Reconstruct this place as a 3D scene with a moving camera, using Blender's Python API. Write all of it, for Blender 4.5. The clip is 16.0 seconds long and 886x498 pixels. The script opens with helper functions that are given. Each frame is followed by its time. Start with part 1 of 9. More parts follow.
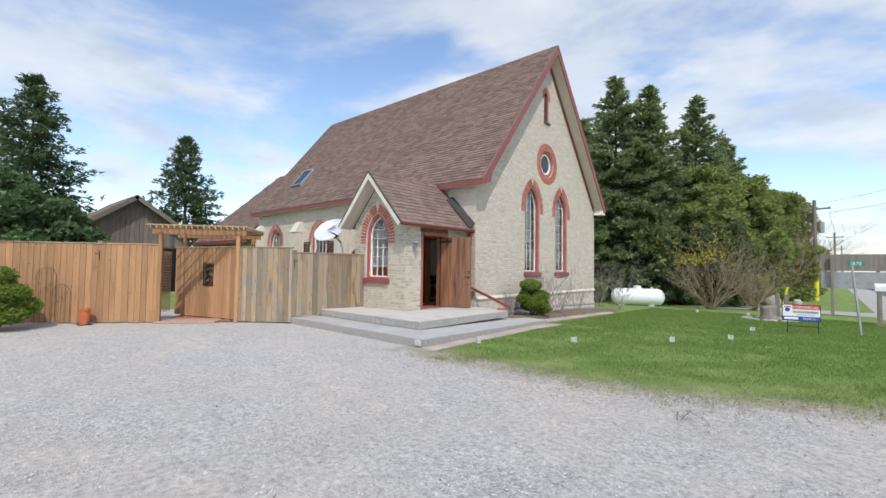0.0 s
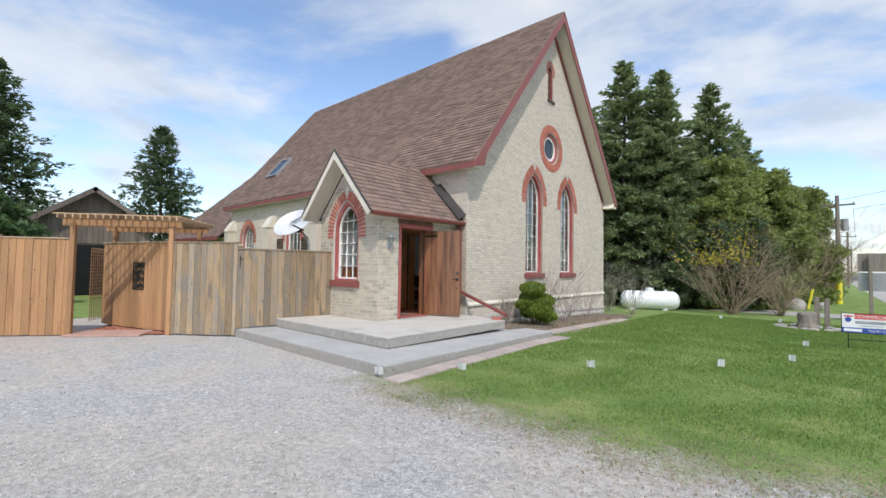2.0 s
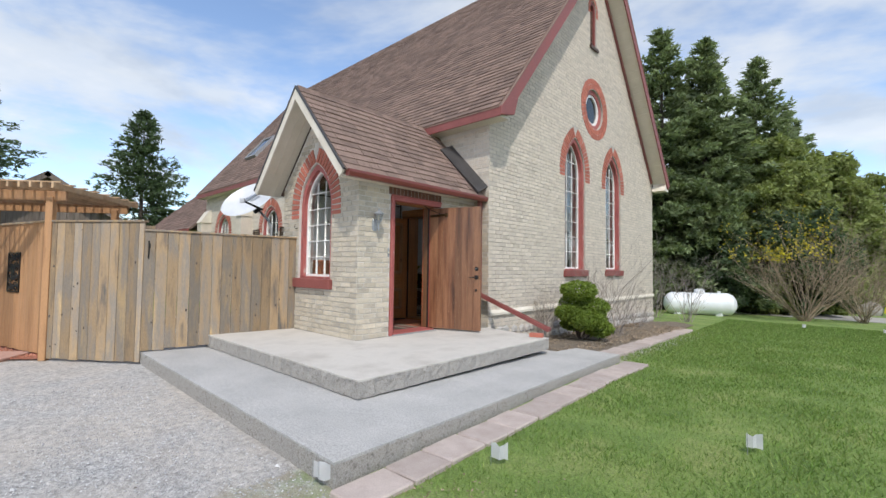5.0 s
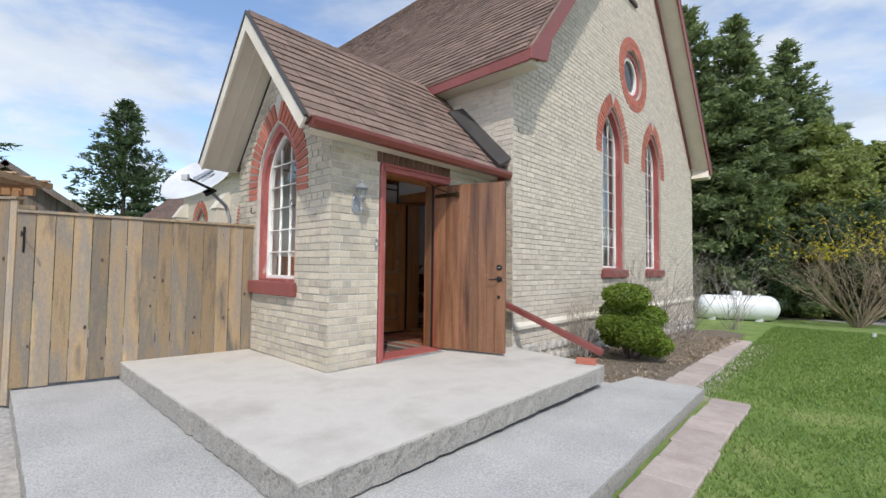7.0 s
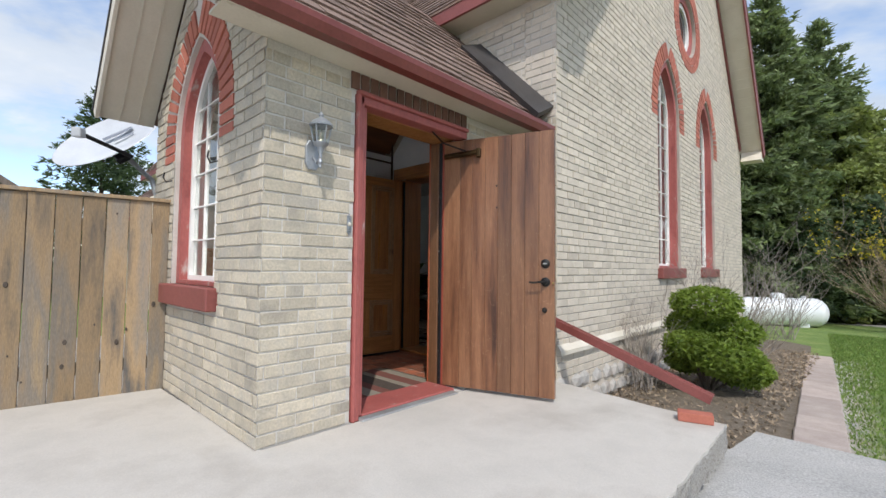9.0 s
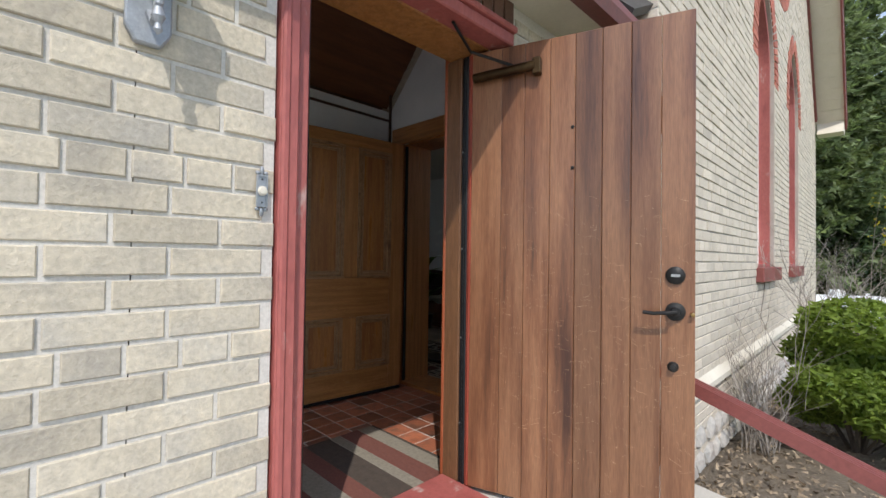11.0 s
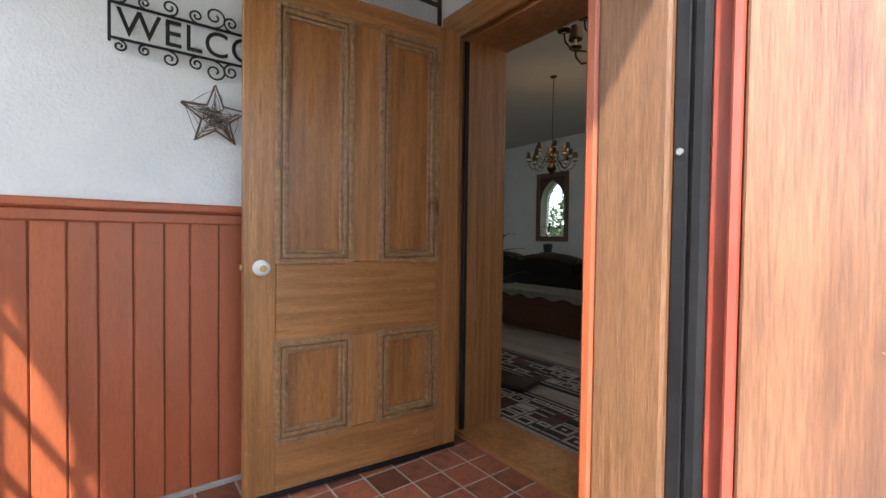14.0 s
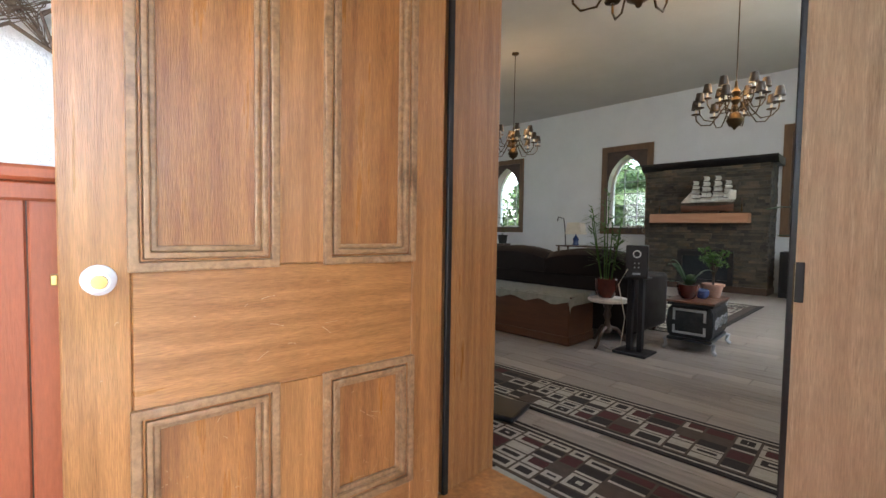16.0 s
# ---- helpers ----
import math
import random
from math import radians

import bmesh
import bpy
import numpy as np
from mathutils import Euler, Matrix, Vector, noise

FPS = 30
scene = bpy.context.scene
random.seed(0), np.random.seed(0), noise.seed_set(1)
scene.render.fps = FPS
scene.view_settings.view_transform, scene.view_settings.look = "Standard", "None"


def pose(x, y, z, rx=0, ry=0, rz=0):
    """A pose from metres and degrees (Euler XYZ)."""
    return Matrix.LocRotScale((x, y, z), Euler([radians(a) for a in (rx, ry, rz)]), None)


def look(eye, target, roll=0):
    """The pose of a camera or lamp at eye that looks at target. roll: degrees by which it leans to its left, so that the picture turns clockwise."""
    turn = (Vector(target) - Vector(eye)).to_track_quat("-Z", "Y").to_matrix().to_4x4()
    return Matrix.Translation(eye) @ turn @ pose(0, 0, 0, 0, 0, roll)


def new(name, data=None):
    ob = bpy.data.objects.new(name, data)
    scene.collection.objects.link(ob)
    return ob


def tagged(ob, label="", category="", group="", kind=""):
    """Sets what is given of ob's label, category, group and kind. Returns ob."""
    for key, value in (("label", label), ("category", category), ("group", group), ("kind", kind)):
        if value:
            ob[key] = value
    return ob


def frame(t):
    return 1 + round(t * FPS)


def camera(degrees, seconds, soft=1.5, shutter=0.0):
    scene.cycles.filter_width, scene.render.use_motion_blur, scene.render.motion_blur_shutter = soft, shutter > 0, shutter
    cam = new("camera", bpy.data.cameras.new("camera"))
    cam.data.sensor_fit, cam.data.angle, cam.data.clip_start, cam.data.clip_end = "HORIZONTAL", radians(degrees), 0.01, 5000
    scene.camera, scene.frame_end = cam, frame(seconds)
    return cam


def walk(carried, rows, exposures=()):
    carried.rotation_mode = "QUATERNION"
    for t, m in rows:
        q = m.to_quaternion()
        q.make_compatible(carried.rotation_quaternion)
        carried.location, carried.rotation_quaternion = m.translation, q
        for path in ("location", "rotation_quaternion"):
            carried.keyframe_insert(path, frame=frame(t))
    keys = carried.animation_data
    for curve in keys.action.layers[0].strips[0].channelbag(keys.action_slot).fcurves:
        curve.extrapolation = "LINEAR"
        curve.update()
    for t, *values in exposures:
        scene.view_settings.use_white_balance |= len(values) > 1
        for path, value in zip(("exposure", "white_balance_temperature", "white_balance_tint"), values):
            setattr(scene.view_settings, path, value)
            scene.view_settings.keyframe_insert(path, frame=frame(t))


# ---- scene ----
cam = camera(90.8, 16.0)
METRES, EYE, TILT, LEAN, TURN = 13.0, 1.5, 0.0, 0.0, 41.5
ROWS = [
    (0.0, 0.0, 0.0, 0.0, -0.03, 2.31, -0.76),
    (0.5, 0.0092, 0.0418, -0.0004, 0.0, 2.31, -0.61),
    (1.0, 0.0198, 0.0827, 0.0009, -0.1, 2.31, -0.75),
    (1.5, 0.0254, 0.1242, 0.0011, -0.06, 2.35, -0.67),
    (2.0, 0.0316, 0.1667, -0.0002, 0.09, 2.33, -0.82),
    (2.5, 0.0327, 0.2069, -0.0019, 0.54, 2.36, -0.94),
    (3.0, 0.0321, 0.2476, -0.0026, 0.72, 2.38, -0.81),
    (3.5, 0.0332, 0.2883, -0.0033, 0.89, 2.4, -0.94),
    (4.0, 0.0308, 0.3295, -0.0061, 1.1, 2.39, -0.79),
    (6.5, 0.0226, 0.5243, -0.0141, 1.78, 2.51, -0.82),
    (7.0, 0.0182, 0.5587, -0.0133, 1.85, 2.53, -0.66),
    (7.5, 0.0151, 0.5945, -0.0133, 1.85, 2.6, -0.74),
    (8.0, 0.0103, 0.6296, -0.0141, 1.84, 2.57, -0.77),
    (8.5, 0.0079, 0.6639, -0.0154, 1.87, 2.61, -0.68),
    (11.0, -0.0043, 0.8192, -0.0076, 3.24, 1.02, -0.81),
    (11.5, -0.0072, 0.8417, -0.0039, 3.61, 0.59, -0.85),
    (12.0, -0.0081, 0.8665, -0.0044, 3.89, 0.07, -0.82),
    (12.5, -0.0114, 0.8912, -0.006, 4.29, -0.24, -0.98),
    (13.0, -0.0153, 0.9102, -0.0065, 4.99, -0.42, -1.0),
    (13.5, -0.0166, 0.9256, -0.0095, 7.31, -0.92, -0.93),
    (14.0, -0.019, 0.9371, -0.0125, 11.66, -1.4, -0.75),
    (14.5, -0.0246, 0.9497, -0.015, 12.68, -1.78, -0.71),
    (15.0, -0.0293, 0.9614, -0.0154, 12.62, -2.13, -0.84),
    (15.5, -0.0343, 0.9742, -0.0149, 9.95, -2.3, -0.89),
    (16.0, -0.0379, 0.9882, -0.0132, 4.61, -2.53, -0.87),
]

EXPO = [(0.0, -0.05), (9.0, -0.05), (11.0, 0.1), (12.0, 0.35), (12.5, 0.62), (13.3, 1.25), (14.5, 2.3), (15.5, 2.95), (16.0, 3.28)]
walk(cam, [(t, pose(0, 0, EYE, TILT, LEAN, TURN) @ pose(METRES * x, METRES * y, METRES * z, 90 + pitch, roll, yaw)) for t, x, y, z, yaw, pitch, roll in ROWS], EXPO)

# ---- world and lights ----
SUN_DIR = Vector((0.58, -0.52, 0.96)).normalized()      # towards the sun
world = bpy.data.worlds.new("sky")
scene.world = world
world.use_nodes = True


def node(tree, kind, **values):
    n = tree.nodes.new(kind)
    for key, v in values.items():
        n.inputs[key.replace("_", " ")].default_value = v
    return n


def link(tree, a, b):
    tree.links.new(a, b)


def maths(tree, op, a, b=None):
    n = tree.nodes.new("ShaderNodeMath")
    n.operation = op
    for k, v in enumerate((a, b)):
        if v is None:
            continue
        if isinstance(v, (int, float)):
            n.inputs[k].default_value = v
        else:
            tree.links.new(v, n.inputs[k])
    return n.outputs[0]


def ramp(tree, fac, stops, smooth=False):
    n = tree.nodes.new("ShaderNodeValToRGB")
    if smooth:
        n.color_ramp.interpolation = "EASE"
    e = n.color_ramp.elements
    while len(e) < len(stops):
        e.new(0.5)
    for el, (p, c) in zip(e, stops):
        el.position = p
        el.color = (*c, 1) if len(c) == 3 else c
    tree.links.new(fac, n.inputs[0])
    return n.outputs[0]


def mix(tree, fac, a, b, mode="MIX"):
    n = tree.nodes.new("ShaderNodeMix")
    n.data_type, n.blend_type = "RGBA", mode
    for sock, v in ((n.inputs[0], fac), (n.inputs[6], a), (n.inputs[7], b)):
        if isinstance(v, (int, float)):
            sock.default_value = v
        elif isinstance(v, tuple):
            sock.default_value = (*v, 1)
        else:
            tree.links.new(v, sock)
    return n.outputs[2]


def build_world():
    t = world.node_tree
    t.nodes.clear()
    out = t.nodes.new("ShaderNodeOutputWorld")
    bg = node(t, "ShaderNodeBackground", Strength=0.105)
    sky = t.nodes.new("ShaderNodeTexSky")
    sky.sky_type, sky.sun_disc = "NISHITA", False
    sky.sun_elevation = math.asin(SUN_DIR.z)
    sky.sun_rotation = math.atan2(SUN_DIR.x, SUN_DIR.y)
    sky.air_density, sky.dust_density, sky.ozone_density = 1.0, 0.6, 1.2
    co = t.nodes.new("ShaderNodeTexCoord")
    sep = t.nodes.new("ShaderNodeSeparateXYZ")
    link(t, co.outputs["Generated"], sep.inputs[0])
    up = maths(t, "ADD", maths(t, "MAXIMUM", sep.outputs[2], 0.0), 0.16)
    flat = t.nodes.new("ShaderNodeCombineXYZ")
    link(t, maths(t, "DIVIDE", sep.outputs[0], up), flat.inputs[0])
    link(t, maths(t, "DIVIDE", sep.outputs[1], up), flat.inputs[1])
    drift = node(t, "ShaderNodeMapping", Location=(-1.4, 2.6, 0.0))
    link(t, flat.outputs[0], drift.inputs[0])
    flat = drift
    big = node(t, "ShaderNodeTexNoise", Scale=0.75, Detail=7.0, Roughness=0.55, Distortion=0.35)
    link(t, flat.outputs[0], big.inputs["Vector"])
    cover = ramp(t, big.outputs[0], [(0.43, (0, 0, 0)), (0.56, (0.75,) * 3), (0.70, (1,) * 3)], True)
    fine = node(t, "ShaderNodeTexNoise", Scale=1.7, Detail=5.0, Roughness=0.55)
    link(t, flat.outputs[0], fine.inputs["Vector"])
    tone = ramp(t, fine.outputs[0], [(0.32, (6.3, 6.8, 7.5)), (0.5, (8.2, 8.6, 9.0)), (0.68, (9.6, 9.7, 9.8))], True)
    lifted = mix(t, 1.0, sky.outputs[0], (2.25, 2.25, 2.3), "MULTIPLY")
    link(t, mix(t, cover, lifted, tone), bg.inputs[0])
    link(t, bg.outputs[0], out.inputs[0])


build_world()
sun = new("sun", bpy.data.lights.new("sun", "SUN"))
sun.data.energy, sun.data.angle, sun.data.color = 3.1, radians(0.6), (1.0, 0.955, 0.89)
sun.matrix_world = look(SUN_DIR * 50, (0, 0, 0))


def window_light(name, loc, target, w, h, power):
    l = bpy.data.lights.new(name, "AREA")
    l.shape, l.size, l.size_y, l.energy, l.color = "RECTANGLE", w, h, power, (0.88, 0.94, 1.0)
    ob = new(name, l)
    ob.matrix_world = look(loc, target)
    return ob


# ---- materials ----
def bare(name):
    m = bpy.data.materials.new(name)
    m.use_nodes = True
    t = m.node_tree
    return m, t, t.nodes["Principled BSDF"]


def nmat(name, cols, scale=5.0, rough=0.65, bump=0.15, bscale=60.0, metal=0.0, stretch=(1, 1, 1), rnd=0.0, isl=0.0,
         grain=0.12, spread=(0.3, 0.7), dist=0.004, coat=0.0):
    """A surface whose colour runs through cols with a large noise, is flecked by a fine one, and shifts from piece to piece."""
    m, t, b = bare(name)
    co = t.nodes.new("ShaderNodeTexCoord")
    mp = node(t, "ShaderNodeMapping", Scale=stretch)
    link(t, co.outputs["Object"], mp.inputs[0])
    off = None
    if rnd or isl:
        if isl:
            r = t.nodes.new("ShaderNodeNewGeometry").outputs["Random Per Island"]
        else:
            r = t.nodes.new("ShaderNodeObjectInfo").outputs["Random"]
        off = r
        add = t.nodes.new("ShaderNodeVectorMath")
        add.operation = "ADD"
        cmb = t.nodes.new("ShaderNodeCombineXYZ")
        link(t, maths(t, "MULTIPLY", r, 37.0), cmb.inputs[0])
        link(t, maths(t, "MULTIPLY", r, 91.0), cmb.inputs[1])
        link(t, mp.outputs[0], add.inputs[0])
        link(t, cmb.outputs[0], add.inputs[1])
        vec = add.outputs[0]
    else:
        vec = mp.outputs[0]
    n1 = node(t, "ShaderNodeTexNoise", Scale=scale, Detail=6.0, Roughness=0.6)
    n2 = node(t, "ShaderNodeTexNoise", Scale=bscale, Detail=4.0, Roughness=0.65)
    link(t, vec, n1.inputs["Vector"])
    link(t, vec, n2.inputs["Vector"])
    lo, hi = spread
    k = max(1, len(cols) - 1)
    c = ramp(t, n1.outputs[0], [(lo + (hi - lo) * i / k, col) for i, col in enumerate(cols)])
    g = ramp(t, n2.outputs[0], [(0.3, (1 - grain,) * 3), (0.7, (1 + grain,) * 3)])
    c = mix(t, 1.0, c, g, "MULTIPLY")
    amount = rnd or isl
    if amount:
        v = maths(t, "ADD", maths(t, "MULTIPLY", off, 2 * amount), 1 - amount)
        cv = t.nodes.new("ShaderNodeCombineXYZ")
        for k in range(3):
            link(t, v, cv.inputs[k])
        c = mix(t, 1.0, c, cv.outputs[0], "MULTIPLY")
    link(t, c, b.inputs["Base Color"])
    b.inputs["Metallic"].default_value = metal
    rr = ramp(t, n1.outputs[0], [(0.3, (max(0.02, rough - 0.08),) * 3), (0.7, (min(1, rough + 0.08),) * 3)])
    link(t, rr, b.inputs["Roughness"])
    if coat:
        b.inputs["Coat Weight"].default_value = coat
        b.inputs["Coat Roughness"].default_value = 0.2
    if bump:
        bp = node(t, "ShaderNodeBump", Strength=bump, Distance=dist)
        link(t, n2.outputs[0], bp.inputs["Height"])
        link(t, bp.outputs[0], b.inputs["Normal"])
    return m


def glass_mat(name, tint=(0.9, 0.95, 0.95), rough=0.0):
    m, t, b = bare(name)
    b.inputs["Base Color"].default_value = (*tint, 1)
    b.inputs["Roughness"].default_value = rough
    b.inputs["Transmission Weight"].default_value = 1.0
    b.inputs["IOR"].default_value = 1.45
    return m


def glow(name, col, strength):
    m, t, b = bare(name)
    b.inputs["Base Color"].default_value = (*col, 1)
    b.inputs["Emission Color"].default_value = (*col, 1)
    b.inputs["Emission Strength"].default_value = strength
    return m


def leaf_mat(name, cols, scale, rough, bump, bscale, **kw):
    """Foliage: some of the light goes through each leaf."""
    m = nmat(name, cols, scale, rough, bump, bscale, **kw)
    t = m.node_tree
    b, out = t.nodes["Principled BSDF"], t.nodes["Material Output"]
    col = b.inputs["Base Color"].links[0].from_socket
    tr, mx = t.nodes.new("ShaderNodeBsdfTranslucent"), t.nodes.new("ShaderNodeMixShader")
    mx.inputs[0].default_value = 0.4
    link(t, mix(t, 1.0, col, (1.25, 1.3, 0.9), "MULTIPLY"), tr.inputs[0])
    link(t, b.outputs[0], mx.inputs[1])
    link(t, tr.outputs[0], mx.inputs[2])
    link(t, mx.outputs[0], out.inputs[0])
    return m


M = {}
M["mortar"] = nmat("mortar", [(0.52, 0.49, 0.44), (0.64, 0.61, 0.56)], 3, 0.9, 0.4, 120)
M["brick_buff"] = nmat("brick_buff", [(0.46, 0.405, 0.335), (0.60, 0.53, 0.44), (0.54, 0.48, 0.40)], 2.2, 0.85, 0.5, 90, isl=0.07, grain=0.10)
M["brick_porch"] = nmat("brick_porch", [(0.36, 0.325, 0.27), (0.53, 0.465, 0.36), (0.46, 0.42, 0.355)], 3.4, 0.85, 0.8, 70, rnd=0.15, grain=0.16)
M["brick_red"] = nmat("brick_red", [(0.36, 0.10, 0.065), (0.48, 0.17, 0.115)], 6, 0.8, 0.5, 90, rnd=0.15)
M["brick_dark"] = nmat("brick_dark", [(0.10, 0.05, 0.035), (0.17, 0.085, 0.06)], 6, 0.8, 0.5, 90, rnd=0.2)
M["stone_found"] = nmat("stone_found", [(0.30, 0.29, 0.27), (0.48, 0.45, 0.41), (0.38, 0.33, 0.29)], 4, 0.9, 0.8, 40)
M["red_paint"] = nmat("red_paint", [(0.22, 0.055, 0.05), (0.32, 0.085, 0.075), (0.36, 0.10, 0.088), (0.37, 0.105, 0.09), (0.50, 0.42, 0.38)], 9, 0.55, 0.5, 60, stretch=(1, 1, 0.4), grain=0.14, spread=(0.25, 0.74))
M["red_flat"] = nmat("red_flat", [(0.205, 0.058, 0.05), (0.265, 0.08, 0.07)], 3, 0.5, 0.1, 50)
M["white_paint"] = nmat("white_paint", [(0.72, 0.71, 0.68), (0.82, 0.81, 0.78)], 4, 0.5, 0.1, 60, grain=0.04)
M["soffit"] = nmat("soffit", [(0.58, 0.53, 0.43), (0.66, 0.61, 0.51)], 3, 0.6, 0.1, 60, grain=0.04)
M["cream"] = nmat("cream", [(0.62, 0.56, 0.46), (0.72, 0.67, 0.57)], 3, 0.6, 0.1, 60, grain=0.05)
M["shingle"] = nmat("shingle", [(0.125, 0.082, 0.064), (0.20, 0.135, 0.105), (0.165, 0.11, 0.088)], 5, 0.9, 0.6, 220, isl=0.27, grain=0.28)
M["shingle_one"] = nmat("shingle_one", [(0.135, 0.09, 0.07), (0.215, 0.148, 0.118), (0.175, 0.12, 0.095)], 5, 0.9, 0.7, 240, rnd=0.2, grain=0.32)
M["flashing"] = nmat("flashing", [(0.03, 0.028, 0.028), (0.06, 0.055, 0.055)], 5, 0.45, 0.2, 60)
M["concrete"] = nmat("concrete", [(0.43, 0.40, 0.355), (0.54, 0.51, 0.46), (0.48, 0.455, 0.41)], 1.6, 0.85, 0.3, 150, grain=0.08)
M["concrete_low"] = nmat("concrete_low", [(0.36, 0.355, 0.34), (0.46, 0.45, 0.43)], 2.0, 0.9, 0.9, 95, grain=0.34)
M["aggregate"] = nmat("aggregate", [(0.19, 0.175, 0.155), (0.42, 0.395, 0.36), (0.28, 0.265, 0.24)], 38, 0.95, 1.0, 130, grain=0.3, dist=0.012)
M["paver"] = nmat("paver", [(0.36, 0.295, 0.26), (0.47, 0.40, 0.36)], 6, 0.9, 0.5, 120, rnd=0.12)
M["fence_fresh"] = nmat("fence_fresh", [(0.27, 0.14, 0.065), (0.41, 0.225, 0.105), (0.34, 0.195, 0.105)], 2.0, 0.8, 0.4, 40, stretch=(6, 6, 0.5), rnd=0.2, grain=0.15)
M["fence_grey"] = nmat("fence_grey", [(0.11, 0.10, 0.09), (0.36, 0.25, 0.14), (0.25, 0.215, 0.175), (0.44, 0.31, 0.165)], 1.0, 0.85, 0.5, 40, stretch=(5, 5, 0.8), rnd=0.3, grain=0.2)
M["fence_pale"] = nmat("fence_pale", [(0.30, 0.19, 0.10), (0.46, 0.31, 0.18), (0.38, 0.27, 0.17)], 2.0, 0.8, 0.4, 40, stretch=(3, 3, 2), rnd=0.2, grain=0.15)
M["barn"] = nmat("barn", [(0.085, 0.068, 0.055), (0.20, 0.165, 0.14), (0.135, 0.105, 0.085)], 2.0, 0.9, 0.4, 30, stretch=(6, 6, 0.4), rnd=0.25)
M["door_out"] = nmat("door_out", [(0.055, 0.021, 0.012), (0.175, 0.073, 0.035), (0.255, 0.12, 0.06), (0.185, 0.077, 0.037)], 1.3, 0.36, 0.25, 34, stretch=(8, 8, 0.5), rnd=0.27, grain=0.24, spread=(0.3, 0.7), coat=0.3)
M["scratch"] = nmat("scratch", [(0.50, 0.31, 0.17), (0.62, 0.42, 0.26)], 9, 0.6, 0.1, 60)
M["oak"] = nmat("oak", [(0.12, 0.047, 0.014), (0.46, 0.215, 0.072), (0.31, 0.132, 0.042), (0.43, 0.195, 0.064)], 2.6, 0.34, 0.4, 44, stretch=(13, 13, 0.6), grain=0.3, spread=(0.12, 0.88), coat=0.35)
M["oak_flat"] = nmat("oak_flat", [(0.12, 0.047, 0.014), (0.45, 0.208, 0.068), (0.30, 0.128, 0.04), (0.42, 0.19, 0.062)], 2.6, 0.34, 0.4, 44, stretch=(0.8, 0.8, 13), grain=0.3, spread=(0.12, 0.88), coat=0.35)
M["oak_panel"] = nmat("oak_panel", [(0.10, 0.037, 0.012), (0.41, 0.18, 0.056), (0.25, 0.10, 0.033), (0.37, 0.155, 0.048)], 2.4, 0.32, 0.4, 44, stretch=(9, 9, 0.7), grain=0.3, spread=(0.12, 0.88), coat=0.35)
M["oak_worn"] = nmat("oak_worn", [(0.14, 0.066, 0.028), (0.22, 0.11, 0.046), (0.28, 0.16, 0.078), (0.52, 0.42, 0.31)], 4.0, 0.55, 0.4, 45, stretch=(7, 7, 0.5), grain=0.2)
M["oak_jamb"] = nmat("oak_jamb", [(0.12, 0.05, 0.021), (0.215, 0.105, 0.05), (0.165, 0.078, 0.036), (0.25, 0.135, 0.072)], 3.0, 0.45, 0.4, 40, stretch=(14, 14, 0.8), grain=0.3)
M["oak_grey"] = nmat("oak_grey", [(0.28, 0.19, 0.105), (0.43, 0.315, 0.19), (0.36, 0.255, 0.15), (0.50, 0.385, 0.25)], 2.5, 0.55, 0.4, 40, stretch=(12, 12, 0.7), grain=0.25)
M["red_gloss"] = nmat("red_gloss", [(0.26, 0.05, 0.03), (0.36, 0.08, 0.05)], 6, 0.35, 0.15, 60, stretch=(1, 1, 0.4))
M["gutter_red"] = nmat("gutter_red", [(0.15, 0.036, 0.028), (0.20, 0.052, 0.04)], 3, 0.4, 0.1, 50)
# gable mortar: shadow of the recessed joints is put into its darker colour
M["mortar_dark"] = nmat("mortar_dark", [(0.33, 0.30, 0.26), (0.48, 0.445, 0.395)], 3, 0.95, 0.4, 120)
M["oak_mould"] = nmat("oak_mould", [(0.16, 0.085, 0.04), (0.33, 0.195, 0.10), (0.27, 0.15, 0.07), (0.50, 0.37, 0.24)], 7.0, 0.4, 0.4, 60, grain=0.3, spread=(0.28, 0.78))
M["rubber"] = nmat("rubber", [(0.012, 0.012, 0.013), (0.025, 0.025, 0.027)], 8, 0.4, 0.1, 60)
M["black_iron"] = nmat("black_iron", [(0.012, 0.012, 0.012), (0.03, 0.028, 0.026)], 9, 0.5, 0.3, 90, metal=0.5)
M["brass"] = nmat("brass", [(0.35, 0.23, 0.09), (0.5, 0.34, 0.14)], 8, 0.35, 0.1, 60, metal=1.0)
M["old_brass"] = nmat("old_brass", [(0.05, 0.032, 0.016), (0.11, 0.07, 0.033)], 8, 0.4, 0.1, 60, metal=0.9)
M["pewter"] = nmat("pewter", [(0.26, 0.28, 0.30), (0.40, 0.42, 0.45)], 8, 0.5, 0.3, 90, metal=0.5)
M["stucco"] = nmat("stucco", [(0.76, 0.775, 0.79), (0.83, 0.84, 0.85)], 5, 0.85, 0.9, 75, grain=0.03, dist=0.006)
M["wainscot"] = nmat("wainscot", [(0.33, 0.08, 0.03), (0.42, 0.112, 0.043)], 2.5, 0.45, 0.15, 50, stretch=(3, 3, 0.5), rnd=0.08)
M["quarry"] = nmat("quarry", [(0.17, 0.06, 0.036), (0.36, 0.125, 0.068), (0.13, 0.08, 0.06)], 9, 0.36, 0.2, 80, rnd=0.5, grain=0.15)
M["grout"] = nmat("grout", [(0.30, 0.28, 0.26), (0.42, 0.40, 0.37)], 9, 0.9, 0.3, 120)
M["grout_pale"] = nmat("grout_pale", [(0.46, 0.44, 0.41), (0.60, 0.58, 0.54)], 9, 0.9, 0.3, 120)
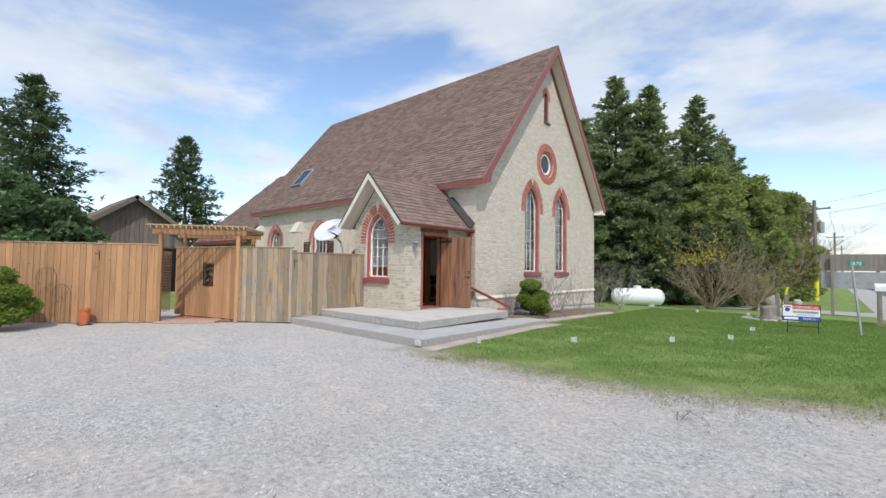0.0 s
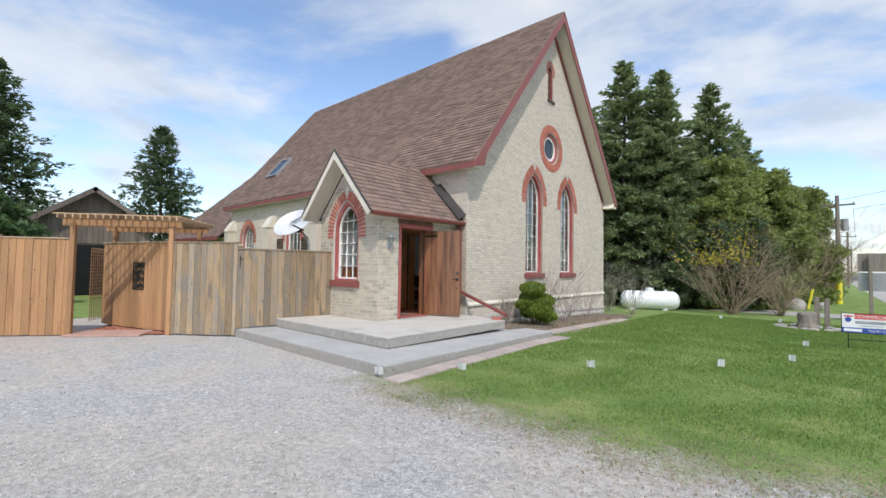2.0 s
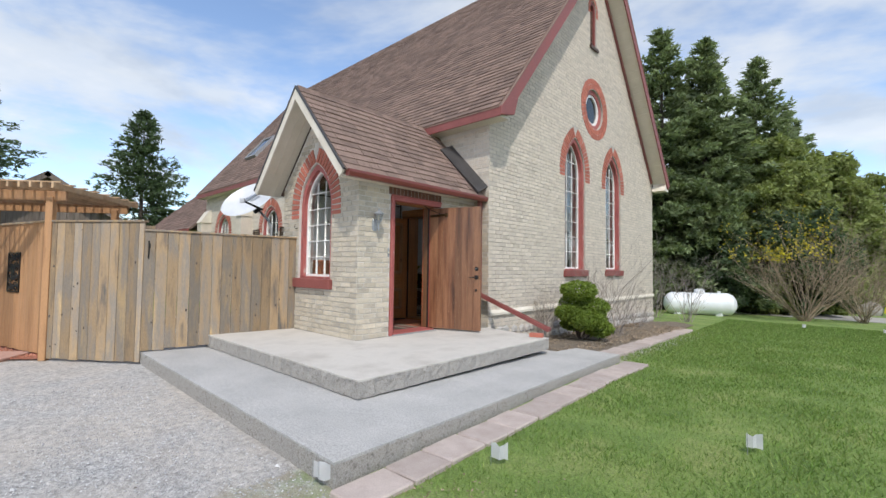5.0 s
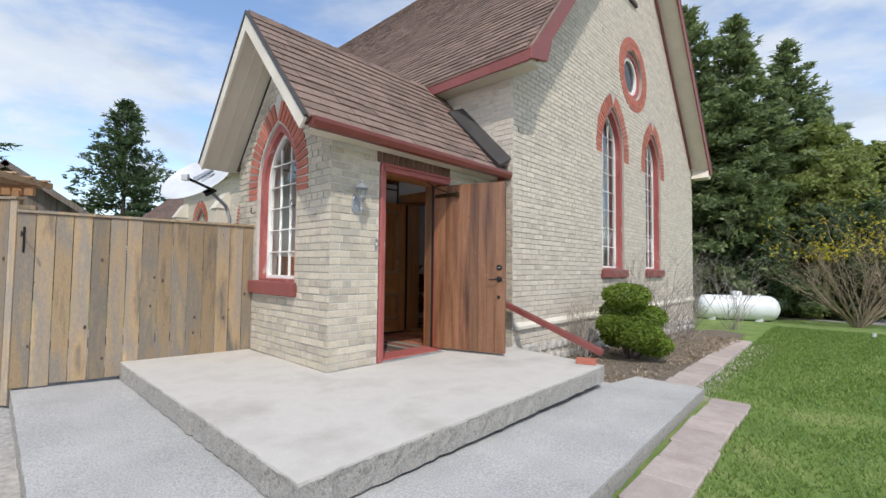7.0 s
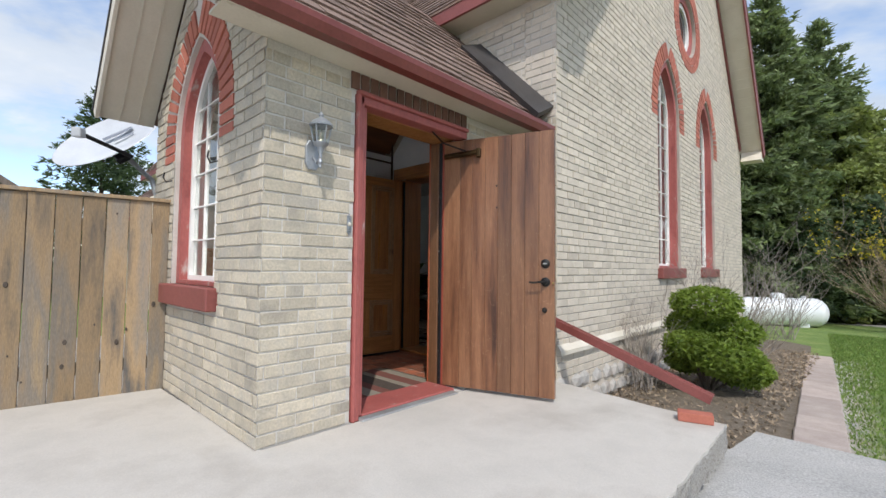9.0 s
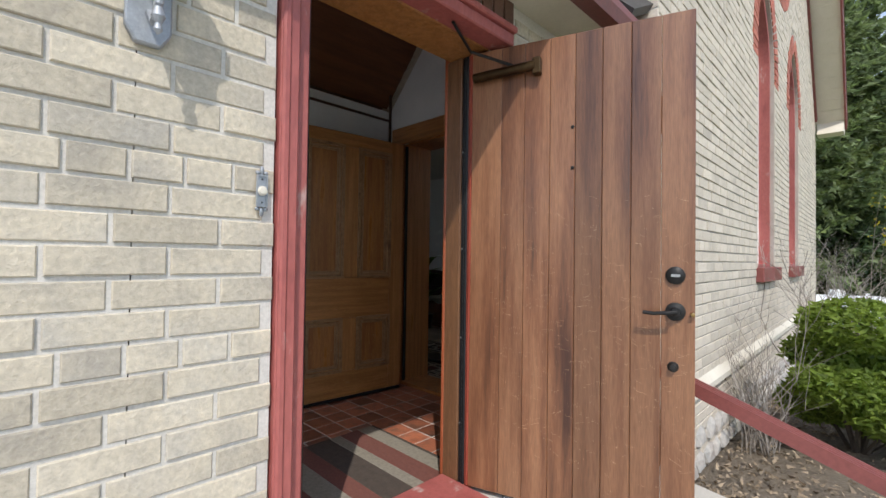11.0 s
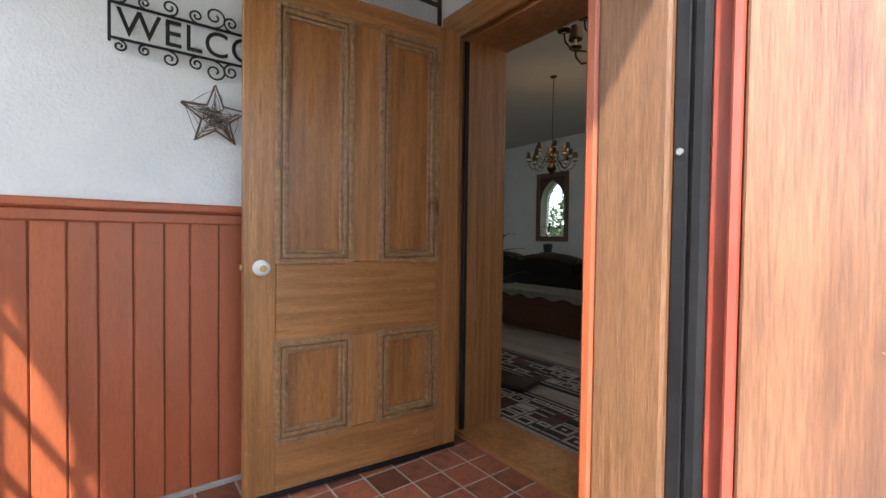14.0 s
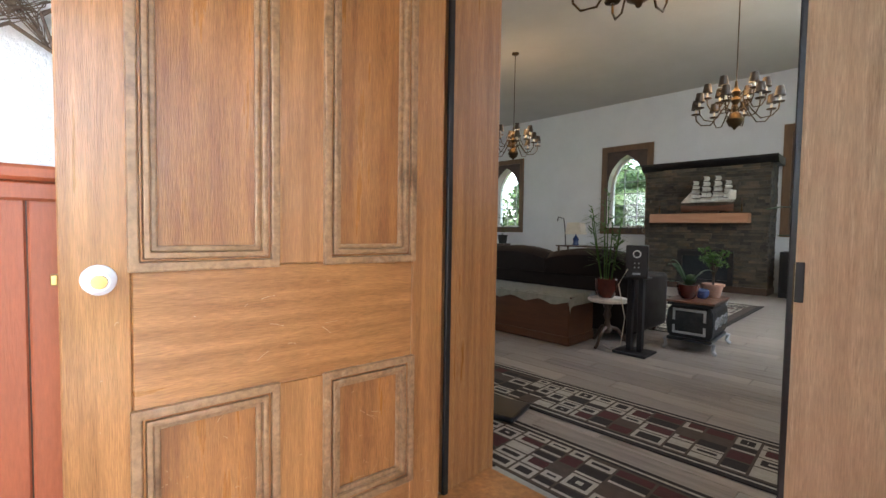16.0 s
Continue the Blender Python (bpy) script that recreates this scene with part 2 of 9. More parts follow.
M["plank_tile"] = nmat("plank_tile", [(0.17, 0.15, 0.13), (0.33, 0.295, 0.265), (0.25, 0.222, 0.197)], 2.0, 0.35, 0.15, 30, stretch=(0.6, 9, 1), rnd=0.18, grain=0.12)
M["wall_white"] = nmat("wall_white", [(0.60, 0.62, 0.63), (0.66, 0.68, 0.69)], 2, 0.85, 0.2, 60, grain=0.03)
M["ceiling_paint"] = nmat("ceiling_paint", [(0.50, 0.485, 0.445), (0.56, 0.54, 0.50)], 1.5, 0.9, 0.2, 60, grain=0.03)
M["dark_wood"] = nmat("dark_wood", [(0.035, 0.018, 0.011), (0.075, 0.038, 0.022)], 3, 0.4, 0.15, 40, stretch=(2, 8, 8))
M["casing"] = nmat("casing", [(0.10, 0.055, 0.025), (0.17, 0.095, 0.045)], 3, 0.45, 0.2, 40, stretch=(5, 5, 1))
M["porch_ceiling"] = nmat("porch_ceiling", [(0.12, 0.045, 0.018), (0.2, 0.08, 0.032)], 3, 0.5, 0.2, 40, stretch=(6, 0.6, 6))
M["leather"] = nmat("leather", [(0.008, 0.005, 0.005), (0.014, 0.009, 0.008)], 6, 0.62, 0.3, 130)
M["chest_wood"] = nmat("chest_wood", [(0.07, 0.026, 0.012), (0.13, 0.05, 0.022)], 2.5, 0.4, 0.15, 40, stretch=(0.7, 6, 6))
M["cloth_pale"] = nmat("cloth_pale", [(0.40, 0.42, 0.38), (0.55, 0.56, 0.52)], 22, 0.95, 0.5, 180)
M["black_plastic"] = nmat("black_plastic", [(0.012, 0.012, 0.014), (0.022, 0.022, 0.024)], 8, 0.35, 0.05, 60)
M["stove_iron"] = nmat("stove_iron", [(0.012, 0.015, 0.018), (0.035, 0.04, 0.045)], 9, 0.42, 0.5, 50, metal=0.3)
M["marble"] = nmat("marble", [(0.55, 0.54, 0.51), (0.70, 0.69, 0.66)], 7, 0.3, 0.05, 60)
M["glaze_red"] = nmat("glaze_red", [(0.06, 0.009, 0.007), (0.11, 0.017, 0.011)], 5, 0.15, 0.05, 50, coat=0.6)
M["glaze_blue"] = nmat("glaze_blue", [(0.02, 0.045, 0.16), (0.04, 0.08, 0.24)], 5, 0.2, 0.05, 50, coat=0.5)
M["terracotta"] = nmat("terracotta", [(0.38, 0.22, 0.15), (0.5, 0.31, 0.22)], 5, 0.85, 0.3, 70)
M["clay_orange"] = nmat("clay_orange", [(0.45, 0.11, 0.04), (0.55, 0.16, 0.06)], 5, 0.7, 0.2, 70)
M["leaf"] = leaf_mat("leaf", [(0.035, 0.085, 0.018), (0.075, 0.15, 0.035)], 9, 0.5, 0.1, 50, isl=0.3)
M["leaf_big"] = nmat("leaf_big", [(0.02, 0.07, 0.022), (0.045, 0.12, 0.035)], 6, 0.3, 0.1, 50, isl=0.2)
M["spruce"] = leaf_mat("spruce", [(0.105, 0.145, 0.076), (0.205, 0.255, 0.12), (0.15, 0.20, 0.10)], 0.9, 0.75, 0, 9, isl=0.45, grain=0.2)
M["spruce_dark"] = leaf_mat("spruce_dark", [(0.05, 0.085, 0.044), (0.105, 0.15, 0.066)], 0.9, 0.75, 0, 9, isl=0.45, grain=0.2)
M["pine"] = leaf_mat("pine", [(0.06, 0.12, 0.055), (0.13, 0.205, 0.085)], 1.2, 0.7, 0, 9, isl=0.4, grain=0.2)
M["cedar_hedge"] = leaf_mat("cedar_hedge", [(0.12, 0.155, 0.048), (0.25, 0.29, 0.095), (0.175, 0.215, 0.066)], 0.6, 0.75, 0, 9, isl=0.4, grain=0.2)
M["yew"] = leaf_mat("yew", [(0.06, 0.11, 0.016), (0.20, 0.27, 0.04), (0.11, 0.17, 0.026)], 3.5, 0.7, 0, 20, isl=0.3, grain=0.2)
M["forsythia"] = leaf_mat("forsythia", [(0.42, 0.35, 0.02), (0.6, 0.5, 0.04)], 3, 0.7, 0, 20, isl=0.3)
M["twig"] = nmat("twig", [(0.22, 0.165, 0.11), (0.40, 0.315, 0.22)], 3, 0.9, 0.2, 60, isl=0.25)
M["twig_grey"] = nmat("twig_grey", [(0.20, 0.17, 0.145), (0.38, 0.34, 0.30)], 3, 0.9, 0.2, 60, isl=0.25)
M["bark"] = nmat("bark", [(0.055, 0.042, 0.033), (0.12, 0.095, 0.075)], 6, 0.95, 0.8, 40, stretch=(3, 3, 0.7))
M["soil"] = nmat("soil", [(0.09, 0.07, 0.05), (0.19, 0.155, 0.115), (0.13, 0.10, 0.07)], 7, 0.95, 1.0, 60, grain=0.3, dist=0.02)
M["mulch"] = nmat("mulch", [(0.30, 0.12, 0.075), (0.44, 0.2, 0.13)], 30, 0.95, 0.8, 90, isl=0.3)
M["pink_slab"] = nmat("pink_slab", [(0.40, 0.24, 0.19), (0.48, 0.30, 0.24)], 4, 0.9, 0.3, 90)
M["tank"] = nmat("tank", [(0.74, 0.76, 0.78), (0.82, 0.83, 0.84)], 3, 0.35, 0.05, 50, grain=0.03)
M["plastic_white"] = nmat("plastic_white", [(0.72, 0.73, 0.74), (0.8, 0.8, 0.8)], 4, 0.45, 0.05, 60, grain=0.03)
M["dish_grey"] = nmat("dish_grey", [(0.50, 0.52, 0.54), (0.60, 0.62, 0.64)], 4, 0.4, 0.05, 60, grain=0.04)
M["asphalt"] = nmat("asphalt", [(0.075, 0.075, 0.078), (0.13, 0.13, 0.13)], 1.5, 0.9, 0.3, 120)
M["walk_far"] = nmat("walk_far", [(0.34, 0.32, 0.29), (0.44, 0.42, 0.39)], 2, 0.9, 0.3, 100)
M["rock"] = nmat("rock", [(0.24, 0.225, 0.205), (0.44, 0.415, 0.38)], 5, 0.9, 0.8, 40, rnd=0.2)
M["pole_wood"] = nmat("pole_wood", [(0.17, 0.145, 0.12), (0.28, 0.25, 0.21)], 3, 0.9, 0.3, 40, stretch=(5, 5, 0.5))
M["yellow"] = nmat("yellow", [(0.65, 0.58, 0.03), (0.75, 0.68, 0.06)], 4, 0.6, 0.05, 60)
M["sign_red"] = nmat("sign_red", [(0.52, 0.03, 0.025), (0.58, 0.045, 0.035)], 4, 0.5, 0.0, 60)
M["sign_blue"] = nmat("sign_blue", [(0.02, 0.055, 0.30), (0.03, 0.08, 0.36)], 4, 0.5, 0.0, 60)
M["sign_green"] = nmat("sign_green", [(0.02, 0.2, 0.12), (0.03, 0.25, 0.15)], 4, 0.5, 0.0, 60)
M["galv"] = nmat("galv", [(0.30, 0.31, 0.31), (0.42, 0.43, 0.43)], 6, 0.55, 0.1, 60, metal=0.5)
M["slate"] = nmat("slate", [(0.02, 0.018, 0.016), (0.056, 0.047, 0.034), (0.105, 0.072, 0.04)], 4, 0.75, 0.5, 60, rnd=0.45)
M["firebox"] = nmat("firebox", [(0.008, 0.008, 0.009), (0.016, 0.016, 0.017)], 4, 0.4, 0.1, 60)
M["pine_shelf"] = nmat("pine_shelf", [(0.34, 0.16, 0.085), (0.44, 0.23, 0.13)], 3, 0.5, 0.15, 50, stretch=(0.7, 8, 8))
M["sail"] = nmat("sail", [(0.62, 0.6, 0.54), (0.72, 0.7, 0.64)], 20, 0.9, 0.2, 90)
M["shade"] = nmat("shade", [(0.03, 0.02, 0.013), (0.055, 0.037, 0.025)], 9, 0.5, 0.1, 80)
M["lamp_shade"] = nmat("lamp_shade", [(0.62, 0.56, 0.46), (0.7, 0.64, 0.54)], 9, 0.8, 0.2, 120)
M["candle"] = nmat("candle", [(0.7, 0.62, 0.48), (0.78, 0.7, 0.56)], 5, 0.5, 0.0, 60)
M["bulb"] = glow("bulb", (1.0, 0.52, 0.18), 3.5)
M["glass"] = glass_mat("glass")
M["dark_glass"] = nmat("dark_glass", [(0.02, 0.024, 0.028), (0.035, 0.04, 0.045)], 2, 0.06, 0.0, 20)
M["wicker"] = nmat("wicker", [(0.09, 0.06, 0.045), (0.2, 0.15, 0.11)], 40, 0.9, 0.5, 120)
M["rug_dark"] = nmat("rug_dark", [(0.016, 0.013, 0.013), (0.03, 0.025, 0.024)], 30, 0.97, 0.5, 250)
M["rug_brown"] = nmat("rug_brown", [(0.055, 0.042, 0.034), (0.09, 0.07, 0.056)], 30, 0.97, 0.5, 250)
M["rug_cream"] = nmat("rug_cream", [(0.34, 0.32, 0.28), (0.46, 0.43, 0.38)], 30, 0.97, 0.5, 250)
M["rug_wine"] = nmat("rug_wine", [(0.055, 0.015, 0.016), (0.085, 0.024, 0.025)], 30, 0.97, 0.5, 250)
M["rug_red"] = nmat("rug_red", [(0.14, 0.05, 0.04), (0.20, 0.08, 0.06)], 60, 0.97, 0.5, 250)
M["rug_tan"] = nmat("rug_tan", [(0.20, 0.18, 0.14), (0.3, 0.27, 0.22)], 60, 0.97, 0.5, 250)
M["brick_buff_one"] = nmat("brick_buff_one", [(0.46, 0.405, 0.335), (0.60, 0.53, 0.44), (0.54, 0.48, 0.40)], 2.2, 0.85, 0.5, 90, rnd=0.10, grain=0.10)
M["grass_blade"] = leaf_mat("grass_blade", [(0.105, 0.19, 0.04), (0.17, 0.265, 0.06), (0.30, 0.33, 0.12)], 0.7, 0.7, 0, 9, isl=0.35)
M["pebble"] = nmat("pebble", [(0.33, 0.325, 0.32), (0.55, 0.54, 0.525)], 2, 0.9, 0.3, 90, isl=0.4)


def ground_material():
    """Gravel, worn earth, lawn and the ragged edge between them, by place."""
    m, t, b = bare("ground")
    co = t.nodes.new("ShaderNodeTexCoord")
    sep = t.nodes.new("ShaderNodeSeparateXYZ")
    link(t, co.outputs["Object"], sep.inputs[0])
    x, y = sep.outputs[0], sep.outputs[1]

    def noise_of(scale, detail=5.0, rough=0.6):
        n = node(t, "ShaderNodeTexNoise", Scale=scale, Detail=detail, Roughness=rough)
        link(t, co.outputs["Object"], n.inputs["Vector"])
        return n.outputs[0]
    stones = t.nodes.new("ShaderNodeTexVoronoi")
    stones.inputs["Scale"].default_value = 55.0
    link(t, co.outputs["Object"], stones.inputs["Vector"])
    cell = ramp(t, stones.outputs["Color"], [(0.0, (0.31, 0.302, 0.29)), (0.5, (0.46, 0.452, 0.436)), (1.0, (0.63, 0.62, 0.602))])
    fine = noise_of(160, 4)
    gravel = mix(t, 1.0, cell, ramp(t, fine, [(0.3, (0.78,) * 3), (0.7, (1.2,) * 3)]), "MULTIPLY")
    gravel = mix(t, ramp(t, noise_of(0.55), [(0.38, (0, 0, 0)), (0.56, (0.95,) * 3)]), gravel,
                 mix(t, noise_of(30), (0.44, 0.40, 0.355), (0.58, 0.54, 0.485)))
    gravel = mix(t, 1.0, gravel, ramp(t, noise_of(17, 3), [(0.32, (0.74,) * 3), (0.5, (1.0,) * 3), (0.68, (1.2,) * 3)]), "MULTIPLY")
    gravel = mix(t, 1.0, gravel, ramp(t, noise_of(3.2, 6, 0.7), [(0.3, (0.86, 0.86, 0.87)), (0.7, (1.1, 1.09, 1.07))]), "MULTIPLY")
    lawn = ramp(t, noise_of(1.3, 6), [(0.3, (0.115, 0.19, 0.04)), (0.5, (0.18, 0.265, 0.06)), (0.7, (0.28, 0.32, 0.105))])
    lawn = mix(t, 1.0, lawn, ramp(t, noise_of(55, 5), [(0.3, (0.62,) * 3), (0.7, (1.35,) * 3)]), "MULTIPLY")
    dirt = mix(t, noise_of(45), (0.24, 0.20, 0.13), (0.42, 0.375, 0.29))
    # the edge of the lawn: y against a slow bend in x, roughened
    bend = maths(t, "MULTIPLY", maths(t, "POWER", maths(t, "MAXIMUM", maths(t, "ADD", x, 2.6), 0.0), 1.6), 0.2)
    edge = maths(t, "SUBTRACT", y, maths(t, "ADD", bend, 5.35))
    edge = maths(t, "ADD", edge, maths(t, "MULTIPLY", maths(t, "SUBTRACT", noise_of(2.2, 7, 0.7), 0.5), 1.6))
    west = maths(t, "ADD", x, 6.0)
    side = maths(t, "ADD", west, maths(t, "MULTIPLY", maths(t, "SUBTRACT", noise_of(4), 0.5), 0.3))
    north = maths(t, "MULTIPLY", maths(t, "SUBTRACT", y, 17.2), 2.0)
    on = maths(t, "MINIMUM", edge, maths(t, "MAXIMUM", maths(t, "MULTIPLY", side, 3.0), north))
    green = ramp(t, maths(t, "ADD", maths(t, "MULTIPLY", on, 0.5), 0.5), [(0.49, (0, 0, 0)), (0.78, (1,) * 3)])
    bare_edge = ramp(t, maths(t, "ADD", maths(t, "MULTIPLY", on, 0.5), 0.5), [(0.36, (0, 0, 0)), (0.52, (0.85,) * 3), (0.95, (0,) * 3)])
    c = mix(t, green, gravel, lawn)
    c = mix(t, mix(t, 1.0, bare_edge, ramp(t, noise_of(9), [(0.4, (0,) * 3), (0.6, (1,) * 3)]), "MULTIPLY"), c, dirt)
    far = maths(t, "GREATER_THAN", maths(t, "MULTIPLY", x, -1.0), 16.0)
    c = mix(t, far, c, lawn)
    link(t, c, b.inputs["Base Color"])
    b.inputs["Roughness"].default_value = 0.95
    h = maths(t, "ADD", maths(t, "MULTIPLY", stones.outputs["Distance"], -0.6), fine)
    bp = node(t, "ShaderNodeBump", Strength=0.9, Distance=0.012)
    link(t, h, bp.inputs["Height"])
    link(t, bp.outputs[0], b.inputs["Normal"])
    return m


M["ground"] = ground_material()
for dull in ("leather", "black_plastic", "firebox", "stove_iron", "rubber"):
    M[dull].node_tree.nodes["Principled BSDF"].inputs["Specular IOR Level"].default_value = 0.25

# ---- building helpers ----
GABLE = Matrix(((0, 0, 1, 0), (1, 0, 0, 0), (0, 1, 0, 0), (0, 0, 0, 1)))     # local u, v, w -> y, z, x
SOUTH = Matrix(((1, 0, 0, 0), (0, 0, -1, 0), (0, 1, 0, 0), (0, 0, 0, 1)))    # local u, v, w -> x, z, -y


def at_gable(x):
    return Matrix.Translation((x, 0, 0)) @ GABLE


def at_south(y):
    return Matrix.Translation((0, y, 0)) @ SOUTH


def world_of(ob):
    w = ob.matrix_parent_inverse @ ob.matrix_basis
    return world_of(ob.parent) @ w if ob.parent else ob.matrix_basis.copy()


def mesh_of(name, bm, mats, smooth=False):
    me = bpy.data.meshes.new(name)
    bmesh.ops.recalc_face_normals(bm, faces=bm.faces)
    bm.to_mesh(me)
    bm.free()
    for mt in (mats if isinstance(mats, (list, tuple)) else [mats]):
        me.materials.append(M[mt])
    if smooth:
        for p in me.polygons:
            p.use_smooth = True
        me.set_sharp_from_angle(angle=radians(40))
    return me


def solo(name, bm, mats, label="", category="", group="", kind="", smooth=False):
    return tagged(new(name, mesh_of(name, bm, mats, smooth)), label, category, group, kind)


def thing(name, base, label="", category="", group="", kind=""):
    ob = new(name)
    ob.empty_display_size = 0.2
    ob.matrix_basis = base if isinstance(base, Matrix) else Matrix.Translation(base)
    return tagged(ob, label, category, group, kind)


def hang(ob, parent):
    ob.parent = parent
    ob.matrix_parent_inverse = world_of(parent).inverted()
    return ob


def part(name, bm, material, parent, label="", smooth=False, kind=""):
    ob = hang(new(name, mesh_of(name, bm, material, smooth)), parent)
    return tagged(ob, label, kind=kind)


def B():
    return bmesh.new()


def box(bm, x0, x1, y0, y1, z0, z1, mi=0, m=None):
    v = [bm.verts.new((x, y, z)) for x in (x0, x1) for y in (y0, y1) for z in (z0, z1)]
    if m is not None:
        for q in v:
            q.co = m @ q.co
    for idx in ((0, 1, 3, 2), (4, 6, 7, 5), (0, 4, 5, 1), (2, 3, 7, 6), (0, 2, 6, 4), (1, 5, 7, 3)):
        f = bm.faces.new([v[i] for i in idx])
        f.material_index = mi
    return bm


def bevel(bm, w, seg=1):
    bmesh.ops.bevel(bm, geom=list(bm.edges), offset=w, segments=seg, affect="EDGES", profile=0.6)
    return bm


def bbox(x0, x1, y0, y1, z0, z1, w=0.006, m=None):
    return bevel(box(B(), x0, x1, y0, y1, z0, z1, 0, m), w)


def rot_frame(p, q):
    p, q = Vector(p), Vector(q)
    return p, q, (q - p).to_track_quat("Z", "Y").to_matrix()


def rod(bm, p, q, r0, r1=None, seg=8, mi=0):
    p, q, r = rot_frame(p, q)
    r1 = r0 if r1 is None else r1
    rings = []
    for c, rad in ((p, r0), (q, r1)):
        rings.append([bm.verts.new(c + r @ Vector((rad * math.cos(2 * math.pi * k / seg), rad * math.sin(2 * math.pi * k / seg), 0))) for k in range(seg)])
    for k in range(seg):
        f = bm.faces.new((rings[0][k], rings[0][(k + 1) % seg], rings[1][(k + 1) % seg], rings[1][k]))
        f.material_index = mi
    for ring in rings:
        bm.faces.new(ring).material_index = mi
    return bm


def tube(bm, pts, r, seg=6, r1=None):
    pts = [Vector(p) for p in pts]
    r1 = r if r1 is None else r1
    rings = []
    for i, p in enumerate(pts):
        d = (pts[min(i + 1, len(pts) - 1)] - pts[max(i - 1, 0)])
        q = d.to_track_quat("Z", "Y").to_matrix()
        rad = r + (r1 - r) * i / max(1, len(pts) - 1)
        rings.append([bm.verts.new(p + q @ Vector((rad * math.cos(2 * math.pi * k / seg), rad * math.sin(2 * math.pi * k / seg), 0))) for k in range(seg)])
    for a, b in zip(rings, rings[1:]):
        # join each ring to the nearest turn of the next one
        s = min(range(seg), key=lambda k: (a[0].co - b[k].co).length)
        for k in range(seg):
            bm.faces.new((a[k], a[(k + 1) % seg], b[(k + 1 + s) % seg], b[(k + s) % seg]))
    bm.faces.new(rings[0])
    bm.faces.new(rings[-1])
    return bm


def lathe(bm, profile, centre, seg=20, m=None):
    c = Vector(centre)
    rings = []
    for r, z in profile:
        rings.append([bm.verts.new(c + Vector((max(r, 0.0005) * math.cos(2 * math.pi * k / seg), max(r, 0.0005) * math.sin(2 * math.pi * k / seg), z))) for k in range(seg)])
    if m is not None:
        for ring in rings:
            for v in ring:
                v.co = m @ v.co
    for a, b in zip(rings, rings[1:]):
        for k in range(seg):
            bm.faces.new((a[k], a[(k + 1) % seg], b[(k + 1) % seg], b[k]))
    bm.faces.new(rings[0])
    bm.faces.new(rings[-1])
    return bm


def ball(bm, c, r, scale=(1, 1, 1), sub=2, rough=0.0, seed=0):
    out = bmesh.ops.create_icosphere(bm, subdivisions=sub, radius=1.0)
    for v in out["verts"]:
        k = 1 + rough * noise.noise(v.co * 2.2 + Vector((seed, seed * 1.7, 0)))
        v.co = Vector(c) + Vector((v.co.x * r * scale[0], v.co.y * r * scale[1], v.co.z * r * scale[2])) * k
    return bm


def prism(bm, outline, w0, w1, m=None, holes=()):
    """A plate of the outline (u, v), with holes, from depth w0 to w1, set by m."""
    m = m or Matrix.Identity(4)
    loops = [list(outline)] + [list(h) for h in holes]
    flat = [p for lp in loops for p in lp]
    tris = [(0, 1, 2)] if len(flat) == 3 else tessellated(loops)
    low = [bm.verts.new(m @ Vector((u, v, w0))) for u, v in flat]
    top = [bm.verts.new(m @ Vector((u, v, w1))) for u, v in flat]
    if holes:
        for a, b, c in tris:
            bm.faces.new((low[a], low[b], low[c]))
            bm.faces.new((top[c], top[b], top[a]))
    else:
        bm.faces.new(low)
        bm.faces.new(top)
    start = 0
    for lp in loops:
        n = len(lp)
        for k in range(n):
            a, b = start + k, start + (k + 1) % n
            bm.faces.new((low[a], low[b], top[b], top[a]))
        start += n
    return bm


def tessellated(loops):
    from mathutils.geometry import tessellate_polygon
    return tessellate_polygon([[Vector((u, v, 0)) for u, v in lp] for lp in loops])


def ring_plate(bm, outer, inner, w0, w1, m, closed=True):
    n = len(outer)
    g = [[bm.verts.new(m @ Vector((u, v, w))) for u, v in lp] for lp, w in ((outer, w0), (inner, w0), (outer, w1), (inner, w1))]
    for k in range(n if closed else n - 1):
        j = (k + 1) % n
        bm.faces.new((g[0][k], g[0][j], g[1][j], g[1][k]))
        bm.faces.new((g[2][k], g[3][k], g[3][j], g[2][j]))
        bm.faces.new((g[0][k], g[2][k], g[2][j], g[0][j]))
        bm.faces.new((g[1][k], g[1][j], g[3][j], g[3][k]))
    return bm


def gothic(cx, w, z0, zs, za, n=9):
    """The outline of a pointed arch: up the left side, over the tip, down the right."""
    h, a = za - zs, w / 2
    r = (h * h + a * a) / w
    top = math.atan2(h, r - a)
    left = [(cx - a + r - r * math.cos(top * k / n), zs + r * math.sin(top * k / n)) for k in range(n + 1)]
    right = [(2 * cx - u, v) for u, v in reversed(left[:-1])]
    return [(cx - a, z0)] + left + right + [(cx + a, z0)]


def grown(cx, w, z0, zs, za, d, down=0.0):
    return gothic(cx, w + 2 * d, z0 - down, zs, za + 1.25 * d)


def span_of(outline, z):
    """The stretch of u that a convex outline covers at height z."""
    hit = []
    n = len(outline)
    for k in range(n):
        (u0, v0), (u1, v1) = outline[k], outline[(k + 1) % n]
        if (v0 - z) * (v1 - z) < 0:
            hit.append(u0 + (u1 - u0) * (z - v0) / (v1 - v0))
    return (min(hit), max(hit)) if len(hit) > 1 else None


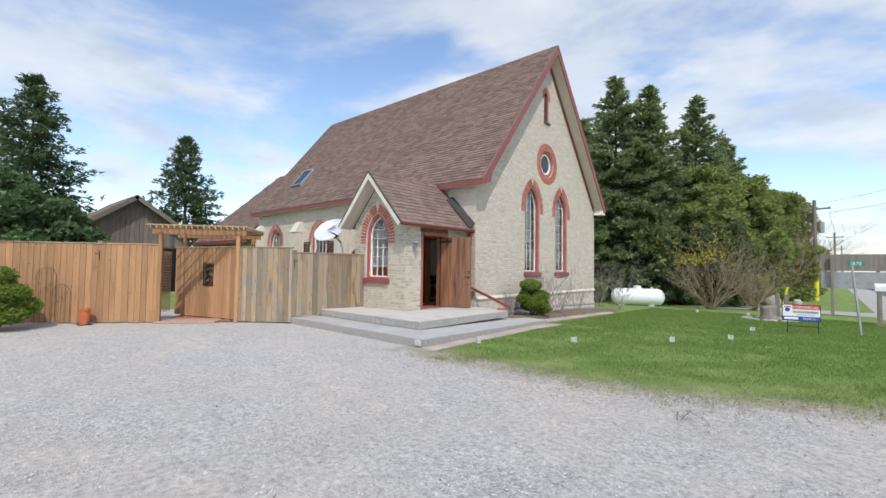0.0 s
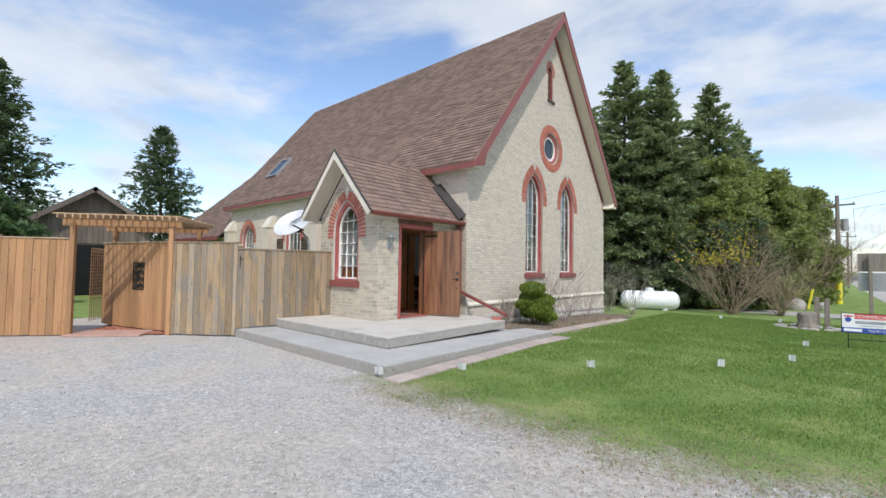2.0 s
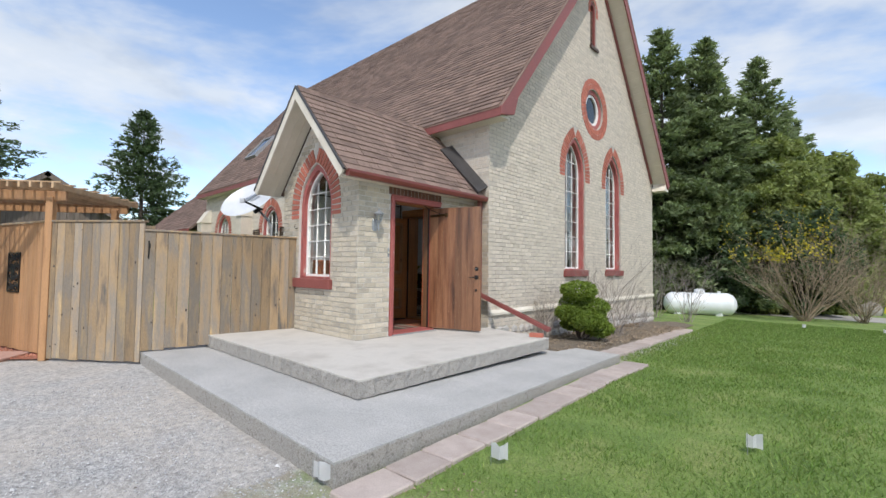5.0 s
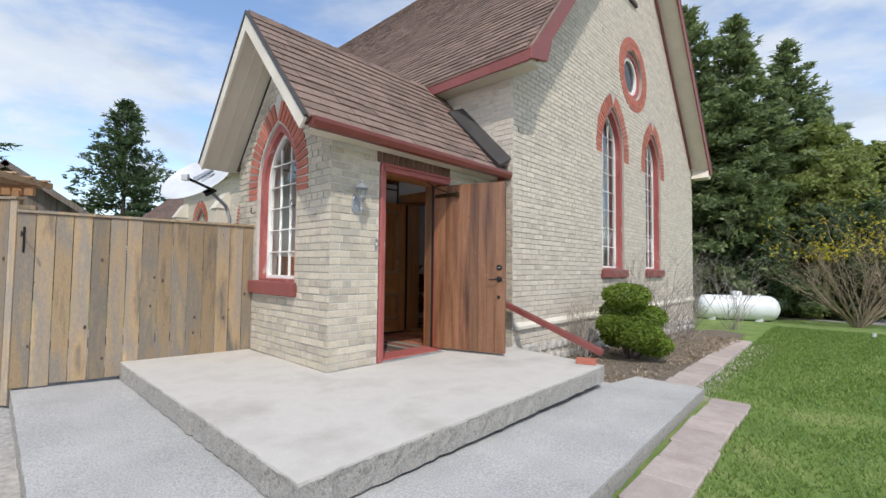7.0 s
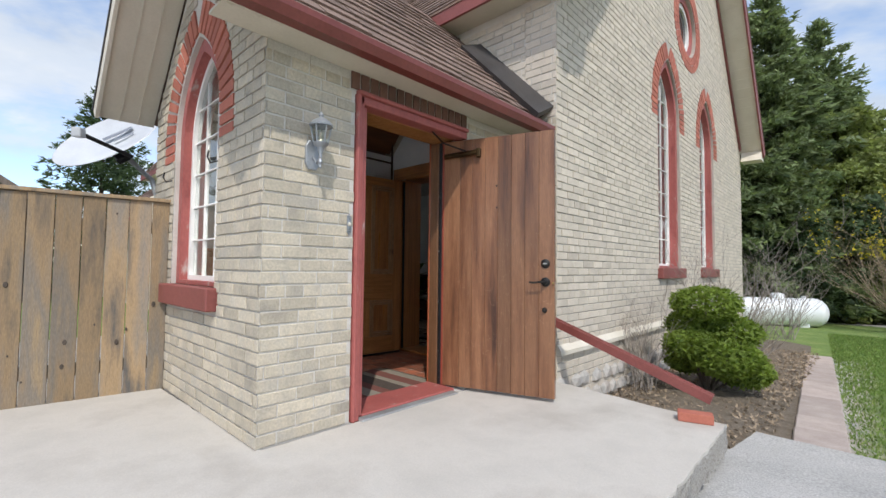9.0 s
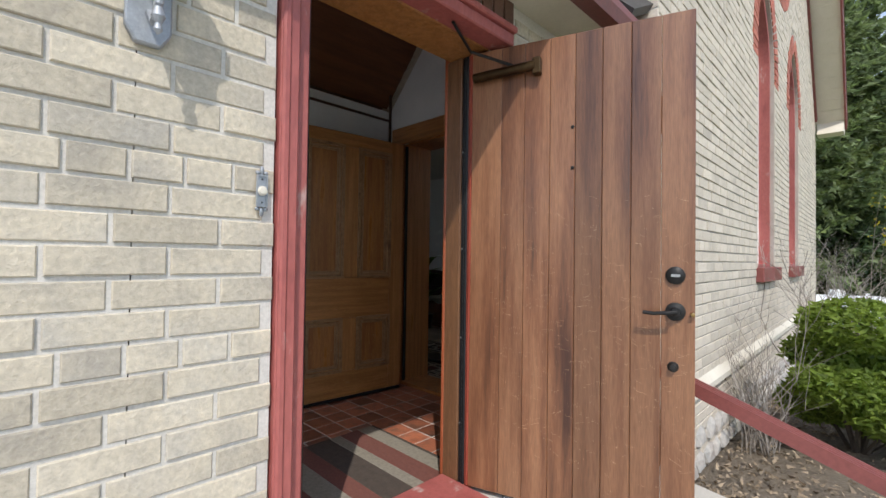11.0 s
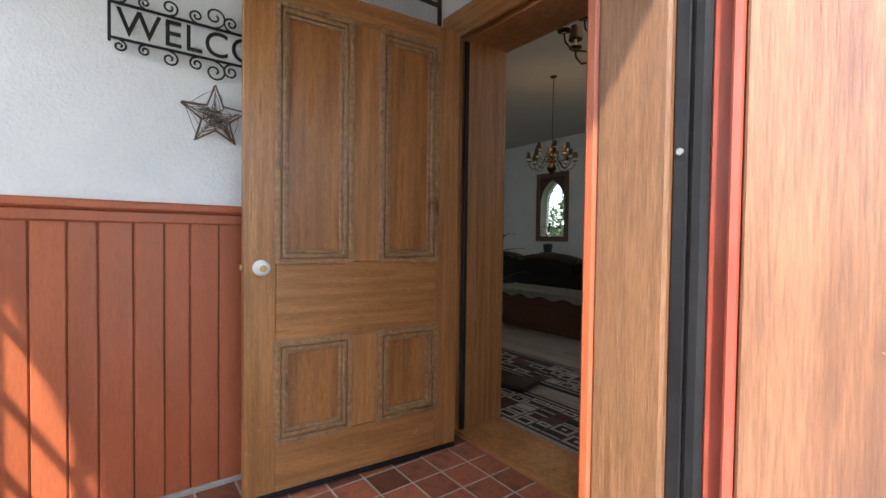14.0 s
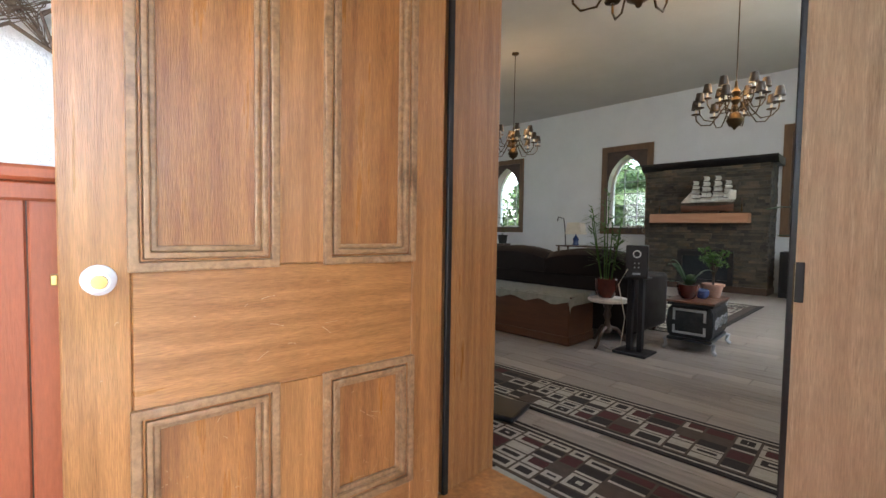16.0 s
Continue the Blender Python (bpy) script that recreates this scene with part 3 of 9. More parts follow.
def brick_rects(outline, holes, z0, z1, course=0.0725, length=0.222, joint=0.010, seed=3):
    """Bricks in running bond that fill an outline round its holes: (u0, u1, v0, v1)."""
    rng = random.Random(seed)
    out = []
    rows = int((z1 - z0) / course)
    for r in range(rows):
        v0 = z0 + r * course
        v1 = v0 + course - joint
        mid = (v0 + v1) / 2
        whole = span_of(outline, mid)
        if not whole:
            continue
        free = [whole]
        for h in holes:
            cut = span_of(h, mid)
            if cut:
                nxt = []
                for a, b in free:
                    if cut[1] <= a or cut[0] >= b:
                        nxt.append((a, b))
                    else:
                        if cut[0] - a > 0.03:
                            nxt.append((a, cut[0]))
                        if b - cut[1] > 0.03:
                            nxt.append((cut[1], b))
                free = nxt
        header = r % 6 == 5
        step = length / 2 if header else length
        shift = (r % 2) * length / 2 + (0.03 if header else 0)
        for a, b in free:
            k = math.floor((a - shift) / step)
            while k * step + shift < b:
                u0, u1 = max(a, k * step + shift + joint / 2), min(b, (k + 1) * step + shift - joint / 2)
                k += 1
                if u1 - u0 > 0.025:
                    j = rng.uniform(-0.0015, 0.0015)
                    out.append((u0, u1, v0 + j, v1 + j))
    return out


def brick_piece(bm, r, w0, proud, m, rng):
    u0, u1, v0, v1 = r
    p = proud + rng.uniform(-0.002, 0.003)
    c = 0.0028
    low = [bm.verts.new(m @ Vector((u, v, w0))) for u, v in ((u0, v0), (u1, v0), (u1, v1), (u0, v1))]
    mid = [bm.verts.new(m @ Vector((u, v, w0 + p - c))) for u, v in ((u0, v0), (u1, v0), (u1, v1), (u0, v1))]
    top = [bm.verts.new(m @ Vector((u, v, w0 + p))) for u, v in ((u0 + c, v0 + c), (u1 - c, v0 + c), (u1 - c, v1 - c), (u0 + c, v1 - c))]
    for a, b in ((low, mid), (mid, top)):
        for k in range(4):
            bm.faces.new((a[k], a[(k + 1) % 4], b[(k + 1) % 4], b[k]))
    bm.faces.new(top)


def lay_bricks(wall, rects, m, material, material_joined, near=None, limit=300, proud=0.008, seed=1):
    """The bricks that near() picks as objects, the rest as one mesh."""
    rng = random.Random(seed)
    rest, made = B(), 0
    far = 0
    for r in rects:
        if near and made < limit and near((r[0] + r[1]) / 2, (r[2] + r[3]) / 2):
            bm = B()
            brick_piece(bm, r, 0.0, proud, m, rng)
            part("brick", bm, material, wall)
            made += 1
        else:
            brick_piece(rest, r, 0.0, proud, m, rng)
            far += 1
    if far:
        part("brickwork", rest, material_joined, wall, kind="stuff")
    else:
        rest.free()

# ---- ground ----
def ground_height(x, y):
    """Level by the drive, falling gently towards the north."""
    return -0.031 * min(max(y - 9.5, 0.0), 20.0)


def build_ground():
    bm = B()
    xs = sorted({-2000, -600, -200, -90, *[-60 + 2 * k for k in range(24)], *[-12 + 0.5 * k for k in range(33)], *[5 + 2.5 * k for k in range(9)], 60, 200, 600, 2000})
    ys = sorted({-2000, -600, -200, -60, *[-20 + 2 * k for k in range(11)], *[0.5 * k for k in range(1, 41)], *[21 + 2.5 * k for k in range(16)], 90, 200, 600, 2000})
    rng = random.Random(4)
    grid = [[bm.verts.new((x, y, ground_height(x, y) + (rng.uniform(-0.012, 0.012) if -12 < x < 4 and -4 < y < 20 and not (-11 < x < -5.2 and 5.4 < y < 20) else 0))) for y in ys] for x in xs]
    for i in range(len(xs) - 1):
        for j in range(len(ys) - 1):
            bm.faces.new((grid[i][j], grid[i + 1][j], grid[i + 1][j + 1], grid[i][j + 1]))
    return solo("ground", bm, "ground", "grey gravel drive running into a green spring lawn", "ground", kind="structure", smooth=True)


build_ground()


def sloped_sheet(name, x0, x1, ys, lift, material, label, category):
    bm = B()
    for y0, y1 in zip(ys, ys[1:]):
        v = []
        for lz in (lift, -0.1):
            v += [bm.verts.new((x, y, ground_height(x, y) + lz)) for x, y in ((x0, y0), (x1, y0), (x1, y1), (x0, y1))]
        for f in ((0, 1, 2, 3), (0, 4, 5, 1), (1, 5, 6, 2), (2, 6, 7, 3), (3, 7, 4, 0)):
            bm.faces.new([v[k] for k in f])
    return solo(name, bm, material, label, category, kind="structure")


FAR_Y = [8, 9.5, 15, 20, 29.5, 45, 80, 160, 500]
sloped_sheet("pavement", 1.7, 3.6, FAR_Y, 0.02, "walk_far", "pale gravel shoulder beside the road", "pavement")
sloped_sheet("road", 3.6, 11.0, FAR_Y, 0.03, "asphalt", "grey asphalt country road", "road")
sloped_sheet("road_marking", 7.2, 7.32, FAR_Y, 0.036, "white_paint", "pale centre line on the asphalt", "road marking")
sloped_sheet("driveway", -9.0, 1.7, [28.5, 29.5, 31.5], 0.02, "walk_far", "pale gravel side driveway across the grass", "driveway")

# ---- the church ----
GX, SY, NY, WX = -7.95, 10.45, 19.25, -21.85          # outer faces
FLOOR, CEIL = 0.295, 4.17
RIDGE_Y, RIDGE_Z, EAVE_Z = 14.85, 9.85, 4.09
EAVE_S, EAVE_N = 10.18, 19.52
PITCH = (RIDGE_Z - EAVE_Z) / (RIDGE_Y - EAVE_S)


def under_roof(y):
    return EAVE_Z + PITCH * (min(y - EAVE_S, EAVE_N - y)) - 0.14


W1 = (13.80, 1.02, 1.34, 3.62, 4.46)
W2 = (16.04, 1.02, 1.34, 3.62, 4.46)
S1 = (-16.35, 1.06, 1.30, 2.55, 3.2)
S2 = (-20.1, 1.06, 1.30, 2.55, 3.2)
N1 = (-13.04, 0.86, 1.42, 2.35, 3.03)
N2 = (-16.32, 0.86, 1.42, 2.35, 3.03)
N3 = (-9.75, 0.86, 1.42, 2.35, 3.03)
PW = (-9.42, 0.94, 1.16, 2.28, 2.98)
OC = (14.87, 5.42)


def circle(c, r, n=28):
    return [(c[0] + r * math.cos(2 * math.pi * k / n), c[1] + r * math.sin(2 * math.pi * k / n)) for k in range(n)]


VENT = gothic(14.79, 0.34, 7.0, 8.0, 8.22, 4)
gable_outline = [(SY, -0.35), (NY, -0.35), (NY, under_roof(NY)), (RIDGE_Y, under_roof(RIDGE_Y)), (SY, under_roof(SY))]
gable_holes = [gothic(*W1), gothic(*W2), circle(OC, 0.5), VENT]


def build_shell():
    gable = thing("wall_east", (GX, 14.85, -0.35), "buff brick church gable wall with arched windows", "wall", kind="structure")
    part("core", prism(B(), gable_outline, -0.4, 0.0, at_gable(GX), gable_holes), "mortar_dark", gable)
    door = [(-10.11, FLOOR - 0.01), (-8.95, FLOOR - 0.01), (-8.95, 2.43), (-10.11, 2.43)]
    south = thing("wall_south", (-14.9, SY, -0.35), "buff brick side wall of the church", "wall", kind="structure")
    so = [(WX, -0.35), (GX - 0.4, -0.35), (GX - 0.4, 4.2), (WX, 4.2)]
    part("core", prism(B(), so, -0.27, 0.0, at_south(SY), [gothic(*S1), gothic(*S2), door]), "mortar", south)
    # inside faces are plastered
    part("plaster", prism(B(), [(WX + 0.4, FLOOR - 0.04), (GX - 0.4, FLOOR - 0.04), (GX - 0.4, CEIL), (WX + 0.4, CEIL)], -0.285, -0.272, at_south(SY), [gothic(*S1), gothic(*S2), door]), "wall_white", south)
    part("corner_return", box(B(), GX - 0.4, GX, SY - 0.002, SY, -0.3, under_roof(SY)), "mortar", south)
    north = thing("wall_north", (-14.9, NY, -0.35), "white plastered nave wall with arched windows", "wall", kind="structure")
    no = [(WX, -0.6), (GX - 0.4, -0.6), (GX - 0.4, 4.2), (WX, 4.2)]
    part("core", prism(B(), no, 0.0, 0.39, at_south(NY), [gothic(*N1), gothic(*N2), gothic(*N3)]), "mortar", north)
    part("plaster", prism(B(), [(WX + 0.4, FLOOR - 0.04), (GX - 0.4, FLOOR - 0.04), (GX - 0.4, CEIL), (WX + 0.4, CEIL)], 0.392, 0.405, at_south(NY), [gothic(*N1), gothic(*N2), gothic(*N3)]), "wall_white", north)
    west = thing("wall_west", (WX, 14.85, -0.35), "white plastered end wall of the nave", "wall", kind="structure")
    part("core", prism(B(), [(SY + 0.41, -0.35), (NY - 0.41, -0.35), (NY - 0.41, 4.6), (RIDGE_Y, under_roof(RIDGE_Y) - 0.1), (SY + 0.41, 4.6)], 0.0, 0.4, at_gable(WX)), "wall_white", west)
    solo("plaster_east", prism(B(), [(SY + 0.4, FLOOR - 0.04), (NY - 0.4, FLOOR - 0.04), (NY - 0.4, CEIL), (SY + 0.4, CEIL)], -0.415, -0.402, at_gable(GX), [gothic(*W1), gothic(*W2)]), "wall_white", "white plaster on the inside of the gable", "wall", kind="structure")
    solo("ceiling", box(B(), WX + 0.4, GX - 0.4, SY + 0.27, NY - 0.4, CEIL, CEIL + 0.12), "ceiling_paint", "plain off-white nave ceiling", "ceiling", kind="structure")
    solo("floor", box(B(), WX + 0.4, GX - 0.4, SY + 0.02, NY - 0.4, FLOOR - 0.25, FLOOR - 0.008), "grout", "grout bed of the nave floor", "floor", kind="structure")
    return gable, south, north


wall_east, wall_south, wall_north = build_shell()


# ---- roofs ----
def slope_shingles(parent, origin, along, up, length, height, rows, tab, cut=None, pieces=False, seed=5):
    """Courses of tabs on a slope: origin at the eave, along it, and up it."""
    rng = random.Random(seed)
    a, u = Vector(along).normalized(), Vector(up).normalized()
    n = a.cross(u)
    if n.z < 0:
        n = -n
    step = height / rows
    joined = B()
    for r in range(rows):
        s = -rng.random() * tab
        while s < length:
            w = tab * rng.uniform(0.55, 1.25)
            e0, e1 = max(0, s), min(length, s + w)
            s += w
            if e1 - e0 < 0.03:
                continue
            t0, t1 = r * step, min(height, (r + 1.35) * step)
            if cut and not cut((e0 + e1) / 2, t0 + step / 2):
                continue
            lift = rng.choice((0.0, 0.0, 0.003, 0.006))
            o = Vector(origin)
            bm = B() if pieces else joined
            drop = rng.uniform(-0.006, 0.006)
            lo = [o + a * (e0 + 0.003) + u * (t0 + drop), o + a * (e1 - 0.003) + u * (t0 + drop), o + a * (e1 - 0.003) + u * t1, o + a * (e0 + 0.003) + u * t1]
            hi = [lo[0] + n * (0.02 + lift), lo[1] + n * (0.02 + lift), lo[2] + n * 0.004, lo[3] + n * 0.004]
            vl, vh = [bm.verts.new(p) for p in lo], [bm.verts.new(p) for p in hi]
            bm.faces.new(vh)
            for k in range(3):
                k2 = (k + 3) % 4
                bm.faces.new((vl[k2], vl[(k2 + 1) % 4], vh[(k2 + 1) % 4], vh[k2]))
            if pieces:
                part("shingle", bm, "shingle_one", parent)
    if pieces:
        joined.free()
    else:
        part("shingles", joined, "shingle", parent, kind="stuff")


def slab_between(bm, pts, thick):
    p = [Vector(q) for q in pts]
    n = (p[1] - p[0]).cross(p[3] - p[0]).normalized()
    if n.z < 0:
        n = -n
    top = [bm.verts.new(q) for q in p]
    low = [bm.verts.new(q - n * thick) for q in p]
    bm.faces.new(top)
    bm.faces.new(low)
    for k in range(4):
        bm.faces.new((top[k], top[(k + 1) % 4], low[(k + 1) % 4], low[k]))
    return bm


RX0, RX1 = -22.15, -7.52
SLOPE = math.hypot(RIDGE_Y - EAVE_S, RIDGE_Z - EAVE_Z)


def build_nave_roof():
    roof = thing("nave_roof", (-14.9, RIDGE_Y, EAVE_Z), "steep brown asphalt shingle roof with red fascias", "roof", kind="structure")
    part("deck", slab_between(B(), [(RX0, EAVE_S, EAVE_Z), (RX1, EAVE_S, EAVE_Z), (RX1, RIDGE_Y, RIDGE_Z), (RX0, RIDGE_Y, RIDGE_Z)], 0.05), "shingle", roof)
    part("deck", slab_between(B(), [(RX0, EAVE_N, EAVE_Z), (RX1, EAVE_N, EAVE_Z), (RX1, RIDGE_Y, RIDGE_Z), (RX0, RIDGE_Y, RIDGE_Z)], 0.05), "shingle", roof)
    up = (0, RIDGE_Y - EAVE_S, RIDGE_Z - EAVE_Z)
    slope_shingles(roof, (RX0, EAVE_S - 0.02, EAVE_Z + 0.002), (1, 0, 0), up, RX1 - RX0, SLOPE, 54, 0.3)
    caps = B()
    k = RX0
    while k < RX1 - 0.05:
        for sgn in (-1, 1):
            slab_between(caps, [(k, RIDGE_Y, RIDGE_Z + 0.035), (k + 0.2, RIDGE_Y, RIDGE_Z + 0.03), (k + 0.2, RIDGE_Y + sgn * 0.12, RIDGE_Z + 0.03 - 0.12 * PITCH), (k, RIDGE_Y + sgn * 0.12, RIDGE_Z + 0.035 - 0.12 * PITCH)], 0.01)
        k += 0.19
    part("ridge_cap", caps, "shingle", roof, kind="stuff")
    # eave fascia and soffit on the south side, drip rail of the north
    part("fascia", box(B(), RX0, RX1 + 0.01, EAVE_S - 0.035, EAVE_S - 0.005, EAVE_Z - 0.17, EAVE_Z - 0.012), "red_flat", roof, "red painted eave fascia")
    part("drip_edge", box(B(), RX0, RX1 + 0.012, EAVE_S - 0.045, EAVE_S - 0.036, EAVE_Z - 0.03, EAVE_Z - 0.008), "shingle", roof)
    part("soffit", box(B(), RX0, GX + 0.0, EAVE_S - 0.004, SY, EAVE_Z - 0.16, EAVE_Z - 0.145), "soffit", roof, "cream vented soffit")
    # rake boards and sloping soffits of the gable, mirrored about the ridge
    for sgn, ye in ((1, EAVE_S), (-1, EAVE_N)):
        board, soff, edge, frieze = B(), B(), B(), B()
        d = Vector((0, RIDGE_Y - ye, RIDGE_Z - EAVE_Z)).normalized()
        down = Vector((0, d.z * sgn, -abs(d.y)))
        a, b = Vector((RX1, ye, EAVE_Z)), Vector((RX1, RIDGE_Y, RIDGE_Z))

        def strip(bm, x0, x1, t0, t1, s0=0.0):
            vs = []
            for x in (x0, x1):
                for p in (a + d * s0, b):
                    for t in (t0, t1):
                        lift = t / abs(d.y) if p is b else 0
                        q = Vector((x, p.y, p.z)) + (Vector((0, 0, -lift)) if p is b else down * t)
                        vs.append(bm.verts.new(q))
            for f in ((0, 1, 3, 2), (4, 6, 7, 5), (0, 4, 5, 1), (2, 3, 7, 6), (0, 2, 6, 4), (1, 5, 7, 3)):
                bm.faces.new([vs[i] for i in f])
        strip(board, RX1, RX1 + 0.03, 0.005, 0.21)
        strip(edge, RX1 - 0.02, RX1 + 0.04, -0.012, 0.008)
        strip(soff, GX + 0.006, RX1 - 0.001, 0.15, 0.165)
        strip(frieze, GX + 0.004, GX + 0.04, 0.17, 0.29, 0.3)
        part("rake_board", board, "red_flat", roof, "dull red rake board")
        part("rake_edge", edge, "shingle", roof)
        part("rake_soffit", soff, "soffit", roof, "cream slatted soffit under the rake")
        part("frieze_board", frieze, "red_flat", roof)
        lines = B()
        n = 34
        for k in range(1, n):
            p = a + d * (SLOPE * k / n) + down * 0.168
            rod(lines, (GX + 0.03, p.y, p.z), (RX1 - 0.01, p.y, p.z), 0.006, seg=4)
        part("soffit_slats", lines, "soffit", roof, kind="stuff")
    # boxed eave returns
    part("eave_return", bevel(prism(B(), [(EAVE_N - 0.42, EAVE_Z - 0.2), (EAVE_N - 0.02, EAVE_Z - 0.2), (EAVE_N - 0.02, EAVE_Z - 0.03), (EAVE_N - 0.2, EAVE_Z + 0.12)], 0.03, 0.425, at_gable(GX)), 0.004), "cream", roof, "cream boxed eave end")
    part("eave_return", bevel(prism(B(), [(EAVE_S + 0.02, EAVE_Z - 0.17), (EAVE_S + 0.27, EAVE_Z - 0.17), (EAVE_S + 0.27, EAVE_Z + 0.1), (EAVE_S + 0.02, EAVE_Z - 0.06)], 0.004, 0.42, at_gable(GX)), 0.004), "soffit", roof)
    part("rake_return", bevel(prism(B(), [(EAVE_S - 0.03, EAVE_Z - 0.02), (EAVE_S - 0.03, EAVE_Z - 0.16), (EAVE_S + 0.36, EAVE_Z - 0.07), (EAVE_S + 0.47, EAVE_Z + 0.24), (EAVE_S + 0.2, EAVE_Z + 0.22)], 0.425, 0.475, at_gable(GX)), 0.004), "red_flat", roof, "red board end at the eave")
    return roof


nave_roof = build_nave_roof()


def build_rear_wing():
    """The lower rear part of the church, past the nave's west end."""
    w = thing("rear_wing", (-25.5, 14.85, 0), "lower rear wing with brown shingles and buff walls", "house", kind="structure")
    x0, x1, ye, yn, ze, zr = -29.2, -22.0, 9.9, 19.8, 2.75, 7.5
    part("wall", box(B(), x0 + 0.3, -21.9, ye + 0.4, yn - 0.4, -0.6, ze), "brick_buff", w)
    part("gable", prism(B(), [(ye + 0.4, ze), (yn - 0.4, ze), (RIDGE_Y, zr - 0.25)], 0, 0.3, at_gable(x0 + 0.3)), "brick_buff", w)
    # the roof's west end is hipped
    part("deck", slab_between(B(), [(x0, ye, ze), (x1, ye, ze), (x1, RIDGE_Y, zr), (x0 + 1.0, RIDGE_Y, zr)], 0.06), "shingle", w)
    part("deck", slab_between(B(), [(x0, yn, ze), (x1, yn, ze), (x1, RIDGE_Y, zr), (x0 + 1.0, RIDGE_Y, zr)], 0.06), "shingle", w)
    up = Vector((0, RIDGE_Y - ye, zr - ze))
    slope_shingles(w, (x0 + 0.1, ye, ze + 0.004), (1, 0, 0), up, x1 - x0 - 0.1, up.length, 44, 0.3, cut=lambda s, t: s > t * 0.13, seed=8)
    part("fascia", box(B(), x0, x1, ye - 0.03, ye, ze - 0.16, ze), "red_flat", w)


build_rear_wing()


def build_skylight():
    sky_thing = thing("skylight", (-19.4, 11.3, 5.4), "dark glass skylight in the shingle roof", "skylight")
    d = Vector((0, RIDGE_Y - EAVE_S, RIDGE_Z - EAVE_Z)).normalized()
    n = Vector((0, -d.z, d.y))
    o = Vector((-19.5, EAVE_S, EAVE_Z)) + d * 1.55
    m = Matrix(((1, 0, 0, o.x), (0, d.y, n.y, o.y), (0, d.z, n.z, o.z), (0, 0, 0, 1)))
    out = [(-0.45, 0), (0.45, 0), (0.45, 1.15), (-0.45, 1.15)]
    inn = [(-0.38, 0.07), (0.38, 0.07), (0.38, 1.08), (-0.38, 1.08)]
    part("frame", ring_plate(B(), out, inn, 0.0, 0.13, m), "galv", sky_thing)
    part("pane", prism(B(), inn, 0.08, 0.1, m), "dark_glass", sky_thing, "dark reflecting glass")


build_skylight()

# ---- porch ----
PX, PY, PWX = -8.28, 7.88, -10.42
PR, PRZ, PEZ, PE, PWE = -9.34, 4.06, 2.62, -8.02, -10.66
PFY = 7.48
porch_door = [(8.462, 0.33), (9.56, 0.33), (9.56, 2.42), (8.462, 2.42)]
porch_east = [(PY + 0.263, 0.0), (SY - 0.002, 0.0), (SY - 0.002, 2.62), (PY + 0.263, 2.62)]
porch_south = [(PWX, 0.0), (PX, 0.0), (PX, 2.68), (PR, 3.86), (PWX, 2.68)]


def build_porch():
    e = thing("wall_porch_east", (PX, 9.1, 0), "weathered buff brick porch wall beside the door", "wall", kind="structure")
    part("core", prism(B(), porch_east, -0.30, 0.0, at_gable(PX), [porch_door]), "mortar", e)
    s = thing("wall_porch_south", (-9.35, PY, 0), "buff brick porch gable with an arched window", "wall", kind="structure")
    part("core", prism(B(), porch_south, -0.26, -0.002, at_south(PY), [gothic(*PW)]), "mortar", s)
    w = thing("wall_porch_west", (PWX, 9.1, 0), "white stucco porch wall above red wainscot", "wall", kind="structure")
    part("core", box(B(), PWX, PWX + 0.15, PY + 0.262, SY - 0.002, 0.0, 2.72), "stucco", w)
    n = thing("wall_porch_north", (-9.35, SY, FLOOR), "white stucco wall over the inner doorway", "wall", kind="structure")
    up = [(PWX + 0.15, 0.3), (PX - 0.3, 0.3), (PX - 0.3, 2.64), (PR, 3.7), (PWX + 0.15, 2.72)]
    part("plaster", prism(B(), up, 0.01, 0.022, at_south(SY), [[(-10.11, FLOOR - 0.01), (-8.93, FLOOR - 0.01), (-8.93, 2.46), (-10.11, 2.46)]]), "stucco", n)
    part("plaster", box(B(), PX - 0.315, PX - 0.302, PY + 0.264, 8.43, FLOOR, 2.62), "stucco", n)
    part("plaster", box(B(), PX - 0.315, PX - 0.302, 9.5605, SY - 0.03, FLOOR, 2.62), "stucco", n)
    # dark picture rail and corner strip
    part("picture_rail", bbox(PWX + 0.151, PWX + 0.168, PY + 0.3, SY - 0.025, 2.625, 2.645, 0.003), "dark_wood", w)
    part("corner_strip", bbox(PWX + 0.151, PWX + 0.17, SY - 0.045, SY - 0.024, 1.4, 3.2, 0.003), "dark_wood", w)
    part("chair_rail", bbox(PWX + 0.151, PWX + 0.19, PY + 0.27, SY - 0.03, 1.425, 1.46, 0.008), "wainscot", w, "rounded red chair rail")
    part("chair_rail", bbox(PWX + 0.151, PWX + 0.178, PY + 0.27, SY - 0.03, 1.38, 1.424, 0.006), "wainscot", w)
    part("wainscot_backing", box(B(), PWX + 0.151, PWX + 0.155, PY + 0.27, SY - 0.03, FLOOR, 1.40), "dark_wood", w)
    y = PY + 0.27
    k = 0
    while y < SY - 0.06:
        wd = (0.098, 0.086, 0.104)[k % 3]
        part("board", bbox(PWX + 0.155, PWX + 0.167, y + 0.0015, min(y + wd - 0.0015, SY - 0.03), FLOOR + 0.01, 1.385, 0.004), "wainscot", w)
        y += wd
        k += 1
    part("toe_strip", bbox(PWX + 0.167, PWX + 0.18, PY + 0.27, SY - 0.03, FLOOR, FLOOR + 0.022, 0.003), "grout", w)
    return e, s


wall_porch_east, wall_porch_south = build_porch()


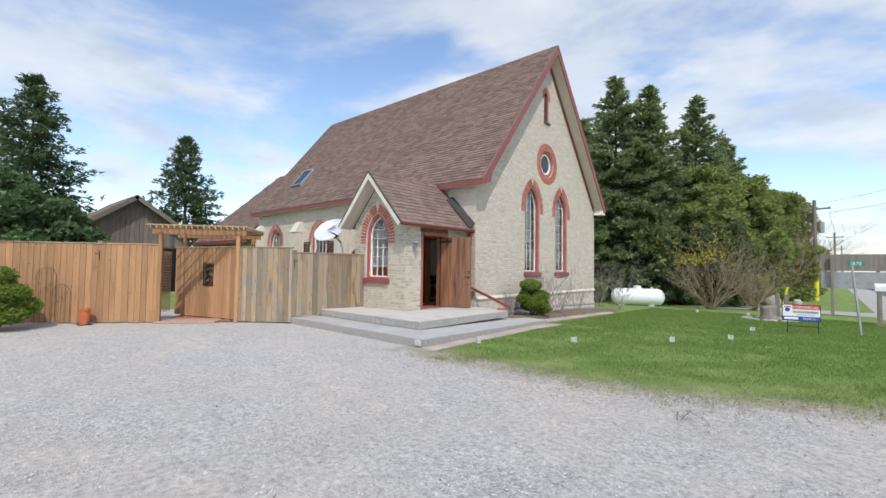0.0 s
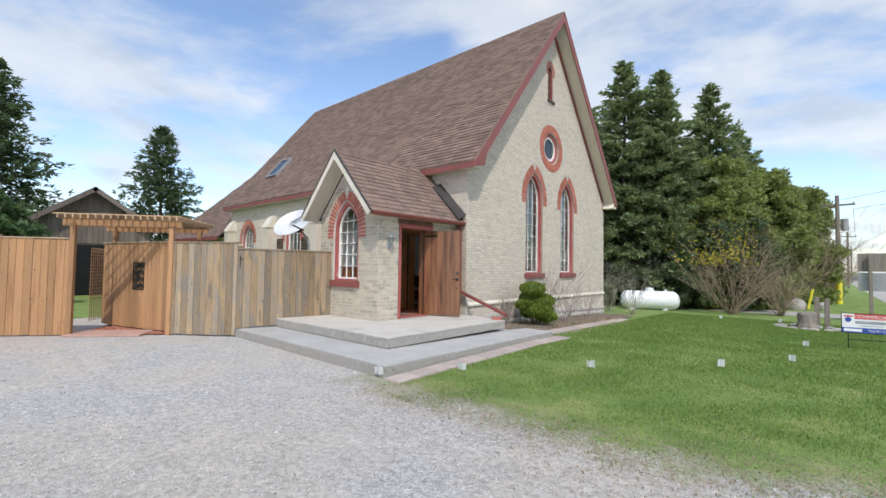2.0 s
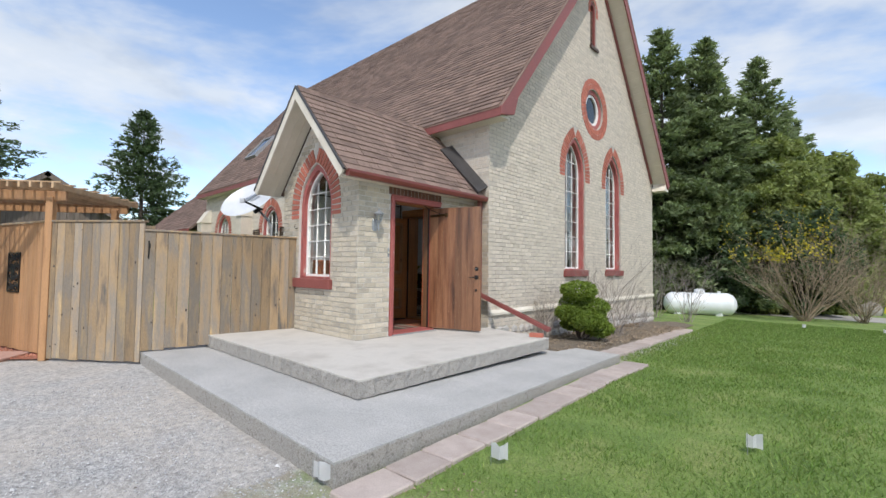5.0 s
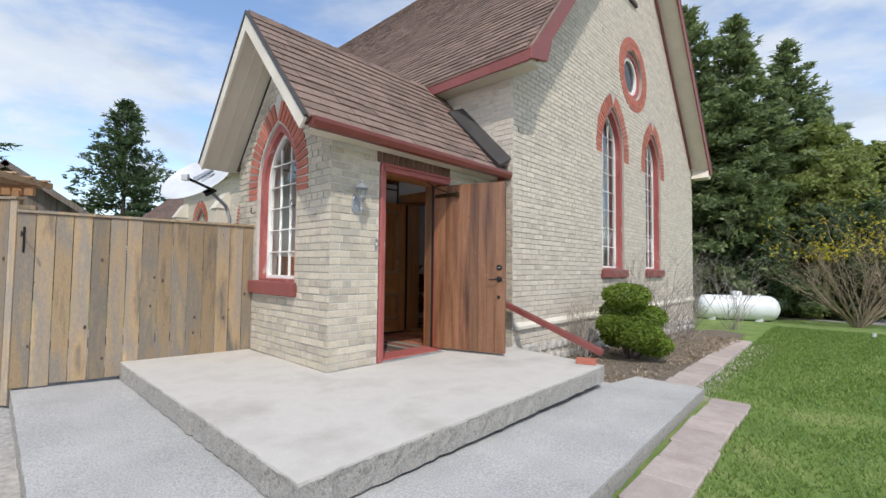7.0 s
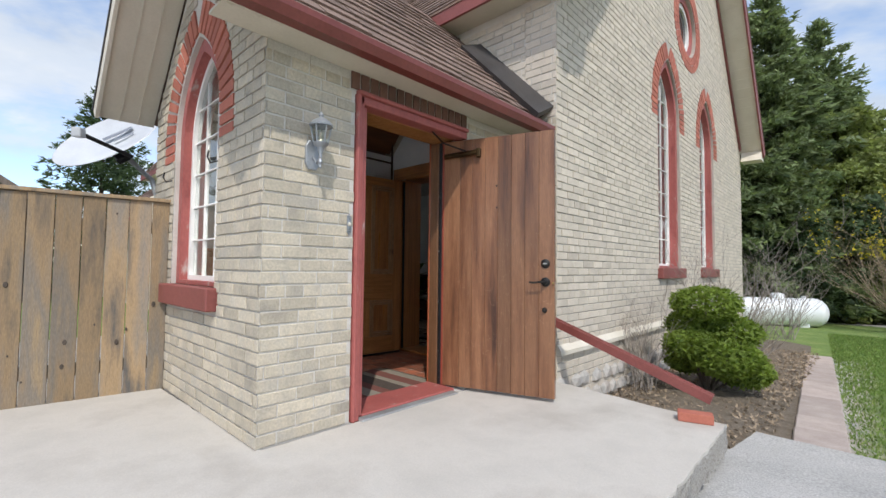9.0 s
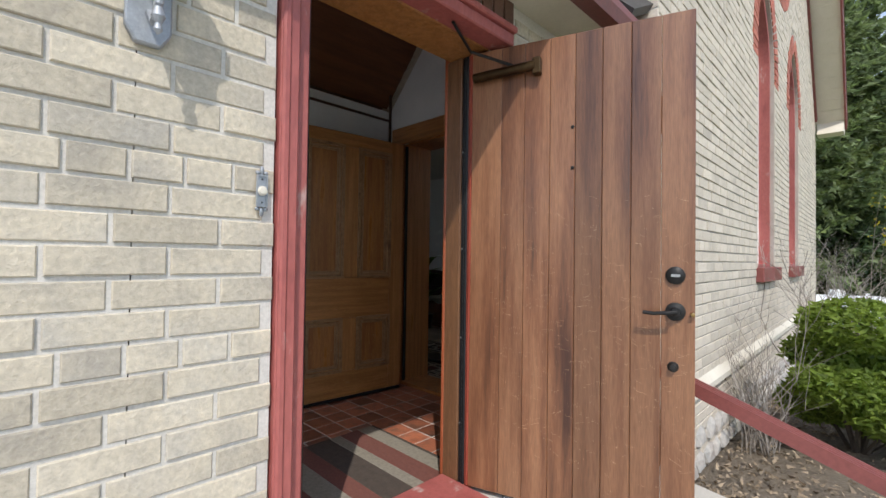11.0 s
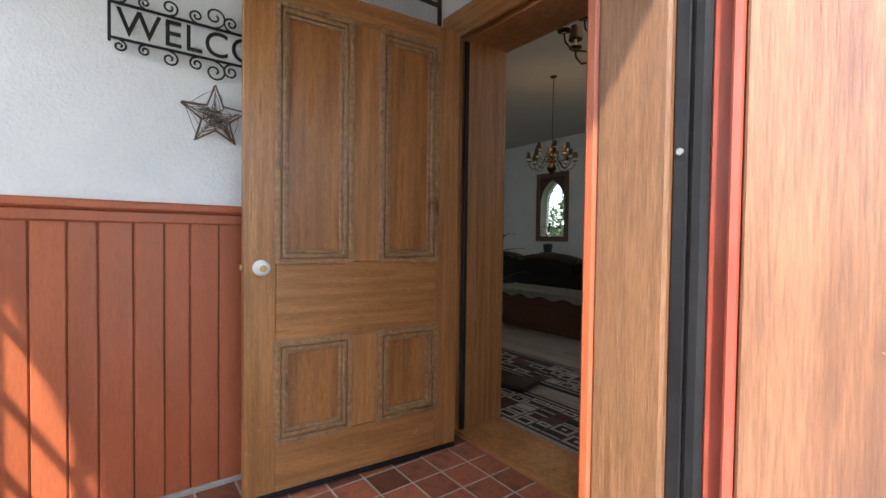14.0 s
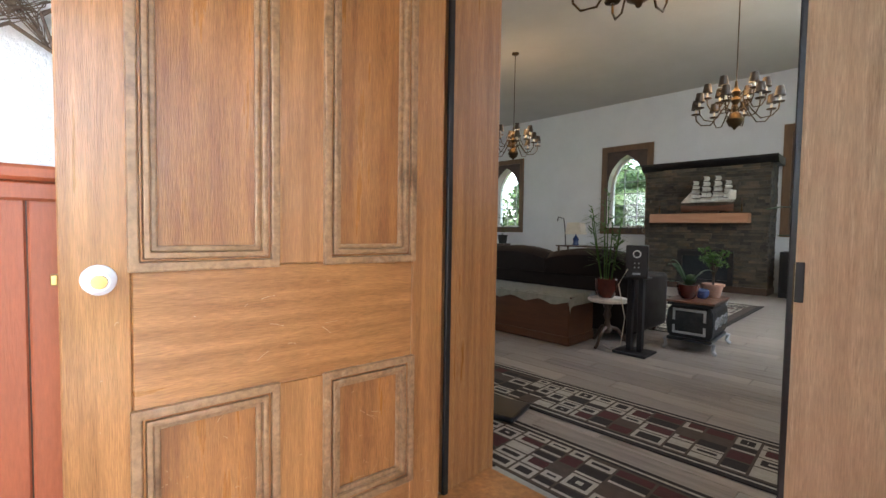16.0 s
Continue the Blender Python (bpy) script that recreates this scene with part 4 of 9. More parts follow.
def build_porch_roof():
    r = thing("porch_roof", (PR, 9.0, PEZ), "small brown shingle gable roof over the porch", "roof", kind="structure")
    yn = SY - 0.004
    part("deck", slab_between(B(), [(PE, PFY, PEZ), (PE, yn, PEZ), (PR, yn, PRZ), (PR, PFY, PRZ)], 0.06), "shingle", r)
    part("deck", slab_between(B(), [(PWE, PFY, PEZ), (PWE, yn, PEZ), (PR, yn, PRZ), (PR, PFY, PRZ)], 0.06), "shingle", r)
    up = Vector((PR - PE, 0, PRZ - PEZ))
    slope_shingles(r, (PE + 0.02, PFY - 0.01, PEZ - 0.015), (0, 1, 0), up, yn - PFY, up.length + 0.02, 14, 0.28, pieces=True, seed=11)
    up2 = Vector((PR - PWE, 0, PRZ - PEZ))
    slope_shingles(r, (PWE - 0.02, PFY - 0.01, PEZ - 0.015), (0, 1, 0), up2, yn - PFY, up2.length + 0.02, 14, 0.28, seed=12)
    caps = B()
    k = PFY
    while k < SY - 0.2:
        for sg in (-1, 1):
            slab_between(caps, [(PR, k, PRZ + 0.035), (PR, k + 0.2, PRZ + 0.03), (PR + sg * 0.1, k + 0.2, PRZ - 0.085), (PR + sg * 0.1, k, PRZ - 0.08)], 0.01)
        k += 0.18
    part("ridge_cap", caps, "shingle", r, kind="stuff")
    # gutter and eave board on the door side
    prof = [(0, 0), (0.075, 0.0), (0.095, 0.05), (0.095, 0.085), (0.0, 0.085)]
    g = prism(B(), [(PE - 0.03 + a, PEZ - 0.085 + b) for a, b in prof], -(SY + 0.06), -(PFY + 0.02), Matrix(((1, 0, 0, 0), (0, 0, -1, 0), (0, 1, 0, 0), (0, 0, 0, 1))))
    part("gutter", g, "gutter_red", r, "red metal eave gutter")
    part("eave_soffit", box(B(), PX + 0.001, PE - 0.04, PFY + 0.1, yn, PEZ - 0.065, PEZ - 0.05), "soffit", r)
    # barge boards on the front gable
    for xe, sg in ((PE, 1), (PWE, -1)):
        d = Vector((PR - xe, 0, PRZ - PEZ)).normalized()
        nrm = Vector((-abs(d.z) * sg, 0, -abs(d.x)))
        o0, o1 = Vector((xe, PFY, PEZ)), Vector((PR, PFY, PRZ))

        def board(y0, y1, t0, t1, name, mt, label=""):
            bm = B()
            vs = []
            for y in (y0, y1):
                for p in (o0, o1):
                    for t in (t0, t1):
                        q = Vector((p.x, y, p.z)) + (nrm * t if p is o0 else Vector((0, 0, -t / abs(d.x))))
                        vs.append(bm.verts.new(q))
            for f in ((0, 1, 3, 2), (4, 6, 7, 5), (0, 4, 5, 1), (2, 3, 7, 6), (0, 2, 6, 4), (1, 5, 7, 3)):
                bm.faces.new([vs[i] for i in f])
            part(name, bm, mt, r, label)
        board(PFY - 0.03, PFY - 0.004, 0.02, 0.135, "barge_board", "cream", "cream painted barge board")
        board(PFY - 0.04, PFY + 0.02, -0.01, 0.016, "rake_edge", "flashing")
        board(PFY + 0.002, PY - 0.004, 0.09, 0.104, "rake_soffit", "soffit", "boarded cream soffit")
        board(PFY + 0.14, PFY + 0.15, 0.1, 0.112, "soffit_batten", "soffit")
        board(PFY + 0.27, PFY + 0.28, 0.1, 0.112, "soffit_batten", "soffit")
        part("inner_ceiling", slab_between(B(), [(xe - sg * 0.3, PY + 0.2, PEZ + 0.3 * (PRZ - PEZ) / abs(PR - xe) - 0.16), (xe - sg * 0.3, yn, PEZ + 0.3 * (PRZ - PEZ) / abs(PR - xe) - 0.16), (PR, yn, PRZ - 0.16), (PR, PY + 0.2, PRZ - 0.16)], 0.02), "porch_ceiling", r)
    # dark metal saddle where the porch roof meets the nave corner
    d = Vector((PR - PE, 0, PRZ - PEZ))
    s0, s1 = Vector((PE + 0.05, 0, PEZ + 0.0)), Vector((PE, 0, PEZ)) + d * 0.62
    part("saddle", slab_between(B(), [(s0.x, 10.18, s0.z + 0.06), (s0.x, SY + 0.0, s0.z + 0.2), (s1.x, SY + 0.0, s1.z + 0.2), (s1.x, 10.12, s1.z + 0.06)], 0.05), "flashing", r, "dark metal flashing at the wall")
    return r


build_porch_roof()


# ---- windows ----
def arch_bricks(parent, spec, m, material, gap, depth, proud, step=0.078):
    """Voussoirs round the arch and a little way down its legs."""
    cx, w, z0, zs, za = spec
    inner = gothic(cx, w + 2 * gap, z0, zs, za + gap * 1.25, 24)[1:-1]
    pts = [(inner[0][0], zs - 0.16), *inner, (inner[-1][0], zs - 0.16)]
    lens = [0.0]
    for a, b in zip(pts, pts[1:]):
        lens.append(lens[-1] + math.dist(a, b))

    def on(s):
        for k in range(len(pts) - 1):
            if s <= lens[k + 1] + 1e-6:
                f = (s - lens[k]) / max(1e-6, lens[k + 1] - lens[k])
                p = Vector((pts[k][0] + (pts[k + 1][0] - pts[k][0]) * f, pts[k][1] + (pts[k + 1][1] - pts[k][1]) * f))
                t = Vector((pts[k + 1][0] - pts[k][0], pts[k + 1][1] - pts[k][1])).normalized()
                return p, Vector((-t.y, t.x))
        return Vector(pts[-1]), Vector((1, 0))
    half = lens[-1] / 2
    n = max(6, round(half / step))
    rng = random.Random(7)
    for side in (0, 1):
        for k in range(n):
            s0, s1 = half * k / n + 0.009, half * (k + 1) / n - 0.009
            if side:
                s0, s1 = lens[-1] - s1, lens[-1] - s0
            (p0, n0), (p1, n1) = on(s0), on(s1)
            q0, q1 = p0 + n0 * depth, p1 + n1 * depth
            p = proud + rng.uniform(-0.002, 0.003)
            part("brick", prism(B(), [tuple(p0), tuple(p1), tuple(q1), tuple(q0)], 0.0, p, m), material, parent)


def gothic_window(name, spec, m, label, rows, cols=2, frame="red_paint", sill=True, deep=0.16, arch=True, gap=0.02, light="glass", clear=True):
    cx, w, z0, zs, za = spec
    base = m @ Vector((cx, z0, 0))
    win = thing(name, base, label, "window", kind="structure")
    o = gothic(*spec)
    f1 = gothic(cx, w - 0.15, z0 + 0.03, zs, za - 0.10)
    f2 = gothic(cx, w - 0.215, z0 + 0.065, zs, za - 0.15)
    fr = part("window_frame", ring_plate(B(), o, f1, -deep, -0.035, m), frame, win, "red painted wooden frame" if frame == "red_paint" else "")
    sash = part("sash", ring_plate(B(), f1, f2, -deep + 0.01, -deep + 0.065, m), "white_paint", win, "white window sash")
    u0, u1 = cx - w / 2 + 0.12, cx + w / 2 - 0.12
    for k in range(1, cols + 1):
        u = u0 + (u1 - u0) * k / (cols + 1)
        top = za - 0.175 - (abs(u - cx) / (w / 2 - 0.1)) ** 1.5 * (za - zs) * 0.85
        part("muntin", box(B(), u - 0.005, u + 0.005, z0 + 0.065, top, -deep + 0.02, -deep + 0.05, 0, m), "white_paint", sash)
    for k in range(1, rows):
        v = z0 + 0.08 + (za - 0.2 - z0 - 0.08) * k / rows
        sp = span_of(f2, v)
        if sp:
            part("muntin", box(B(), sp[0], sp[1], v - 0.005, v + 0.005, -deep + 0.021, -deep + 0.049, 0, m), "white_paint", sash)
    pane = part("pane", prism(B(), f2, -deep + 0.032, -deep + 0.037, m), light, sash)
    pane.visible_shadow = not clear
    if sill:
        part("window_sill", bevel(box(B(), cx - w / 2 - 0.06, cx + w / 2 + 0.06, z0 - 0.15, z0, -deep, 0.07, 0, m), 0.008), "red_flat", win, "red painted sill")
    if arch:
        arch_bricks(win, spec, m, "brick_red", gap, 0.225, 0.012)
    return win


gothic_window("window_1", PW, at_south(PY), "arched porch window with red frame and white muntins", 6, 2)
gothic_window("window_2", W1, at_gable(GX), "tall pointed church window with red frame", 8, 2, deep=0.2, clear=False)
gothic_window("window_3", W2, at_gable(GX), "tall pointed church window beside bare shrubs", 8, 2, deep=0.2, clear=False)
gothic_window("window_4", S1, at_south(SY), "arched side window above the fence", 5, 2)
gothic_window("window_5", S2, at_south(SY), "arched side window at the rear", 5, 2)


def inner_window(name, spec):
    """A pointed window in the north wall, cased in dark wood inside."""
    cx, w, z0, zs, za = spec
    m = Matrix.Translation((0, NY, 0)) @ SOUTH
    win = thing(name, m @ Vector((cx, z0, 0.4)), "pointed window in a dark wooden casing", "window", kind="structure")
    o = gothic(cx, w, z0, zs, za)
    i = gothic(cx, w - 0.1, z0 + 0.05, zs, za - 0.07)
    part("window_frame", ring_plate(B(), o, i, 0.12, 0.2, m), "white_paint", win, "white sash")
    for k in (1, 2):
        u = cx - w / 2 + w * k / 3
        part("muntin", box(B(), u - 0.008, u + 0.008, z0 + 0.05, za - 0.3, 0.14, 0.17, 0, m), "galv", win)
    for k in range(1, 6):
        v = z0 + (za - z0) * k / 6.2
        sp = span_of(i, v)
        part("muntin", box(B(), sp[0], sp[1], v - 0.008, v + 0.008, 0.14, 0.17, 0, m), "galv", win)
    p = part("pane", prism(B(), i, 0.15, 0.155, m), "glass", win)
    p.visible_shadow = False
    ro = [(cx - w / 2 - 0.13, z0 - 0.13), (cx + w / 2 + 0.13, z0 - 0.13), (cx + w / 2 + 0.13, za + 0.2), (cx - w / 2 - 0.13, za + 0.2)]
    ri = [(cx - w / 2 - 0.01, z0 - 0.01), (cx + w / 2 + 0.01, z0 - 0.01), (cx + w / 2 + 0.01, za + 0.08), (cx - w / 2 - 0.01, za + 0.08)]
    part("casing", ring_plate(B(), ro, ri, 0.406, 0.44, m), "casing", win, "brown wooden casing")
    part("spandrel", prism(B(), ri, 0.407, 0.415, m, [gothic(cx, w - 0.02, z0 + 0.01, zs, za - 0.01)]), "dark_wood", win)
    return win


inner_window("window_6", N1)
inner_window("window_7", N2)
inner_window("window_8", N3)


def build_oculus():
    m = at_gable(GX)
    o = thing("window_9", m @ Vector((OC[0], OC[1] - 0.5, 0)), "round window ringed with red brick", "window", kind="structure")
    part("window_frame", ring_plate(B(), circle(OC, 0.5), circle(OC, 0.4), -0.16, -0.05, m), "red_paint", o)
    part("sash", ring_plate(B(), circle(OC, 0.4), circle(OC, 0.33), -0.15, -0.08, m), "white_paint", o)
    part("pane", prism(B(), circle(OC, 0.33), -0.12, -0.115, m), "dark_glass", o)
    n = 40
    for ring, (r0, r1) in enumerate(((0.52, 0.64), (0.65, 0.77))):
        for k in range(n):
            a0, a1 = 2 * math.pi * (k + 0.05) / n, 2 * math.pi * (k + 0.95) / n
            pts = [(OC[0] + r * math.cos(a), OC[1] + r * math.sin(a)) for r, a in ((r0, a0), (r1, a0), (r1, a1), (r0, a1))]
            part("brick", prism(B(), pts, 0.0, 0.012, m), "brick_red", o)
    v = thing("gable_vent", m @ Vector((14.79, 7.0, 0)), "narrow pointed louvred vent high in the gable", "vent", kind="structure")
    part("vent_frame", ring_plate(B(), VENT, gothic(14.79, 0.24, 7.04, 7.98, 8.13, 4), -0.15, -0.02, m), "red_flat", v)
    for k in range(11):
        z = 7.07 + 0.088 * k
        part("slat", box(B(), 14.68, 14.90, z, z + 0.05, -0.13, -0.06, 0, m), "brick_dark", v)
    arch_bricks(v, (14.79, 0.34, 7.0, 8.0, 8.22), m, "brick_red", 0.01, 0.1, 0.01)
    part("vent_sill", box(B(), 14.57, 15.01, 6.93, 7.0, -0.1, 0.06, 0, m), "dark_wood", v)


build_oculus()

# daylight that comes in by the windows
for s in (S1, S2):
    window_light("window_daylight", (s[0], SY + 0.45, 2.2), (s[0], 16.0, 1.0), 0.8, 1.5, 2.6)
for wv in (W1, W2):
    window_light("window_daylight", (GX - 0.45, wv[0], 2.7), (-14.0, wv[0], 0.2), 0.8, 2.6, 4.2)
window_light("porch_window_daylight", (PW[0], PY + 0.3, 1.95), (-10.2, 9.2, 0.3), 0.75, 1.4, 1.6)

# ---- slabs and kerb ----
def slab(name, outline, z0, z1, top_mat, label, rough, fall=0.0):
    """A poured slab: smooth top, ragged aggregate sides."""
    rng = random.Random(9)
    th = thing(name, (outline[0][0], outline[0][1], z0), label, "step", kind="structure")
    pts = []
    n = len(outline)
    for k in range(n):
        (x0, y0), (x1, y1) = outline[k], outline[(k + 1) % n]
        L = math.dist((x0, y0), (x1, y1))
        c = max(1, int(L / 0.06))
        nx, ny = (y1 - y0) / L, -(x1 - x0) / L
        for i in range(c):
            f = i / c
            d = rng.uniform(-rough, 0.3 * rough) if i else 0
            pts.append((x0 + (x1 - x0) * f + nx * d, y0 + (y1 - y0) * f + ny * d))
    bm = B()
    levels = [z0, z0 + (z1 - z0) * 0.35, z0 + (z1 - z0) * 0.7, z1 - 0.012]
    rings = []
    for z in levels:
        rings.append([bm.verts.new((x + rng.uniform(-rough, rough) * 0.6, y + rng.uniform(-rough, rough) * 0.6, z)) for x, y in pts])
    for a, b in zip(rings, rings[1:]):
        for k in range(len(pts)):
            j = (k + 1) % len(pts)
            bm.faces.new((a[k], a[j], b[j], b[k]))
    for v in rings[-1]:
        v.co.z -= fall * max(0.0, v.co.y - 5.8)
    part("slab_side", bm, "aggregate", th, "rough exposed aggregate edge")
    bm = B()
    lo = [bm.verts.new((x, y, z1 - 0.02 - fall * max(0.0, y - 5.8))) for x, y in pts]
    hi = [bm.verts.new((x, y, z1 - fall * max(0.0, y - 5.8))) for x, y in pts]
    for k in range(len(pts)):
        j = (k + 1) % len(pts)
        bm.faces.new((lo[k], lo[j], hi[j], hi[k]))
    bm.faces.new(hi)
    part("slab_top", bm, top_mat, th)
    return th


slab("lower_slab", [(-10.3, 5.83), (-5.58, 5.78), (-5.84, 10.95), (-6.55, 10.98), (-6.62, 10.42), (GX + 0.02, 10.42), (-8.0, 8.0), (-10.3, 7.9)], -0.25, 0.165, "concrete_low", "lower grey concrete step with worn edges", 0.006, 0.017)
slab("upper_slab", [(-10.26, 6.62), (-6.52, 6.64), (-6.58, 10.14), (GX + 0.1, 10.32), (PX + 0.02, 9.9), (PX + 0.02, 7.9), (-10.1, 7.86)], 0.16, 0.33, "concrete", "pale smooth concrete landing before the door", 0.011)


def build_kerb():
    rng = random.Random(2)
    y = 5.72
    while y < 10.95:
        L = rng.uniform(0.36, 0.44)
        f = (y - 5.72) / 5.3
        x = -5.41 - 0.21 * f + rng.uniform(-0.012, 0.012)
        w = 0.145 + 0.03 * f
        m = Matrix.Translation((x, y + L / 2, ground_height(x, y) - 0.01 * f)) @ Matrix.Rotation(0.04 + rng.uniform(-0.03, 0.03), 4, "Z")
        solo("paver", bbox(-w, w, -L / 2 + 0.008, L / 2 - 0.008, -0.04, 0.035, 0.01, m), "paver", "weathered pinkish concrete paver along the step", "paver", "pavers along the step")
        y += L
    y = 11.2
    while y < 17.2:
        L = 0.5
        f = (y - 11.2) / 6.0
        x = -6.2 - 0.3 * f
        m = Matrix.Translation((x, y + L / 2, ground_height(x, y))) @ Matrix.Rotation(0.05 + rng.uniform(-0.02, 0.02), 4, "Z")
        solo("paver", bbox(-0.17, 0.17, -L / 2 + 0.006, L / 2 - 0.006, -0.05, 0.04, 0.01, m), "paver", "weathered paver edging the flower bed", "paver", "pavers along the bed")
        y += L


build_kerb()
bed = B()
gridv = []
for k in range(19):
    y = 10.43 + 8.7 * k / 18
    e = -6.32 - 0.3 * max(0, (y - 11.2) / 6.0)
    gridv.append([bed.verts.new((GX + (e - GX) * f, y, ground_height(0, y) + 0.02 + 0.05 * math.sin(f * 3.1) + 0.03 * noise.noise(Vector((f * 6, y * 2, 0))))) for f in (0, 0.2, 0.4, 0.6, 0.8, 1)])
for a, b in zip(gridv, gridv[1:]):
    for k in range(5):
        bed.faces.new((a[k], a[k + 1], b[k + 1], b[k]))
solo("flower_bed", bed, "soil", "bare brown soil bed along the church wall", "flower bed", kind="structure", smooth=True)

# ---- outer door ----
def build_outer_door():
    fr = thing("door_frame", (PX, 8.97, 0.33), "peeling red door frame with worn oak jambs", "door frame", kind="structure")
    part("casing", bbox(PX - 0.09, PX + 0.018, 8.47, 8.526, 0.33, 2.42, 0.005), "red_paint", fr, "weathered red casing")
    part("casing_bead", bbox(PX - 0.03, PX + 0.027, 8.473, 8.497, 0.33, 2.42, 0.006), "red_paint", fr)
    part("casing", bbox(PX - 0.135, PX - 0.018, 8.527, 8.574, 0.345, 2.40, 0.005), "red_paint", fr)
    part("head_casing", bbox(PX - 0.09, PX + 0.018, 8.4975, 9.555, 2.36, 2.415, 0.006), "red_paint", fr)
    part("head_bead", bbox(PX - 0.02, PX + 0.035, 8.47, 9.56, 2.416, 2.445, 0.006), "red_paint", fr)
    part("jamb", bbox(PX - 0.30, PX - 0.055, 8.5745, 8.592, 0.34, 2.358, 0.003), "oak_worn", fr, "scuffed oak jamb")
    part("weatherstrip", bbox(PX - 0.16, PX - 0.095, 8.5925, 8.618, 0.34, 2.356, 0.005), "rubber", fr, "black rubber weatherstrip")
    part("jamb", bbox(PX - 0.322, PX - 0.2275, 9.47, 9.51, 0.34, 2.358, 0.004), "oak_jamb", fr, "scuffed oak jamb")
    part("weatherstrip", bbox(PX - 0.227, PX - 0.2075, 9.478, 9.51, 0.34, 2.356, 0.003), "rubber", fr, "black rubber weatherstrip")
    part("weatherstrip", bbox(PX - 0.207, PX - 0.186, 9.472, 9.51, 0.34, 2.356, 0.006), "rubber", fr)
    for z in (0.62, 1.02, 1.44, 1.9):
        part("screw", rod(B(), (PX - 0.217, 9.479, z), (PX - 0.217, 9.475, z), 0.004, seg=8), "galv", fr)
    part("hinge_strip", bbox(PX - 0.1855, PX - 0.148, 9.475, 9.51, 0.34, 2.356, 0.003), "red_gloss", fr, "red painted hinge strip")
    part("rough_buck", box(B(), PX - 0.30, PX - 0.0905, 8.4625, 8.4695, 0.33, 2.40), "dark_wood", fr)
    part("rough_buck", box(B(), PX - 0.30, PX - 0.1355, 8.4705, 8.574, 0.33, 2.40), "dark_wood", fr)
    part("rough_buck", box(B(), PX - 0.30, PX - 0.17, 9.511, 9.559, 0.33, 2.40), "dark_wood", fr)
    part("head_jamb", bbox(PX - 0.31, PX - 0.0915, 8.575, 9.51, 2.36, 2.40, 0.004), "oak", fr)
    part("inner_casing", bbox(PX - 0.345, PX - 0.316, 8.40, 8.5735, 0.34, 2.46, 0.005), "oak_worn", fr)
    part("inner_casing", bbox(PX - 0.345, PX - 0.3225, 9.472, 9.55, 0.30, 2.46, 0.006), "wainscot", fr, "red painted inner casing")
    part("wainscot_panel", bbox(PX - 0.335, PX - 0.317, 9.552, SY - 0.06, 0.30, 1.42, 0.004), "wainscot", fr)
    part("wainscot_panel", bbox(-8.868, PX - 0.336, SY - 0.036, SY - 0.0225, 0.30, 1.40, 0.004), "wainscot", fr)
    part("chair_rail", bbox(-8.868, PX - 0.336, SY - 0.05, SY - 0.0225, 1.4005, 1.46, 0.008), "wainscot", fr)
    part("threshold", bbox(PX - 0.32, PX - 0.02, 8.575, 9.469, 0.30, 0.352, 0.008), "red_paint", fr, "chipped red threshold board")
    part("threshold_nosing", bbox(PX - 0.0195, PX + 0.05, 8.53, 9.44, 0.30, 0.342, 0.006), "galv", fr, "pale metal sill nosing")
    for z in (0.75, 1.02):
        part("strike_plate", bbox(PX - 0.09, PX - 0.06, 8.5922, 8.595, z, z + 0.16, 0.001), "black_iron", fr)
    # the leaf, open, built flat and then turned on its hinge
    m = pose(PX - 0.162, 9.502, 0.0, 0, 0, 18.5)
    d = thing("door_1", m, "open brown plank door with scratched varnish", "door", kind="structure")
    z0, z1 = 0.357, 2.345
    widths = [0.143, 0.106, 0.111, 0.105, 0.107, 0.108, 0.107, 0.115]
    u = 0.0
    for w in widths:
        part("plank", bbox(u + 0.0007, u + w - 0.0007, -0.045, 0.0, z0, z1, 0.0022, m), "door_out", d)
        u += w
    part("hinge_edge", bbox(-0.012, -0.001, -0.043, -0.004, z0, z1, 0.002, m), "red_gloss", d, "red painted hinge edge")
    part("ledge", bbox(0.12, 0.86, 0.001, 0.03, 0.6, 0.75, 0.004, m), "oak", d)
    part("ledge", bbox(0.12, 0.86, 0.001, 0.03, 1.9, 2.05, 0.004, m), "oak", d)
    q = m @ pose(0, -0.046, 0, 90, 0, 0)
    lock = part("deadbolt", lathe(B(), [(0.0, 0.018), (0.022, 0.016), (0.033, 0.008), (0.034, 0.0)], (0.836, 1.343, 0), 18, q), "black_iron", d, "dark round deadbolt", True)
    part("keyway", box(B(), 0.821, 0.851, 1.338, 1.348, 0.018, 0.021, 0, q), "galv", lock)
    rose = part("door_handle", lathe(B(), [(0.0, 0.03), (0.016, 0.028), (0.018, 0.014), (0.034, 0.008), (0.035, 0.0)], (0.836, 1.207, 0), 18, q), "black_iron", d, "black lever handle", True)
    lev = B()
    tube(lev, [q @ Vector(p) for p in ((0.836, 1.207, 0.025), (0.836, 1.207, 0.05), (0.811, 1.208, 0.056), (0.761, 1.202, 0.056), (0.726, 1.205, 0.054))], 0.009, 8, 0.007)
    part("lever", lev, "black_iron", rose, smooth=True)
    part("lower_lock", lathe(B(), [(0.0, 0.022), (0.012, 0.02), (0.014, 0.006), (0.02, 0.0)], (0.829, 1.0, 0), 14, q), "black_iron", d, "", True)
    part("latch_pin", lathe(B(), [(0.0, 0.02), (0.007, 0.018), (0.009, 0.0)], (0.893, 1.2, 0), 10, q), "brass", d)
    for z in (1.78, 1.951):
        part("bolt", lathe(B(), [(0.0, 0.006), (0.006, 0.005), (0.008, 0.0)], (0.455, z, 0), 10, q), "black_iron", d)
